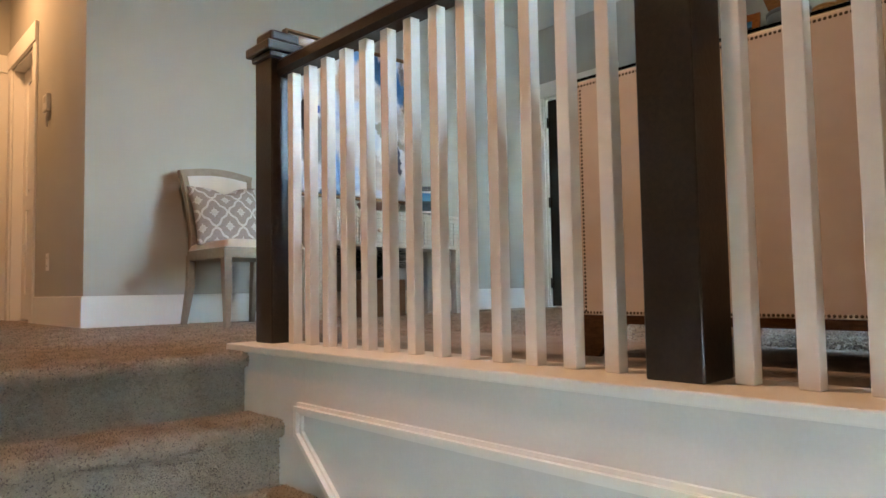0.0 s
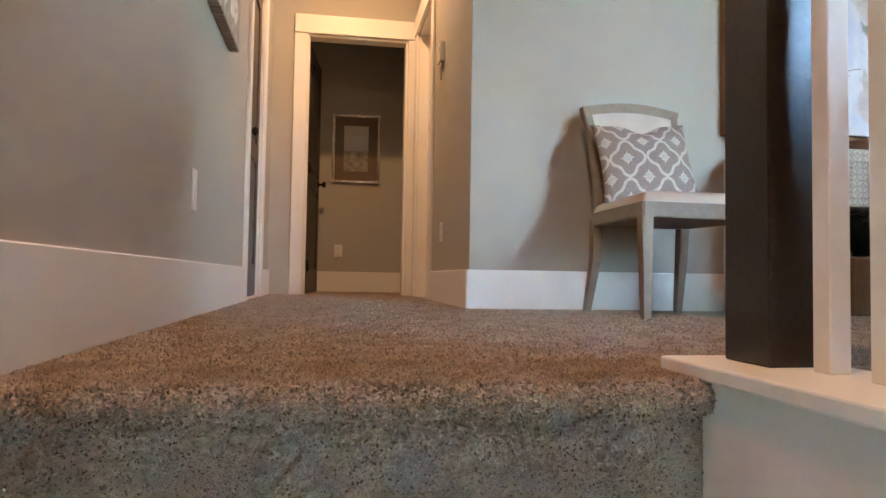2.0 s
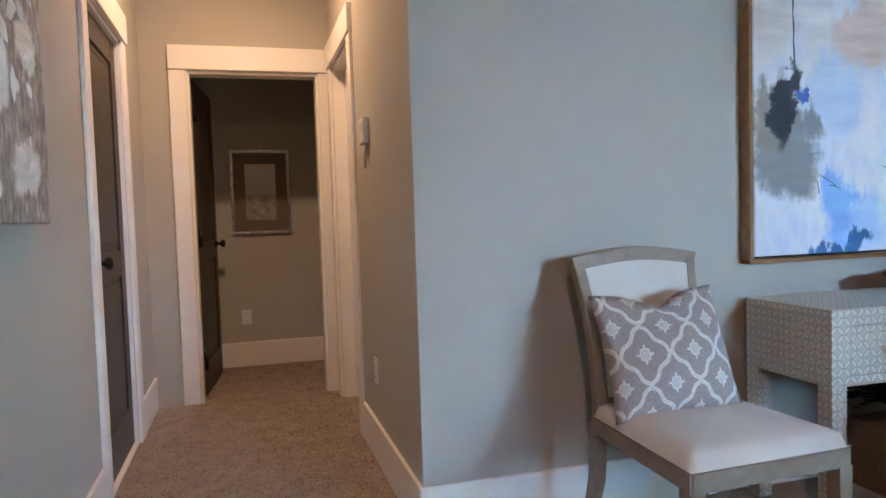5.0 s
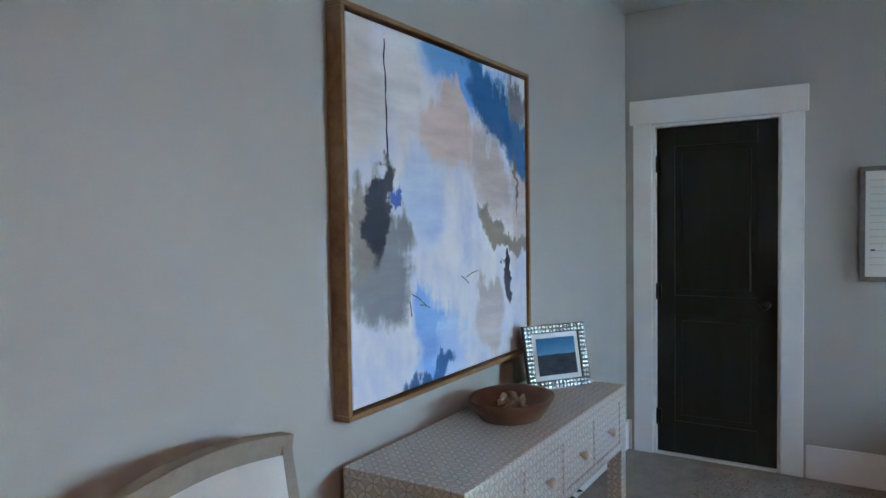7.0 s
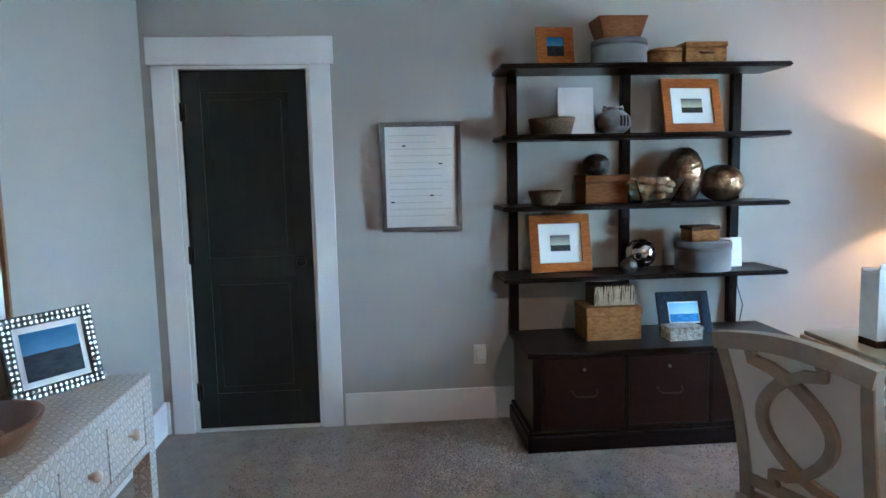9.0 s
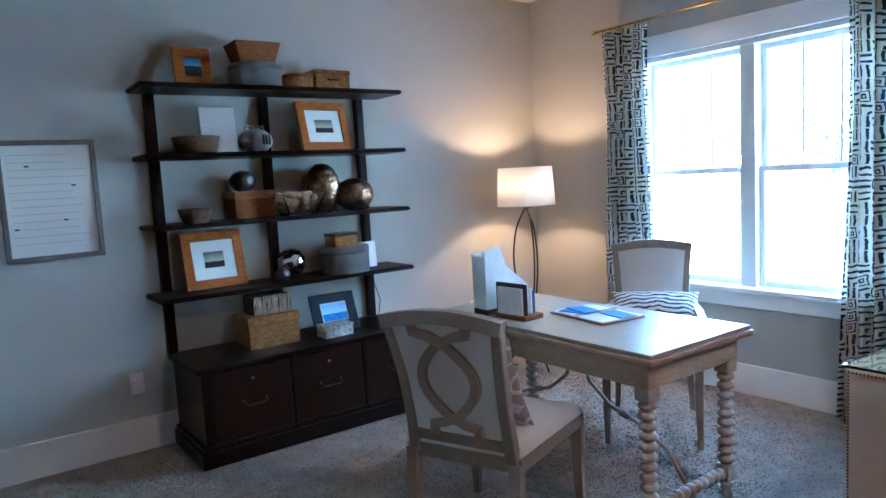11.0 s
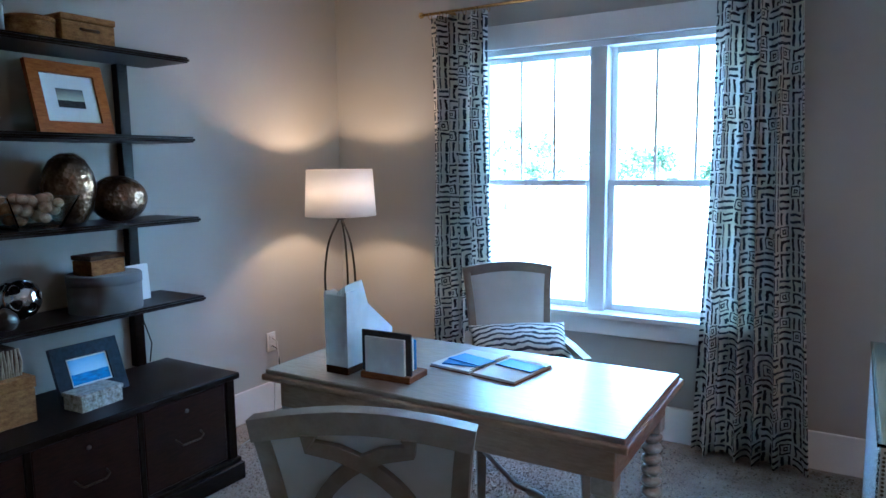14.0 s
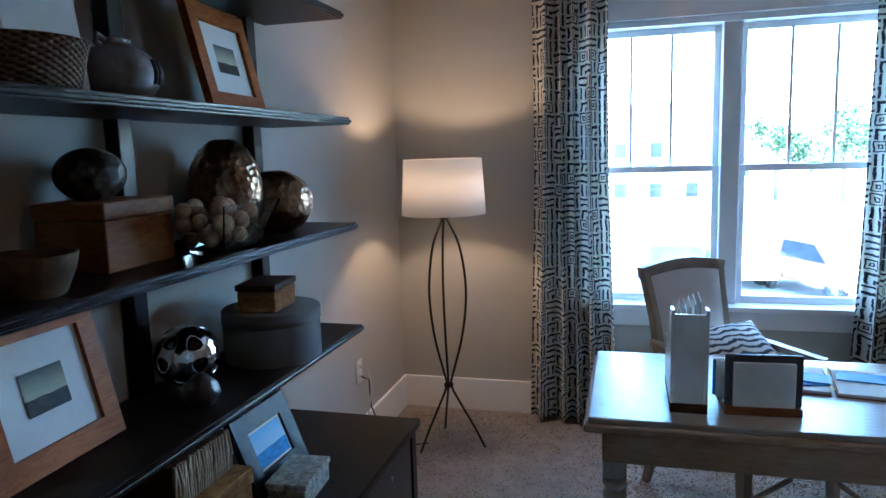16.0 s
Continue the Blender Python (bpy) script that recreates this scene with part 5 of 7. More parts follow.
def picture(name, m, w, h, border, depth, frame_mat, print_mat, label, mat_w=0.0, mat_mat=None, category="picture frame", stand=0.0, studs=None):
    """A framed print in the local x-z plane with its face at -y; the origin is the middle of its lower edge."""
    pf = thing(name, m, label, category)
    bm = B()
    b_ = border
    for poly in (((-w / 2, 0), (w / 2, 0), (w / 2 - b_, b_), (-w / 2 + b_, b_)), ((-w / 2, h), (-w / 2 + b_, h - b_), (w / 2 - b_, h - b_), (w / 2, h)),
                 ((-w / 2, 0), (-w / 2 + b_, b_), (-w / 2 + b_, h - b_), (-w / 2, h)), ((w / 2, 0), (w / 2, h), (w / 2 - b_, h - b_), (w / 2 - b_, b_))):
        prism(bm, list(poly), "y", -depth, 0)
    part("frame_border", bm, frame_mat, pf)
    iw, ih, zc = w - 2 * b_, h - 2 * b_, h / 2
    if mat_mat is not None:
        bm = B()
        box(bm, -iw / 2 + 0.001, iw / 2 - 0.001, -depth * 0.55, -0.002, zc - ih / 2 + 0.001, zc + ih / 2 - 0.001)
        part("mat_board", bm, mat_mat, pf)
        iw, ih = iw - 2 * mat_w, ih - 2 * mat_w
    bm = B()
    y = -depth * 0.55 - 0.003
    vs = [bm.verts.new(p) for p in ((-iw / 2, y, zc - ih / 2), (iw / 2, y, zc - ih / 2), (iw / 2, y, zc + ih / 2), (-iw / 2, y, zc + ih / 2))]
    f = bm.faces.new(vs)
    layer = bm.loops.layers.uv.verify()
    for loop, q in zip(f.loops, ((0, 0), (1, 0), (1, 1), (0, 1))):
        loop[layer].uv = q
    part("print", bm, print_mat, pf, uv=False)
    if stand:
        bm = B()
        bar(bm, [(0, 0.002, h * 0.72), (0, stand, 0.004)], 0.05, 0.004, (1, 0, 0))
        part("easel_back", bm, M["tag"], pf)
    if studs is not None:
        nx, nz = int(w / 0.0175), int(h / 0.0175)
        bm = B()
        for ring in (0.010, 0.026):
            for i in range(nx):
                for z in (ring, h - ring):
                    xx = -w / 2 + w * (i + 0.5) / nx
                    box(bm, xx - 0.0065, xx + 0.0065, -depth - 0.004, -depth + 0.001, z - 0.0065, z + 0.0065, 0.003, 1)
            for i in range(2, nz - 2):
                for xx in (-w / 2 + ring, w / 2 - ring):
                    z = h * (i + 0.5) / nz
                    box(bm, xx - 0.0065, xx + 0.0065, -depth - 0.004, -depth + 0.001, z - 0.0065, z + 0.0065, 0.003, 1)
        part("mosaic_tile", bm, studs, pf, "silvery mosaic tiles round the border")["kind"] = "stuff"
    return pf


# small photograph in a mosaic frame on the console
picture("photo_frame", pose(3.455, 2.78, CZ, -12, 0, -34), 0.30, 0.265, 0.036, 0.018, M["tag"], M["sea"], "silver mosaic photo frame with a blue seascape", 0.020, M["mat"], stand=0.09, studs=M["mosaic"])

# large abstract in a floater frame
AX0, AX1, AZ0, AZ1 = 2.300, 3.535, 0.893, 2.092
art = thing("abstract_painting", pose((AX0 + AX1) / 2, YN, AZ0), "large blue, white and taupe abstract in a gilt wooden floater frame", "painting")
w, h = AX1 - AX0, AZ1 - AZ0
bm = B()
for q in ((-w / 2, w / 2, 0, 0.018), (-w / 2, w / 2, h - 0.018, h)):
    box(bm, q[0], q[1], -0.060, -0.002, q[2], q[3], 0.002, 1)
for q in ((-w / 2, -w / 2 + 0.018), (w / 2 - 0.018, w / 2)):
    box(bm, q[0], q[1], -0.060, -0.002, 0.018, h - 0.018, 0.002, 1)
part("floater_frame", bm, M["goldframe"], art)
bm = B()
box(bm, -w / 2 + 0.018, w / 2 - 0.018, -0.012, -0.003, 0.018, h - 0.018)
part("backing", bm, M["blackgap"], art)
bm = B()
cw, ch = w / 2 - 0.028, h - 0.056
box(bm, -cw, cw, -0.052, -0.012, 0.028, h - 0.028, 0.003, 1)
bmesh.ops.recalc_face_normals(bm, faces=bm.faces)
layer = bm.loops.layers.uv.verify()
for f in bm.faces:
    for loop in f.loops:
        loop[layer].uv = ((loop.vert.co.x + cw) / (2 * cw), (loop.vert.co.z - 0.028) / ch)
part("canvas", bm, M["abstract"], art, "", uv=False)
for x, z, ln, a in ((0.26, 0.27, 0.09, -28), (0.30, 0.235, 0.06, -15), (0.25, 0.25, 0.05, -80), (0.56, 0.295, 0.09, 12), (0.53, 0.30, 0.06, -30)):
    p = Vector((-cw + 2 * cw * x, -0.0528, 0.028 + ch * z))
    d = Vector((math.cos(radians(a)), 0, math.sin(radians(a)))) * ln
    bm = B()
    tube(bm, [p, p + d * 0.5 + Vector((0, 0, 0.004)), p + d], 0.0013, 5)
    part("drawn_line", bm, M["tag"], art, "thin charcoal line on the canvas")
bm = B()
rr = random.Random(2)
tube(bm, [(-cw + 2 * cw * (0.150 + 0.010 * i / 14 + rr.uniform(-0.003, 0.003)), -0.0528, 0.028 + ch * (0.965 - 0.31 * i / 14)) for i in range(15)], [0.0014 + 0.0016 * abs(math.sin(i * 0.9)) for i in range(15)], 5)
part("drawn_line", bm, M["tag"], art, "long wavering charcoal line on the canvas")

# planter with fern under the console
pl = thing("potted_fern", pose(2.92, 2.76, 0), "dark green fern in an ochre wooden planter", "plant")
bm = B()
prism(bm, [(-0.19, -0.15), (0.19, -0.15), (0.19, 0.15), (-0.19, 0.15)], "z", 0, 0.27)
bmesh.ops.bevel(bm, geom=list(bm.edges), offset=0.006, segments=1, affect="EDGES")
part("planter", bm, M["planter"], pl, "ochre-stained wooden planter")
fern = B()
rr = random.Random(11)
for i in range(250):
    a, reach = rr.uniform(0, 6.28), rr.uniform(0.12, 0.46)
    tall = rr.uniform(0.10, 0.25)
    c, s = math.cos(a), math.sin(a) * 0.55
    for j in range(12):
        t = j / 12
        p = Vector((c * reach * t, s * reach * t, 0.265 + tall * math.sin(t * 2.3)))
        for sg in (-1, 1):
            q = p + Vector((-s * sg * 1.6, c * sg, 0.1)) * 0.062 * (1.15 - t) + Vector((c, s, 0)) * 0.014
            e = Vector((c, s, 0)) * 0.019
            fern.faces.new([fern.verts.new(p - e), fern.verts.new(q), fern.verts.new(p + e)])
part("fronds", fern, M["leaf"], pl, "dense dark green fern fronds")

# letter board on the east wall
memo = thing("wall_board", pose(XE, 1.515, 1.115, 0, 0, -90), "grey framed cream lettered board hung by the shelf", "wall art")
w, h = 0.445, 0.605
bm = B()
for q in ((-w / 2, w / 2, 0, 0.025), (-w / 2, w / 2, h - 0.025, h)):
    box(bm, q[0], q[1], -0.050, -0.002, q[2], q[3], 0.002, 1)
for q in ((-w / 2, -w / 2 + 0.025), (w / 2 - 0.025, w / 2)):
    box(bm, q[0], q[1], -0.050, -0.002, 0.025, h - 0.025, 0.002, 1)
part("frame_border", bm, M["greyframe"], memo)
bm = B()
box(bm, -w / 2 + 0.025, w / 2 - 0.025, -0.035, -0.003, 0.025, h - 0.025)
part("panel", bm, M["paper"], memo)
lines = B()
rr = random.Random(2)
for i in range(13):
    z = h - 0.075 - 0.037 * i
    box(lines, -w / 2 + 0.045, w / 2 - 0.045 - rr.uniform(0, 0.10), -0.0362, -0.0348, z, z + 0.004)
part("line", lines, M["inkgrey"], memo, "faint unreadable lines of grey writing")
for x, z in ((-0.095, 0.475), (0.105, 0.375), (0.055, 0.200), (-0.165, 0.165)):
    bm = B()
    box(bm, x - 0.008, x + 0.012, -0.0375, -0.0345, z - 0.004, z + 0.004)
    part("mark", bm, M["tag"], memo)


def wall_plate(name, m, label, w=0.072, h=0.116, kind="outlet"):
    p = thing(name, m, label, "outlet" if kind == "outlet" else "switch")
    bm = B()
    box(bm, -w / 2, w / 2, -0.006, 0, -h / 2, h / 2, 0.003, 2)
    part("cover_plate", bm, M["plate"], p)
    for z in (-0.027, 0.027) if kind == "outlet" else (0.0,):
        bm = B()
        box(bm, -0.017, 0.017, -0.0085, -0.004, z - (0.017 if kind == "outlet" else 0.033), z + (0.017 if kind == "outlet" else 0.033), 0.003, 2)
        rc = part("socket" if kind == "outlet" else "rocker", bm, M["plate"], p)
        if kind == "outlet":
            for sx in (-0.006, 0.006):
                bm = B()
                box(bm, sx - 0.001, sx + 0.001, -0.0092, -0.008, z - 0.005, z + 0.006)
                part("slot", bm, M["tag"], rc)
    return p


wall_plate("wall_outlet", pose(XE, 1.20, 0.385, 0, 0, -90), "white wall outlet beside the shelf")
wall_plate("wall_outlet", pose(XE, -1.20, 0.43, 0, 0, -90), "white wall outlet with the lamp's plug")
wall_plate("wall_outlet", pose(0.43, 6.22, 0.38), "white wall outlet in the dark room")
wall_plate("wall_outlet", pose(1.0, 3.82, 0.42, 0, 0, -90), "white wall outlet in the corridor")
wall_plate("wall_switch", pose(XW, 2.22, 0.43, 0, 0, 90), "white rocker switch plate on the stair wall", kind="switch", h=0.14)
bm = B()
box(bm, -0.030, 0.030, -0.030, 0, 0.30, 0.36, 0.006, 2)
single("plug_adapter", bm, M["plate"], pose(XE, 1.195, 0.055, 0, 0, -90), "white plug-in adapter in the outlet", "adapter")
th = thing("thermostat", pose(1.0, 3.86, 1.50, 0, 0, -90), "white thermostat box with a hanging tag", "thermostat")
bm = B()
box(bm, -0.055, 0.055, -0.028, 0, -0.05, 0.07, 0.006, 2)
part("case", bm, M["plate"], th)
bm = B()
box(bm, -0.03, 0.03, -0.0295, -0.027, 0.01, 0.05)
part("screen", bm, M["inkgrey"], th)
bm = B()
tube(bm, [(0.02, -0.012, -0.05), (0.024, -0.020, -0.10), (0.018, -0.014, -0.16)], [0.010, 0.008, 0.004], 8)
part("tag", bm, M["inkgrey"], th)

# etching in the dark room, canvas over the stairs
picture("framed_etching", pose(0.575, 6.22, 1.018), 0.44, 0.64, 0.022, 0.025, M["mosaic"], M["etching"], "pewter-framed etching in a brown mat", 0.085, M["brownmat"], "picture")
cv = thing("canvas_print", pose(XW, 2.42, 1.13, 0, 0, 90), "unframed brown and white floral canvas over the stairs", "painting")
bm = B()
box(bm, -0.5, 0.5, -0.045, -0.002, 0, 0.70, 0.004, 1)
bmesh.ops.recalc_face_normals(bm, faces=bm.faces)
layer = bm.loops.layers.uv.verify()
for f in bm.faces:
    for loop in f.loops:
        loop[layer].uv = (loop.vert.co.x + 0.5, loop.vert.co.z / 0.7)
part("canvas", bm, M["floral"], cv, uv=False)
rr = random.Random(21)
for i in range(46):
    cx, cz, a, s = rr.uniform(-0.46, 0.46), rr.uniform(0.04, 0.66), rr.uniform(0, 6.28), rr.uniform(0.022, 0.048)
    bm = B()
    ca, sa = math.cos(a), math.sin(a)
    sheet(bm, lambda u, v, cx=cx, cz=cz, ca=ca, sa=sa, s=s: (
        cx + ca * s * (u * 2 - 1) - sa * s * 0.5 * (v * 2 - 1) * math.sin(math.pi * u),
        -0.0465 - 0.006 * math.sin(math.pi * u) * math.sin(math.pi * v),
        cz + sa * s * (u * 2 - 1) + ca * s * 0.5 * (v * 2 - 1) * math.sin(math.pi * u)), 6, 4)
    part("petal", bm, M["mat"], cv, "raised off-white petal")

# recessed ceiling lights
for x, y in ((0.45, 4.25), (0.35, 0.1)):
    d = thing("downlight", pose(x, y, ZC), "round white recessed ceiling light", "ceiling light", "recessed ceiling lights")
    bm = B()
    for r0, r1, z0, z1 in ((0.075, 0.098, -0.006, 0.0),):
        ring = [[bm.verts.new((r * math.cos(2 * math.pi * i / 28), r * math.sin(2 * math.pi * i / 28), z)) for i in range(28)] for r, z in ((r0, z1), (r0, z0), (r1, z0 + 0.002), (r1, z1))]
        for a, b_ in zip(ring, ring[1:]):
            for i in range(28):
                bm.faces.new((a[i], a[(i + 1) % 28], b_[(i + 1) % 28], b_[i]))
    part("trim_ring", bm, M["trim"], d)

# ---- shelf wall ----
SHY0, SHY1 = -0.45, 1.02
cab = thing("low_cabinet", pose(0, 0, 0), "dark mahogany-stained low cabinet with three file drawers", "cabinet")
FX, TOP = 4.548, 0.523
bm = B()
box(bm, FX + 0.020, XE - 0.02, SHY0 + 0.018, SHY1 - 0.018, 0.10, TOP - 0.028)
part("body", bm, M["cabinet"], cab)
bm = B()
box(bm, FX - 0.006, XE - 0.02, SHY0 - 0.008, SHY1 + 0.008, TOP - 0.030, TOP, 0.006, 2)
part("top", bm, M["espresso_x"], cab, "polished near-black cabinet top")
bm = B()
box(bm, FX - 0.010, XE - 0.02, SHY0 - 0.012, SHY1 + 0.012, 0.0, 0.085, 0.006, 2)
box(bm, FX, XE - 0.02, SHY0 - 0.002, SHY1 + 0.002, 0.085, 0.112, 0.008, 2)
part("plinth", bm, M["espresso_x"], cab)
for y in (SHY0 + 0.018, SHY1 - 0.062):
    part("stile", box(B(), FX + 0.006, FX + 0.02, y, y + 0.044, 0.112, TOP - 0.030, 0.002, 1), M["espresso_x"], cab)
dw = (SHY1 - SHY0 - 0.124) / 3
for i in (1, 2):
    y = SHY0 + 0.062 + dw * i
    part("stile", box(B(), FX + 0.008, FX + 0.0199, y - 0.012, y + 0.012, 0.112, TOP - 0.030, 0.002, 1), M["espresso_x"], cab)
for i in range(3):
    y0, y1 = SHY0 + 0.062 + dw * i + 0.014, SHY0 + 0.062 + dw * (i + 1) - 0.014
    bm = B()
    box(bm, FX + 0.010, FX + 0.0198, y0, y1, 0.120, TOP - 0.038, 0.003, 1)
    dr = part("drawer", bm, M["cabinet"], cab)
    yc = (y0 + y1) / 2
    bm = B()
    tube(bm, [(FX + 0.010, yc - 0.065, 0.315), (FX - 0.016, yc - 0.062, 0.305), (FX - 0.018, yc - 0.045, 0.290), (FX - 0.018, yc + 0.045, 0.290), (FX - 0.016, yc + 0.062, 0.305), (FX + 0.010, yc + 0.065, 0.315)], 0.0038, 8)
    for j in range(5):
        lathe(bm, [(0.003, -0.004), (0.006, 0.0), (0.003, 0.004)], 8, at=(FX - 0.018, yc - 0.036 + 0.018 * j, 0.290))
    part("handle", bm, M["nail"], dr, "dark antique bail handle")
    bm = B()
    lathe(bm, [(0.009, 0), (0.009, 0.004), (0.003, 0.005)], 12, m=Matrix.Translation((FX + 0.010, yc, 0.425)) @ pose(0, 0, 0, 0, -90))
    part("lock", bm, M["pewter"], dr)

hutch = thing("wall_shelf", pose(0, 0, 0), "tall espresso open shelf unit with four boards", "shelf")
SHZ = (1.988, 1.625, 1.252, 0.873)
for z, x0 in zip(SHZ, (4.775, 4.765, 4.757, 4.752)):
    bm = B()
    box(bm, x0, XE - 0.012, -0.452, 1.105, z - 0.026, z, 0.002, 1)
    box(bm, x0 - 0.006, XE - 0.012, -0.458, 1.111, z - 0.020, z - 0.008, 0.004, 2)
    part("board", bm, M["espresso_x"], hutch)
for y in (1.0, 0.352, -0.298):
    bm = B()
    box(bm, 5.044, 5.088, y - 0.026, y + 0.026, TOP, SHZ[0] - 0.026, 0.002, 1)
    part("upright", bm, M["espresso_x"], hutch)


def block(name, x, y, z, w, d, h, material, label, category, turn=0.0, lid=None, bevel=0.004, taper=0.0, handle=None):
    """A small box standing at x, y, z; local x is its width, its front at -y. It looks towards the room."""
    bx = thing(name, pose(x, y, z, 0, 0, -90 + turn), label, category)
    bm = B()
    hb = h if lid is None else h * 0.74
    t = taper
    if t:
        low = [(-w / 2 + t, -d / 2 + t), (w / 2 - t, -d / 2 + t), (w / 2 - t, d / 2 - t), (-w / 2 + t, d / 2 - t)]
        hi = [(-w / 2, -d / 2), (w / 2, -d / 2), (w / 2, d / 2), (-w / 2, d / 2)]
        a, b_ = [bm.verts.new((*p, 0)) for p in low], [bm.verts.new((*p, hb)) for p in hi]
        bm.faces.new(a[::-1])
        bm.faces.new(b_)
        for i in range(4):
            bm.faces.new((a[i], a[(i + 1) % 4], b_[(i + 1) % 4], b_[i]))
        bmesh.ops.bevel(bm, geom=list(bm.edges), offset=bevel, segments=1, affect="EDGES")
    else:
        box(bm, -w / 2, w / 2, -d / 2, d / 2, 0, hb, bevel, 2)
    part("body", bm, material, bx)
    if lid is not None:
        bm = B()
        box(bm, -w / 2 - 0.004, w / 2 + 0.004, -d / 2 - 0.004, d / 2 + 0.004, hb + 0.002, h, bevel, 2)
        part("lid", bm, lid, bx)
    if handle is not None:
        bm = B()
        tube(bm, [(-w * 0.16, -d / 2, hb * 0.66), (-w * 0.15, -d / 2 - 0.014, hb * 0.60), (w * 0.15, -d / 2 - 0.014, hb * 0.60), (w * 0.16, -d / 2, hb * 0.66)], 0.006, 8)
        part("handle", bm, handle, bx)
    return bx


def drum(name, x, y, z, r, h, material, label, category="box"):
    dr = thing(name, pose(x, y, z), label, category)
    bm = B()
    lathe(bm, [(r - 0.004, 0), (r - 0.003, 0.003), (r - 0.003, h * 0.74)], 40)
    part("body", bm, material, dr)
    bm = B()
    lathe(bm, [(r, h * 0.74), (r, h - 0.006), (r - 0.006, h)], 40)
    part("lid", bm, material, dr)
    return dr


def pot(name, x, y, z, prof, material, label, category="vase", seg=36):
    bm = B()
    lathe(bm, prof, seg)
    return single(name, bm, material, pose(x, y, z), label, category)


def ball(r, squash=1.0, flat=0.25):
    """The outline of a ball resting on a small flat."""
    out = []
    for i in range(19):
        a = -math.pi / 2 + math.pi * i / 18
        out.append((max(0.0005, r * math.cos(a)), r * squash * (1 + math.sin(a))))
    cut = r * squash * 0.06
    return [(max(rr_, flat * r) if zz <= cut else rr_, max(zz, cut) - cut) for rr_, zz in out]


E1, E2, E3, E4 = SHZ
# top board
picture("photo_frame", pose(4.93, 0.785, E1, -10, 0, -86), 0.205, 0.215, 0.055, 0.020, M["honey"], M["sea"], "small rough pine photo frame on the top board", stand=0.06)
drum("round_box", 4.88, 0.455, E1, 0.148, 0.125, M["greybox"], "round grey felt-covered lidded box")
block("tray_box", 4.88, 0.462, E1 + 0.125, 0.265, 0.20, 0.115, M["cedar"], "flared cedar tray on the round box", "box", taper=0.032)
drum("seed_box", 4.87, 0.205, E1, 0.092, 0.078, M["wicker"], "small pale hexagonal wooden box")
block("wicker_case", 4.88, 0.012, E1, 0.225, 0.18, 0.105, M["wicker"], "brown woven case with a handle", "basket", lid=M["wicker"], handle=M["walnut"])
# second board
pot("woven_basket", 4.88, 0.82, E2, [(0.095, 0), (0.105, 0.004), (0.118, 0.06), (0.126, 0.088), (0.120, 0.090), (0.110, 0.06), (0.09, 0.012), (0.01, 0.010)], M["basket"], "dark woven cane basket with sloping sides", "basket")
bm = B()
box(bm, -0.10, 0.10, -0.012, 0.0, 0, 0.262, 0.003, 1)
single("white_board", bm, M["linen"], pose(4.955, 0.665, E2, -7, 0, -90), "blank white panel leaning behind the bowl", "board")
jug = thing("round_jug", pose(4.972, 0.452, E2), "round grey crackled jug with two small lugs", "jug")
bm = B()
lathe(bm, ball(0.098, 0.74)[:-2] + [(0.030, 0.140), (0.027, 0.148), (0.031, 0.152), (0.022, 0.152), (0.020, 0.138)], 36)
part("body", bm, M["greypot"], jug)
for s in (-1, 1):
    bm = B()
    tube(bm, [(0, s * 0.030, 0.146), (0, s * 0.052, 0.156), (0, s * 0.056, 0.138), (0, s * 0.042, 0.128)], 0.007, 8)
    part("lug", bm, M["greypot"], jug)
bm = B()
for yy in (-0.055, -0.034, -0.014):
    pts = []
    for zz in (0.045, 0.072, 0.100):
        c = math.sqrt(max(0.0, 1 - ((zz - 0.068) / 0.073) ** 2)) * 0.0985
        pts.append((-math.sqrt(max(0.0, c * c - yy * yy)) - 0.0006, yy, zz))
    tube(bm, pts, 0.0065, 6)
part("mark", bm, M["tag"], jug, "three dark painted strokes")
picture("photo_frame", pose(4.93, 0.012, E2, -13, 0, -84), 0.35, 0.305, 0.050, 0.022, M["honey"], M["dusk"], "honey pine frame with a small dusk print", 0.062, M["mat"], stand=0.08)
# third board
pot("clay_bowl", 4.87, 0.86, E3, [(0.06, 0), (0.066, 0.004), (0.086, 0.05), (0.092, 0.078), (0.086, 0.079), (0.076, 0.05), (0.055, 0.014), (0.01, 0.012)], M["potdark"], "small dark clay bowl", "bowl")
block("cedar_box", 4.985, 0.512, E3, 0.245, 0.18, 0.155, M["cedar"], "slatted cedar box with a flat lid", "box", 3, lid=M["cedar"])
pot("ribbed_ball", 4.995, 0.540, E3 + 0.155, ball(0.077, 0.80), M["dullpot"], "dark ribbed ceramic ball on the cedar box", "ornament")
vz = thing("glass_bowl", pose(4.850, 0.272, E3, 0, 0, -90) @ Matrix.Scale(1.14, 4), "flared square glass bowl of terracotta eggs", "bowl")
bm = B()
for r0, r1 in ((0.0, 0.0),):
    n4 = 4
    def sq(s, z):
        return [bm.verts.new((sx * s, sy * s * 0.8, z)) for sx, sy in ((-1, -1), (1, -1), (1, 1), (-1, 1))]
    rings = [sq(0.072, 0.0), sq(0.122, 0.112), sq(0.117, 0.112), sq(0.068, 0.010)]
    for a, b_ in zip(rings, rings[1:]):
        for i in range(4):
            bm.faces.new((a[i], a[(i + 1) % 4], b_[(i + 1) % 4], b_[i]))
    bm.faces.new(rings[0][::-1])
    bm.faces.new(rings[-1])
part("glass_wall", bm, M["glass"], vz, "clear glass")
eggs = B()
rr = random.Random(9)
egg_spots = []
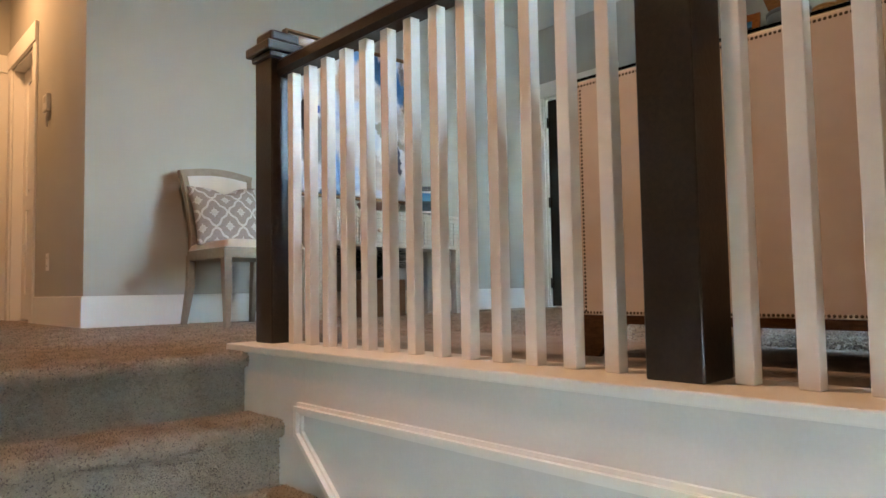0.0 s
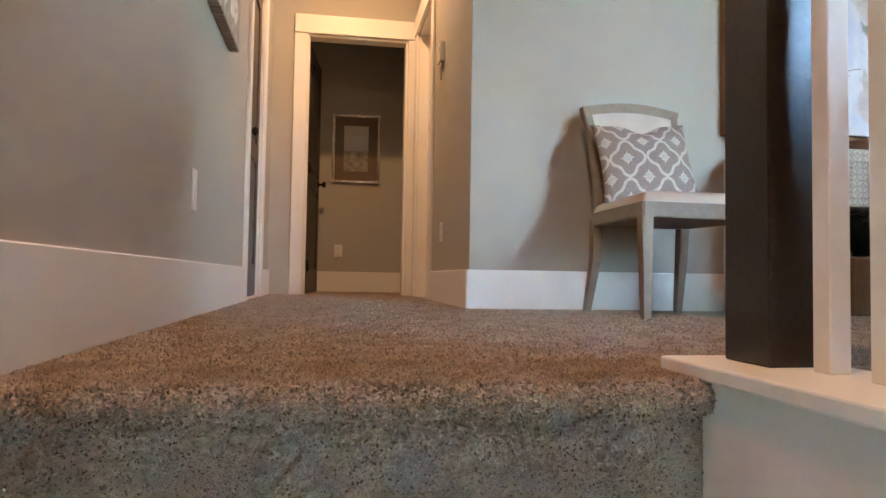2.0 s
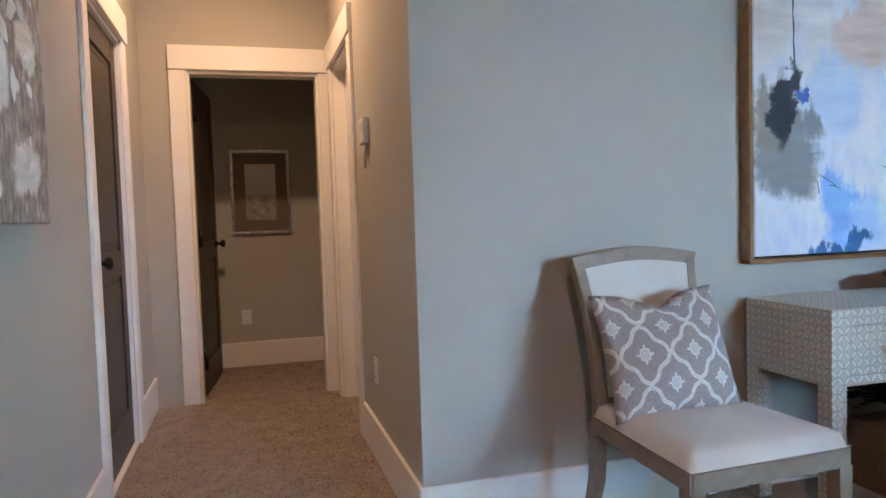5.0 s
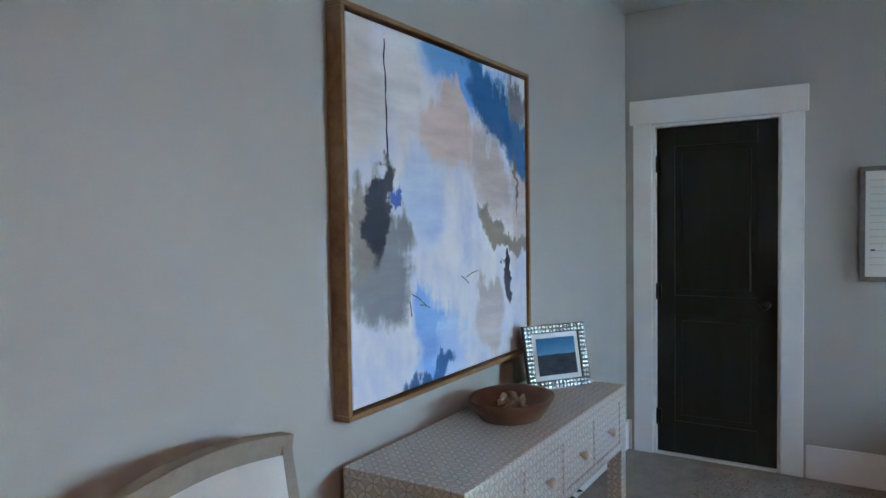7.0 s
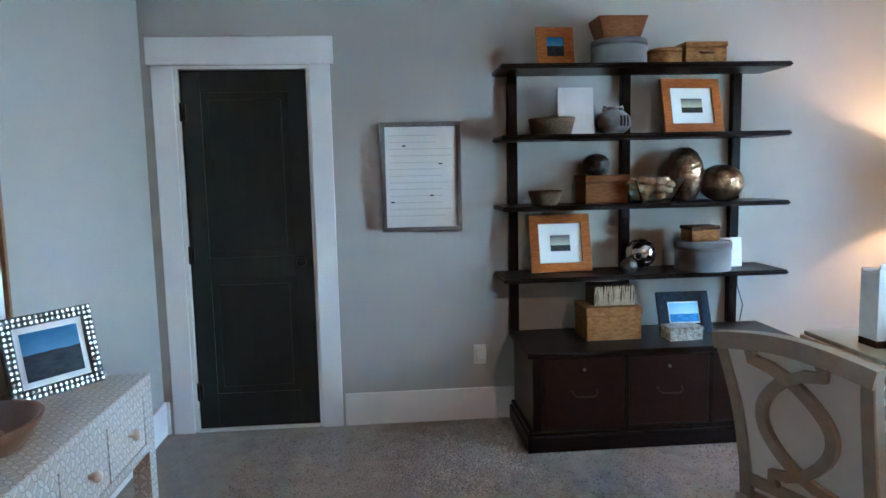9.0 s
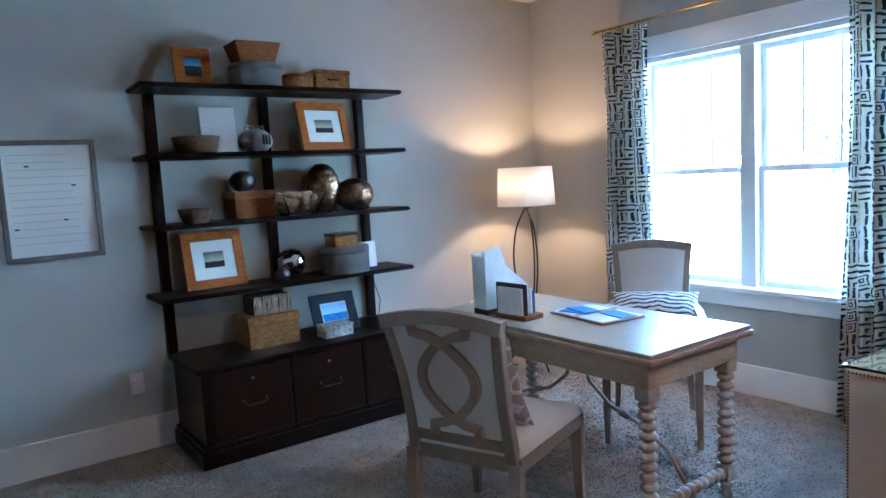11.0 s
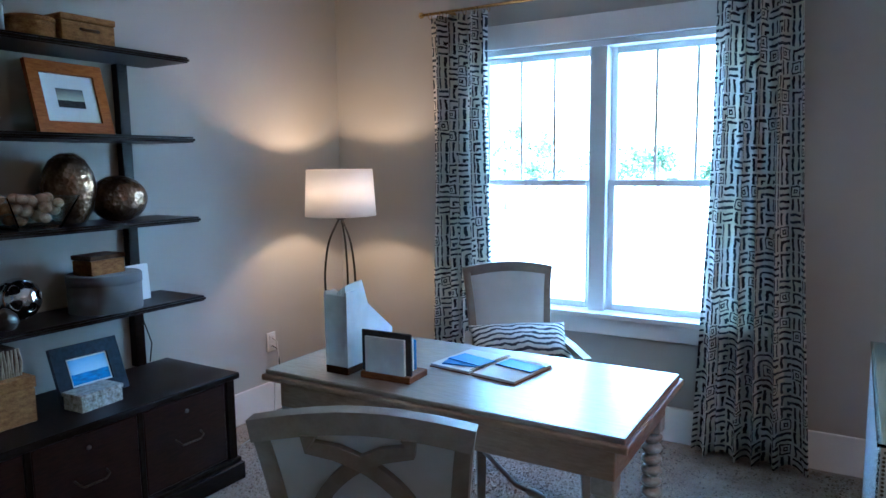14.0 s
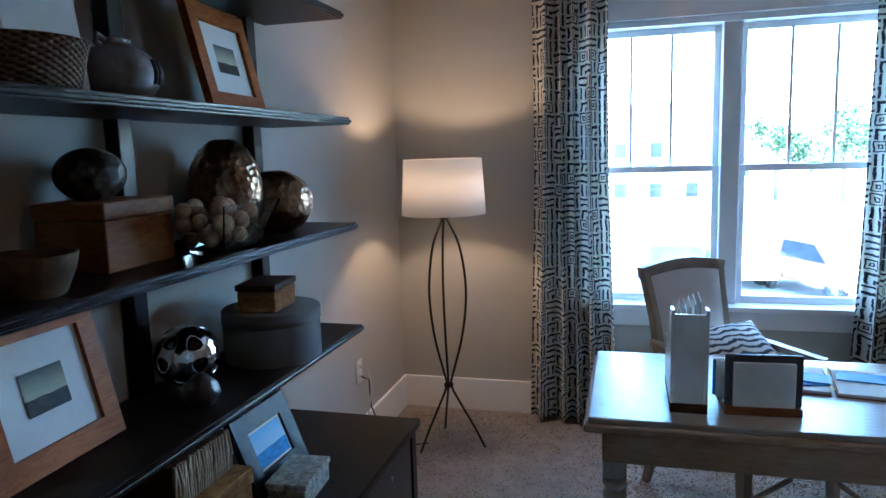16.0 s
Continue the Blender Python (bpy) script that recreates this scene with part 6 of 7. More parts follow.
for i in range(400):
    z = rr.uniform(0.030, 0.105)
    s = 0.050 + 0.050 * min(z, 0.11) / 0.112
    r = rr.choice((0.018, 0.020, 0.024, 0.034))
    p = Vector((rr.uniform(-s, s), rr.uniform(-s, s) * 0.75, z))
    if p.z - r < 0.012 or p.z > 0.105 + r * 0.4 or abs(p.x) + r > 0.068 + 0.045 * p.z / 0.112 or abs(p.y) + r > (0.068 + 0.045 * p.z / 0.112) * 0.8:
        continue
    if all((p - q).length > (r + r2) * 0.90 for q, r2 in egg_spots):
        egg_spots.append((p, r))
        bmesh.ops.create_uvsphere(eggs, u_segments=14, v_segments=9, radius=r, matrix=Matrix.Translation(p) @ Matrix.Diagonal((1.12, 0.95, 0.95, 1)))
for f in eggs.faces:
    f.smooth = True
single("terracotta_eggs", eggs, M["eggs"], pose(4.850, 0.272, E3, 0, 0, -90) @ Matrix.Scale(1.14, 4), "heap of terracotta eggs in the glass bowl", "eggs")["kind"] = "stuff"
pot("egg_vase", 4.965, 0.045, E3, [(0.050, 0), (0.060, 0.004), (0.092, 0.06), (0.108, 0.12), (0.109, 0.165), (0.096, 0.22), (0.070, 0.268), (0.038, 0.292), (0.026, 0.297), (0.020, 0.290)], M["mercury"], "tall egg-shaped hammered bronze vase")
pot("globe_vase", 4.905, -0.142, E3, ball(0.120, 0.86)[:-1] + [(0.022, 0.192)], M["mercury"], "round hammered bronze globe vase")
# fourth board
picture("photo_frame", pose(4.945, 0.752, E4, -13, 0, -88), 0.345, 0.322, 0.050, 0.022, M["honey"], M["dusk"], "large honey pine frame with a small grey print", 0.066, M["mat"], stand=0.08)
orb = thing("openwork_orb", pose(4.965, 0.288, E4 + 0.006), "black glossy orb in a silver openwork net", "ornament")
net = B()
bmesh.ops.create_icosphere(net, subdivisions=1, radius=0.086)
cut = bmesh.ops.inset_individual(net, faces=list(net.faces), thickness=0.011, use_even_offset=True)
bmesh.ops.delete(net, geom=cut["faces"] and [f for f in net.faces if len(f.verts) == 3], context="FACES")
bmesh.ops.subdivide_edges(net, edges=list(net.edges), cuts=2, use_grid_fill=True)
for _ in range(5):
    bmesh.ops.smooth_vert(net, verts=list(net.verts), factor=0.5, use_axis_x=True, use_axis_y=True, use_axis_z=True)
for v in net.verts:
    v.co = v.co.normalized() * 0.086
bmesh.ops.solidify(net, geom=list(net.faces), thickness=0.006)
for f in net.faces:
    f.smooth = True
bmesh.ops.transform(net, matrix=Matrix.Translation((0, 0, 0.086)) @ pose(0, 0, 0, 25, 40, 10), verts=list(net.verts))
part("silver_net", net, M["chrome"], orb, "polished silver net with rounded holes")
bm = B()
bmesh.ops.create_uvsphere(bm, u_segments=28, v_segments=16, radius=0.078, matrix=Matrix.Translation((0, 0, 0.086)))
for f in bm.faces:
    f.smooth = True
part("core", bm, M["darkball"], orb, "black glossy core")
pot("sea_shell", 4.85, 0.40, E4, [(0.022, 0), (0.034, 0.005), (0.048, 0.030), (0.042, 0.056), (0.020, 0.078), (0.006, 0.086)], M["dullpot"], "rough brown sea shell", "shell", 18)
drum("round_box", 4.885, -0.035, E4, 0.152, 0.160, M["greybox"], "large round grey felt-covered box")
block("wicker_box", 4.885, -0.015, E4 + 0.160, 0.165, 0.12, 0.085, M["wicker"], "small lidded woven box on the round box", "basket", 6, lid=M["walnut"])
bm = B()
box(bm, -0.058, 0.058, -0.030, 0.0, 0, 0.165, 0.004, 2)
single("white_book", bm, M["mat"], pose(4.94, -0.222, E4, -4, 0, -84), "white upright book beside the round box", "book")
# on the cabinet
block("seagrass_box", 4.865, 0.515, TOP, 0.300, 0.24, 0.180, M["wicker"], "large woven seagrass box with a lid", "basket", lid=M["wicker"])
tb = thing("twig_box", pose(4.875, 0.500, TOP + 0.180, 0, 0, -90), "small box faced with split twigs", "box")
bm = B()
box(bm, -0.112, 0.112, -0.085, 0.085, 0, 0.105, 0.003, 1)
part("body", bm, M["walnut"], tb)
rr = random.Random(8)
for i in range(26):
    x = -0.108 + 0.00864 * i
    bm = B()
    tube(bm, [(x, -0.088, 0.002), (x + rr.uniform(-0.006, 0.006), -0.090, 0.055), (x + rr.uniform(-0.006, 0.006), -0.088, 0.106 + rr.uniform(-0.004, 0.004))], 0.0038, 6)
    part("twig", bm, M["twig"], tb)
sf = picture("photo_frame", pose(4.82, 0.085, TOP, -22, 0, -92), 0.290, 0.235, 0.056, 0.022, M["bluewood"], M["surf"], "blue-black slatted frame with a bright surf print", 0.008, M["mat"], stand=0.10)
block("pearl_box", 4.725, 0.150, TOP, 0.185, 0.115, 0.072, M["pearl"], "small mother-of-pearl lidded box", "box", 4, lid=M["pearl"])

# ---- desk ----
KX0, KX1, KY0, KY1, KZ = 2.575, 3.925, -0.685, -0.005, 0.748
desk = thing("writing_desk", pose(0, 0, 0), "pale cerused oak desk with bobbin-turned legs", "desk")
bm = B()
box(bm, KX0 + 0.012, KX1 - 0.012, KY0 + 0.012, KY1 - 0.012, KZ - 0.018, KZ, 0.004, 2)
part("tabletop", bm, M["deskwood"], desk)
bm = B()
box(bm, KX0, KX1, KY0, KY1, KZ - 0.042, KZ - 0.018, 0.007, 3)
part("edge_moulding", bm, M["deskedge"], desk)
bm = B()
for q in ((KX0 + 0.05, KX1 - 0.05, KY0 + 0.045, KY0 + 0.07), (KX0 + 0.05, KX1 - 0.05, KY1 - 0.07, KY1 - 0.045), (KX0 + 0.05, KX0 + 0.075, KY0 + 0.07, KY1 - 0.07), (KX1 - 0.075, KX1 - 0.05, KY0 + 0.07, KY1 - 0.07)):
    box(bm, q[0], q[1], q[2], q[3], KZ - 0.145, KZ - 0.0425, 0.003, 1)
part("apron", bm, M["deskedge"], desk)


def bobbin(n, length, r0, r1):
    prof = []
    for i in range(n * 8 + 1):
        t = i / 8
        prof.append((r0 + (r1 - r0) * math.sin(math.pi * (t % 1.0)) ** 0.8 if 0 < t < n else r0, length * t / n))
    return prof


LX, LY = (KX0 + 0.085, KX1 - 0.085), (KY0 + 0.08, KY1 - 0.08)
for x in LX:
    for y in LY:
        bm = B()
        lathe(bm, [(0.016, 0.0), (0.024, 0.012), (0.026, 0.024), (0.018, 0.040), (0.024, 0.052), (0.030, 0.066), (0.018, 0.082)], 18, at=(x, y, 0))
        box(bm, x - 0.031, x + 0.031, y - 0.031, y + 0.031, 0.082, 0.152, 0.004, 1)
        lathe(bm, bobbin(10, 0.400, 0.017, 0.036), 20, at=(x, y, 0.152))
        box(bm, x - 0.034, x + 0.034, y - 0.034, y + 0.034, 0.552, KZ - 0.0425, 0.004, 1)
        part("leg", bm, M["turned"], desk, "bobbin-turned pale oak leg")
for x in LX:
    bm = B()
    ln = LY[1] - LY[0] - 0.062
    lathe(bm, bobbin(11, ln, 0.014, 0.026), 16, m=Matrix.Translation((x, LY[0] + 0.031, 0.117)) @ pose(0, 0, 0, -90))
    part("stretcher", bm, M["turned"], desk)
ym = (LY[0] + LY[1]) / 2
xm = (LX[0] + LX[1]) / 2
for s, x in ((1, LX[0]), (-1, LX[1])):
    bm = B()
    tube(bm, [(x + s * 0.02, ym, 0.135), (x + s * 0.10, ym, 0.25), (x + s * 0.25, ym, 0.33), (x + s * 0.40, ym, 0.37), (x + s * 0.52, ym, 0.46), (xm, ym, KZ - 0.06)], 0.009, 10)
    lathe(bm, [(0.009, -0.035), (0.015, -0.02), (0.017, 0.0), (0.015, 0.02), (0.009, 0.035)], 12, m=Matrix.Translation((x + s * 0.325, ym, 0.350)) @ pose(0, 0, 0, 0, 75 * s))
    part("iron_brace", bm, M["turned"], desk, "pale painted curved iron brace")

# on the desk
mh = thing("magazine_holder", pose(3.640, -0.232, KZ), "white marble magazine holder on a wooden foot", "file holder")
side = [(0.135, 0.028), (0.135, 0.295), (0.085, 0.295), (-0.135, 0.120), (-0.135, 0.028)]
for x in (-0.050, 0.041):
    bm = B()
    prism(bm, side, "x", x, x + 0.009)
    part("side_panel", bm, M["marble"], mh)
bm = B()
box(bm, -0.041, 0.041, 0.126, 0.135, 0.028, 0.283, 0.001, 1)
part("end_panel", bm, M["marble"], mh)
bm = B()
box(bm, -0.050, 0.050, -0.136, 0.136, 0.0, 0.028, 0.002, 1)
part("foot", bm, M["walnut"], mh)
pp = thing("paper_sheaf", pose(3.640, -0.232, KZ + 0.029, 0, 0, 0), "white papers standing in the marble holder", "paper")
for i in range(5):
    bm = B()
    x = -0.030 + 0.013 * i
    prism(bm, [(0.120 - 0.004 * i, 0), (0.116 - 0.006 * i, 0.286 - 0.008 * i), (0.02, 0.296 - 0.006 * i), (-0.05, 0.10), (-0.05, 0.0)], "x", x, x + 0.003)
    part("sheet", bm, M["paper"], pp)

nh = thing("note_stand", pose(3.447, -0.172, KZ, 0, 0, 183), "dark acrylic and marble note holder on a wooden base", "note holder")
bm = B()
box(bm, -0.100, 0.100, -0.062, 0.062, 0.0, 0.024, 0.003, 1)
part("base", bm, M["cedar"], nh)
for y, w in ((-0.052, 0.185),):
    bm = B()
    box(bm, -w / 2 - 0.008, w / 2 + 0.008, y + 0.004, y + 0.012, 0.0245, 0.170, 0.003, 1)
    part("plate", bm, M["acrylic"], nh)
bm = B()
box(bm, -0.080, 0.080, -0.060, -0.0485, 0.0245, 0.150, 0.002, 1)
part("marble_tile", bm, M["marble"], nh, "white marble tile")
cards = thing("card_stack", pose(3.447, -0.172, KZ + 0.025, 0, 0, 183), "blue and white note cards in the holder", "cards")
for i, (y, m_) in enumerate(((-0.034, M["paper"]), (-0.016, M["paper"]), (0.012, M["paper"]), (0.030, M["blue"]))):
    bm = B()
    box(bm, -0.100 - 0.006 * i, 0.070, y, y + 0.008, 0.0, 0.125 - 0.010 * i + (0.01 if i > 1 else 0))
    part("card", bm, m_, cards)
nb = thing("open_notebook", pose(3.20, -0.43, KZ, 0, 0, -8), "open wire-bound notebook with cream pages", "notebook")
for s in (-1, 1):
    bm = B()
    box(bm, min(s * 0.006, s * 0.185), max(s * 0.006, s * 0.185), -0.125, 0.125, 0.0, 0.003)
    part("cover", bm, M["cedar"], nb)
    bm = B()
    box(bm, min(s * 0.008, s * 0.182), max(s * 0.008, s * 0.182), -0.122, 0.122, 0.003, 0.012, 0.001, 1)
    part("page_block", bm, M["paper"], nb)
bm = B()
for i in range(22):
    y = -0.115 + 0.011 * i
    tube(bm, [(0.010 * math.cos(a), y, 0.010 + 0.010 * math.sin(a)) for a in [math.pi * q / 6 for q in range(7)]], 0.0012, 5)
part("wire_binding", bm, M["brass"], nb)
for x, y, tn in ((3.285, -0.40, 8), (3.275, -0.425, -14), (3.095, -0.455, -12)):
    bm = B()
    box(bm, -0.078, 0.078, -0.045, 0.045, 0, 0.003)
    prism(bm, [(-0.077, 0.044), (0.077, 0.044), (0.0, -0.012)], "z", 0.003, 0.0042)
    single("envelope", bm, M["blue"], pose(x, y, KZ + (0.0125 if tn != -14 else 0.0170), 0, 0, tn), "bright blue envelope on the notebook", "envelope", "blue envelopes")

# ---- credenza with glass top ----
QX0, QX1, QY0, QY1, QZ = 1.445, 2.015, -1.30, -0.195, 0.780
cr = thing("credenza", pose(0, 0, 0), "tan upholstered credenza with nailhead trim and glass top", "credenza")
bm = B()
box(bm, QX0, QX1 - 0.006, QY0, QY1, 0.115, QZ, 0.002, 1)
part("body", bm, M["burlap"], cr)
bm = B()
box(bm, QX1 - 0.0055, QX1, QY0 + 0.02, QY1 - 0.02, 0.14, QZ - 0.02, 0.001, 1)
part("front_panel", bm, M["speckle"], cr, "black and white speckled front")


def scallop(axis, v0, v1, a, b):
    bmx = B()
    n = 24
    ln = b - a
    lowz = [0.0 if min(q, 1 - q) * ln < 0.055 else 0.02 + 0.072 * min(1.0, math.sin(min(1.0, (min(q, 1 - q) * ln - 0.055) / 0.07) * math.pi / 2)) for q in [i / n for i in range(n + 1)]]
    poly = [(a + ln * i / n, lowz[i]) for i in range(n + 1)] + [(b, 0.1148), (a, 0.1148)]
    prism(bmx, poly, axis, v0, v1)
    return bmx


part("base_skirt", scallop("x", QX0, QX0 + 0.02, QY0, QY1), M["walnut"], cr, "dark scalloped base")
part("base_skirt", scallop("x", QX1 - 0.026, QX1 - 0.006, QY0, QY1), M["walnut"], cr, "dark scalloped base")
part("base_skirt", scallop("y", QY1 - 0.02, QY1, QX0 + 0.02, QX1 - 0.026), M["walnut"], cr, "dark scalloped base")
part("base_skirt", scallop("y", QY0, QY0 + 0.02, QX0 + 0.02, QX1 - 0.026), M["walnut"], cr, "dark scalloped base")
nails = B()


def nail_row(p, q, out):
    p, q, out = Vector(p), Vector(q), Vector(out)
    n = max(2, int((q - p).length / 0.0105))
    for i in range(n):
        c = p + (q - p) * (i + 0.5) / n
        a = out.orthogonal().normalized() * 0.0042
        b_ = out.cross(a)
        top_ = nails.verts.new(c + out * 0.003)
        ring = [nails.verts.new(c + a * math.cos(k2 * math.pi / 3) + b_ * math.sin(k2 * math.pi / 3)) for k2 in range(6)]
        for k2 in range(6):
            nails.faces.new((ring[k2], ring[(k2 + 1) % 6], top_))


for face, out in ((QY1, (0, 1, 0)),):
    nail_row((QX0 + 0.008, face, QZ - 0.012), (QX1 - 0.010, face, QZ - 0.012), out)
    nail_row((QX0 + 0.008, face, 0.122), (QX0 + 0.008, face, QZ - 0.02), out)
    nail_row((QX1 - 0.013, face, 0.122), (QX1 - 0.013, face, QZ - 0.02), out)
    nail_row((QX0 + 0.008, face, 0.122), (QX1 - 0.010, face, 0.122), out)
for y in (QY1 - 0.010, QY0 + 0.010):
    nail_row((QX0, y, 0.122), (QX0, y, QZ - 0.02), (-1, 0, 0))
nail_row((QX0, QY0, QZ - 0.012), (QX0, QY1, QZ - 0.012), (-1, 0, 0))
nail_row((QX0, QY0, 0.122), (QX0, QY1, 0.122), (-1, 0, 0))
part("nailhead_trim", nails, M["nail"], cr, "row of dark bronze nailheads")["kind"] = "stuff"
bm = B()
box(bm, QX0 - 0.004, QX1 + 0.004, QY0 - 0.004, QY1 + 0.004, QZ + 0.0005, QZ + 0.010, 0.002, 1)
gl = part("glass_top", bm, M["tealglass"], cr, "clear green-edged glass top")
gl.visible_shadow = False
QT = QZ + 0.0105
block("keepsake_box", 1.745, -1.085, QT, 0.262, 0.18, 0.158, M["walnut"], "dark walnut lidded box", "box", -85, lid=M["walnut"])
block("keepsake_box", 1.740, -1.085, QT + 0.159, 0.210, 0.148, 0.110, M["walnut"], "smaller dark walnut box stacked on another", "box", -82, lid=M["walnut"])
vs = thing("reed_bottle", pose(1.94, -1.02, QT), "dark green glass bottle of dry reeds", "bottle")
bm = B()
lathe(bm, [(0.030, 0), (0.034, 0.004), (0.034, 0.070), (0.026, 0.086), (0.013, 0.094), (0.013, 0.112), (0.017, 0.114), (0.017, 0.120), (0.011, 0.120), (0.010, 0.094), (0.030, 0.07), (0.030, 0.008), (0.004, 0.006)], 24)
part("bottle", bm, M["greenglass"], vs)
for i in range(14):
    rr = random.Random(i)
    bm = B()
    a = rr.uniform(0, 6.28)
    tube(bm, [(0, 0, 0.02), (0.007 * math.cos(a), 0.007 * math.sin(a), 0.12), (0.045 * math.cos(a), 0.045 * math.sin(a), 0.24 + rr.uniform(-0.02, 0.03))], [0.0012, 0.0016, 0.0026], 5)
    part("reed", bm, M["reed"], vs)
for z, w, d, tn, m_, lb in ((QT, 0.30, 0.215, 3, M["greenbook"], "olive cloth-bound book lying on the credenza"), (QT + 0.021, 0.275, 0.195, -6, M["navybook"], "navy cloth-bound book on top of another")):
    bk = thing("book", pose(1.785, -0.56, z, 0, 0, tn), lb, "book", "books on the credenza")
    bm = B()
    box(bm, -w / 2, w / 2, -d / 2, d / 2, 0.0, 0.003, 0.001, 1)
    box(bm, -w / 2, w / 2, -d / 2, d / 2, 0.017, 0.020, 0.001, 1)
    box(bm, -w / 2, -w / 2 + 0.003, -d / 2, d / 2, 0.003, 0.017)
    part("cover", bm, m_, bk)
    bm = B()
    box(bm, -w / 2 + 0.003, w / 2 - 0.004, -d / 2 + 0.004, d / 2 - 0.004, 0.003, 0.017)
    part("page_block", bm, M["paper"], bk)

# ---- floor lamp ----
fl = thing("floor_lamp", pose(4.685, -1.405, 0), "black iron floor lamp with white drum shade, lit", "floor lamp")
for i in range(3):
    a = radians(53 + 120 * i)
    c, s = math.cos(a), math.sin(a)
    bm = B()
    pts = [(0.19, 0.006), (0.13, 0.115), (0.062, 0.225), (0.014, 0.315), (0.030, 0.395), (0.074, 0.55), (0.100, 0.71), (0.104, 0.86), (0.078, 1.03), (0.034, 1.13), (0.012, 1.17)]
    fine = []
    for j in range(len(pts) - 1):
        for q in range(3):
            p0, p1, p2, p3 = pts[max(j - 1, 0)], pts[j], pts[j + 1], pts[min(j + 2, len(pts) - 1)]
            t = q / 3
            fine.append(tuple(0.5 * (2 * p1[d] + (p2[d] - p0[d]) * t + (2 * p0[d] - 5 * p1[d] + 4 * p2[d] - p3[d]) * t * t + (3 * p1[d] - p0[d] - 3 * p2[d] + p3[d]) * t ** 3) for d in (0, 1)))
    fine.append(pts[-1])
    tube(bm, [(r * c, r * s, z) for r, z in fine], 0.0062, 8)
    part("leg", bm, M["iron"], fl)
bm = B()
lathe(bm, [(0.010, 0.302), (0.024, 0.308), (0.024, 0.324), (0.010, 0.330)], 16)
part("collar", bm, M["iron"], fl)
bm = B()
lathe(bm, [(0.012, 1.165), (0.030, 1.172), (0.030, 1.180), (0.008, 1.186), (0.008, 1.27)], 16)
part("collar", bm, M["iron"], fl)
bm = B()
seg = 48
rings = [[bm.verts.new((r * math.cos(2 * math.pi * i / seg), r * math.sin(2 * math.pi * i / seg), z)) for i in range(seg)] for r, z in ((0.208, 1.192), (0.192, 1.462), (0.190, 1.462), (0.206, 1.192))]
for a, b_ in zip(rings, rings[1:] + rings[:1]):
    for i in range(seg):
        bm.faces.new((a[i], a[(i + 1) % seg], b_[(i + 1) % seg], b_[i])).smooth = True
part("shade", bm, M["shade"], fl, "white fabric drum shade glowing warm")
bm = B()
for i in range(3):
    a = 2 * math.pi * i / 3
    tube(bm, [(0, 0, 1.262), (0.19 * math.cos(a), 0.19 * math.sin(a), 1.215)], 0.002, 5)
part("shade_spider", bm, M["iron"], fl)
bm = B()
tube(bm, [(XE - 0.012, -1.20, 0.455), (XE - 0.05, -1.20, 0.44), (XE - 0.07, -1.19, 0.36), (XE - 0.045, -1.17, 0.16), (XE - 0.06, -1.15, 0.03), (XE - 0.10, -1.10, 0.012), (XE - 0.20, -0.98, 0.012), (XE - 0.26, -0.70, 0.012)], 0.0035, 6)
single("power_cord", bm, M["cord"], Matrix.Identity(4), "white power cord hanging from the outlet", "cord")
bm = B()
tube(bm, [(XE - 0.012, -1.20, 0.405), (XE - 0.05, -1.205, 0.39), (XE - 0.05, -1.22, 0.25), (XE - 0.10, -1.26, 0.05), (XE - 0.17, -1.30, 0.012), (XE - 0.30, -1.36, 0.012)], 0.0035, 6)
single("power_cord", bm, M["iron"], Matrix.Identity(4), "dark lamp cord running to the outlet", "cord")
bm = B()
tube(bm, [(5.06, -0.33, 0.875), (5.065, -0.335, 0.74), (5.06, -0.37, 0.62), (5.055, -0.35, TOP + 0.006)], 0.003, 6)
single("power_cord", bm, M["iron"], Matrix.Identity(4), "thin dark cord behind the shelf", "cord")


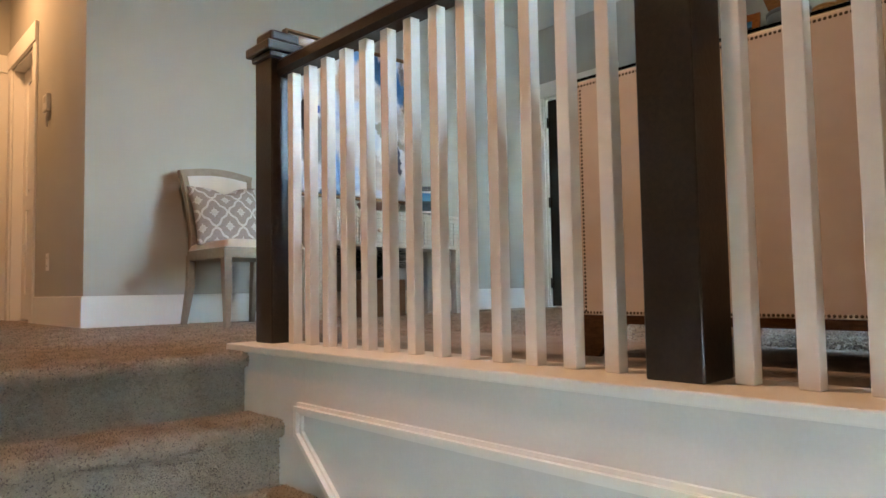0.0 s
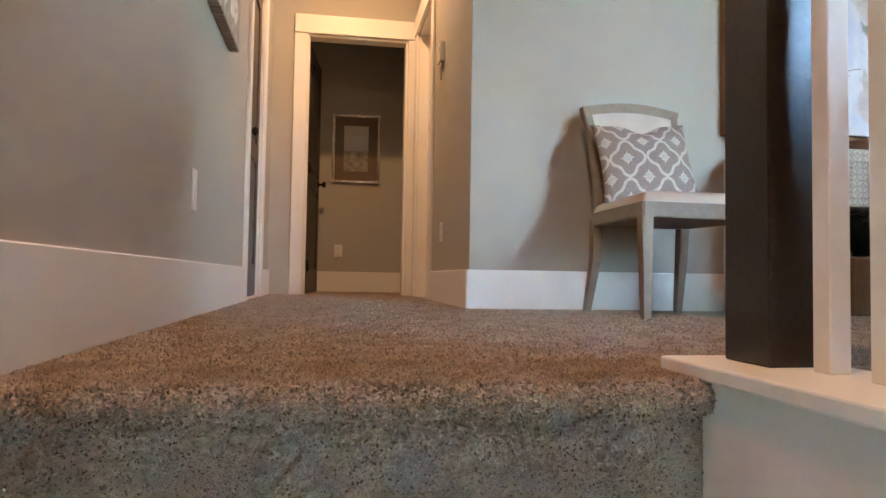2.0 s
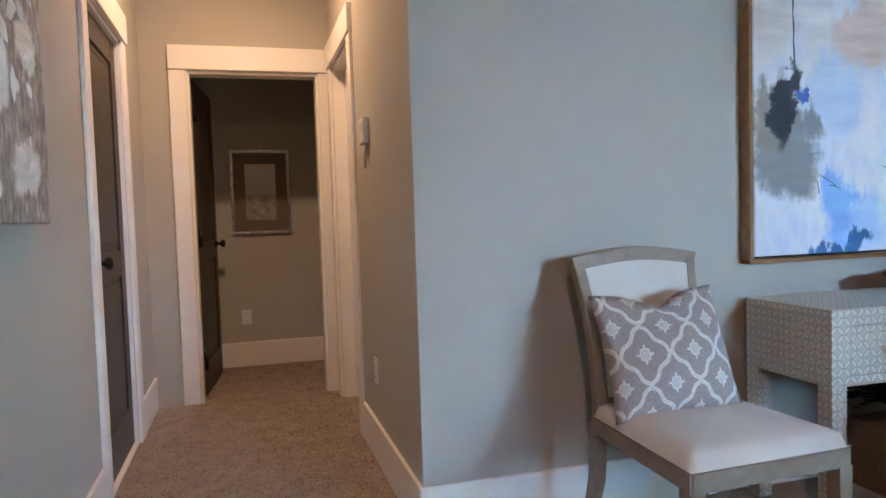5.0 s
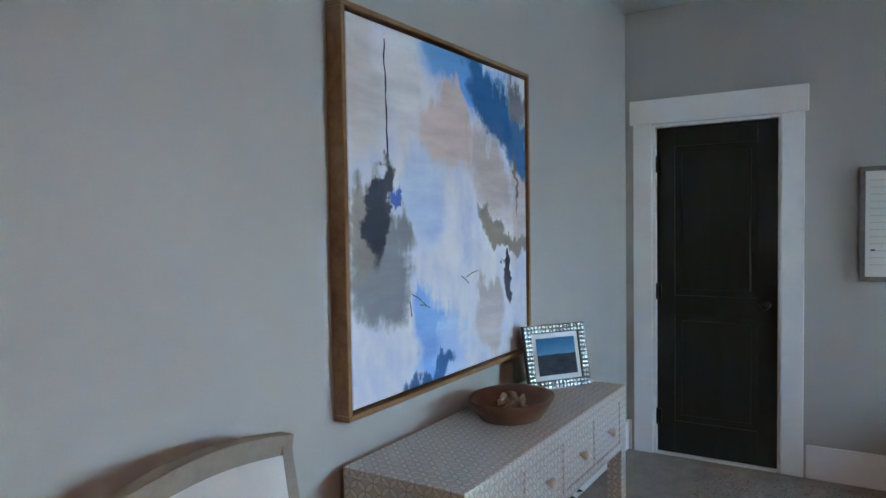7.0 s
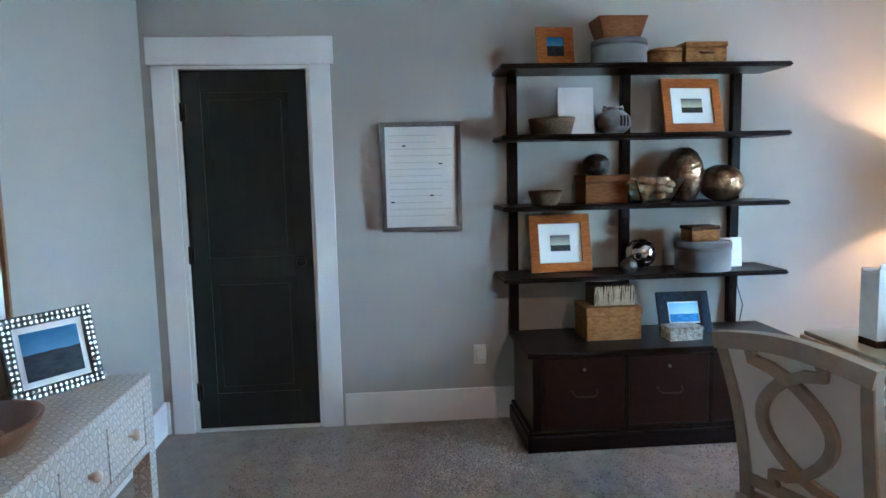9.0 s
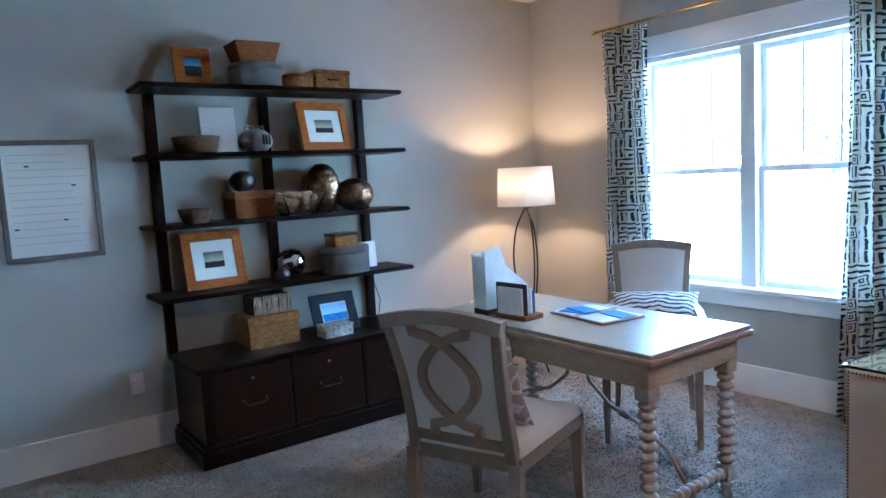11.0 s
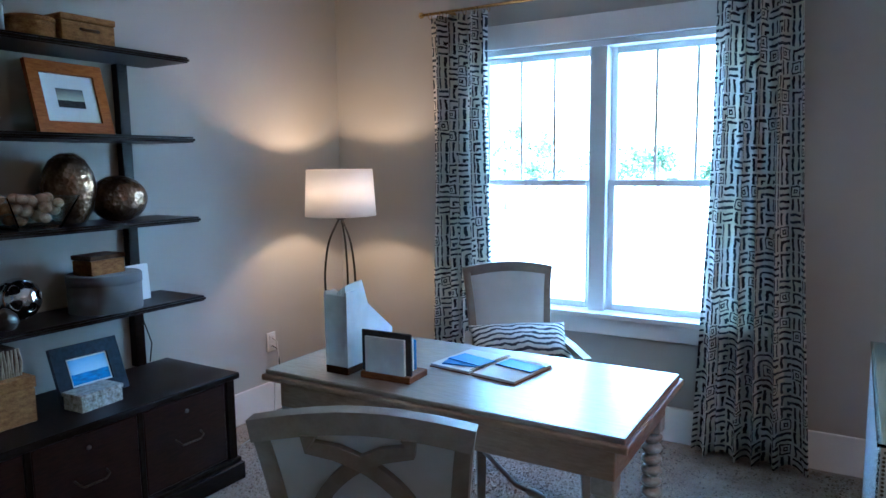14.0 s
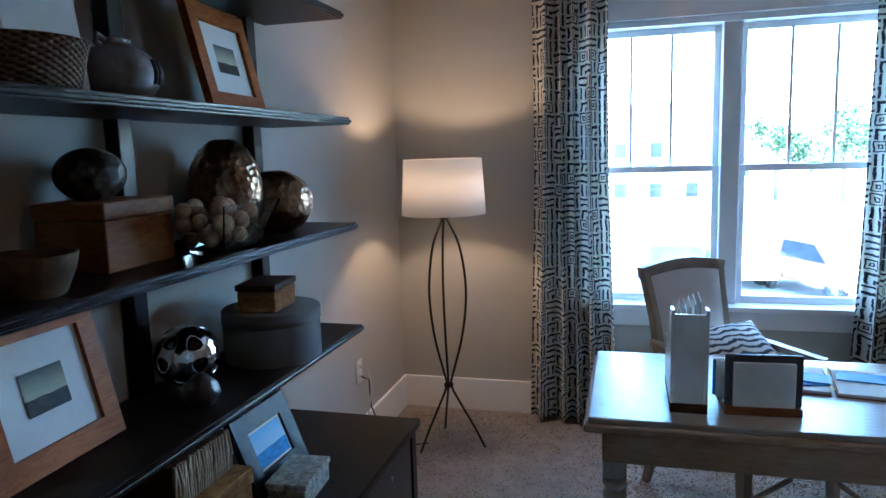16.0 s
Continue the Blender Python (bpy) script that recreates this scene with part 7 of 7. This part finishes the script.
# ---- curtains ----
def curtain(x0, x1, bx0, bx1, label, folds, seed):
    """A gathered curtain from the rod to the floor; x0, x1 at the top, bx0, bx1 at the hem."""
    cu = thing("curtain", pose(0, 0, 0), label, "curtain", "window curtains")
    rr = random.Random(seed)
    ph = [rr.uniform(-0.5, 0.5) for _ in range(folds + 2)]

    def at(u, v):
        z = 0.015 + (2.335 - 0.015) * v
        f = u * folds
        i = int(min(f, folds - 1e-6))
        w = f + 0.18 * math.sin(f * 2.1 + ph[i] + 1.5 * (1 - v))
        amp = 0.036 + 0.020 * (1 - v)
        waist = 0.94 + 0.06 * abs(v - 0.55) * 2
        xc = (x0 + x1) / 2 * v + (bx0 + bx1) / 2 * (1 - v)
        half = ((x1 - x0) / 2 * v + (bx1 - bx0) / 2 * (1 - v)) * waist
        return (xc + (u * 2 - 1) * half + 0.012 * math.cos(2 * math.pi * w), YS + 0.105 + amp * math.sin(2 * math.pi * w) + 0.008 * math.sin(9 * v + u * 5), z)
    bm = B()
    sheet(bm, at, folds * 14, 40, lambda u, v: (u * folds * 0.150, v * 2.32))
    ob = part("cloth", bm, M["maze"], cu, "cream cloth with a dark maze print", uv=False)
    so = ob.modifiers.new("thickness", "SOLIDIFY")
    so.thickness = 0.003
    for i in range(folds + 1):
        bm = B()
        x = x0 + (x1 - x0) * i / folds
        n = 16
        tube(bm, [(x, YS + 0.105 + 0.019 * math.cos(2 * math.pi * q / n), 2.345 + 0.019 * math.sin(2 * math.pi * q / n)) for q in range(n + 1)], 0.0022, 6)
        part("ring", bm, M["brass"], cu, "small brass curtain ring")


curtain(3.905, 4.290, 3.850, 4.315, "maze-print curtain beside the floor lamp", 5, 1)
curtain(2.330, 2.700, 2.215, 2.745, "maze-print curtain beside the credenza", 5, 2)
rod = thing("curtain_rod", pose(0, 0, 0), "thin brass curtain rod over the window", "curtain rod")
bm = B()
tube(bm, [(2.26, YS + 0.105, 2.356), (4.34, YS + 0.105, 2.356)], 0.0085, 10)
part("pole", bm, M["brass"], rod)
for x in (2.25, 4.35):
    bm = B()
    lathe(bm, [(0.008, -0.015), (0.016, -0.008), (0.018, 0), (0.016, 0.008), (0.008, 0.015)], 14, m=Matrix.Translation((x, YS + 0.105, 2.356)) @ pose(0, 0, 0, 0, 90))
    part("finial", bm, M["brass"], rod)
for x in (2.42, 4.18):
    bm = B()
    bar(bm, [(x, YS, 2.356), (x, YS + 0.10, 2.356)], 0.012, 0.020, (1, 0, 0))
    part("bracket", bm, M["brass"], rod)
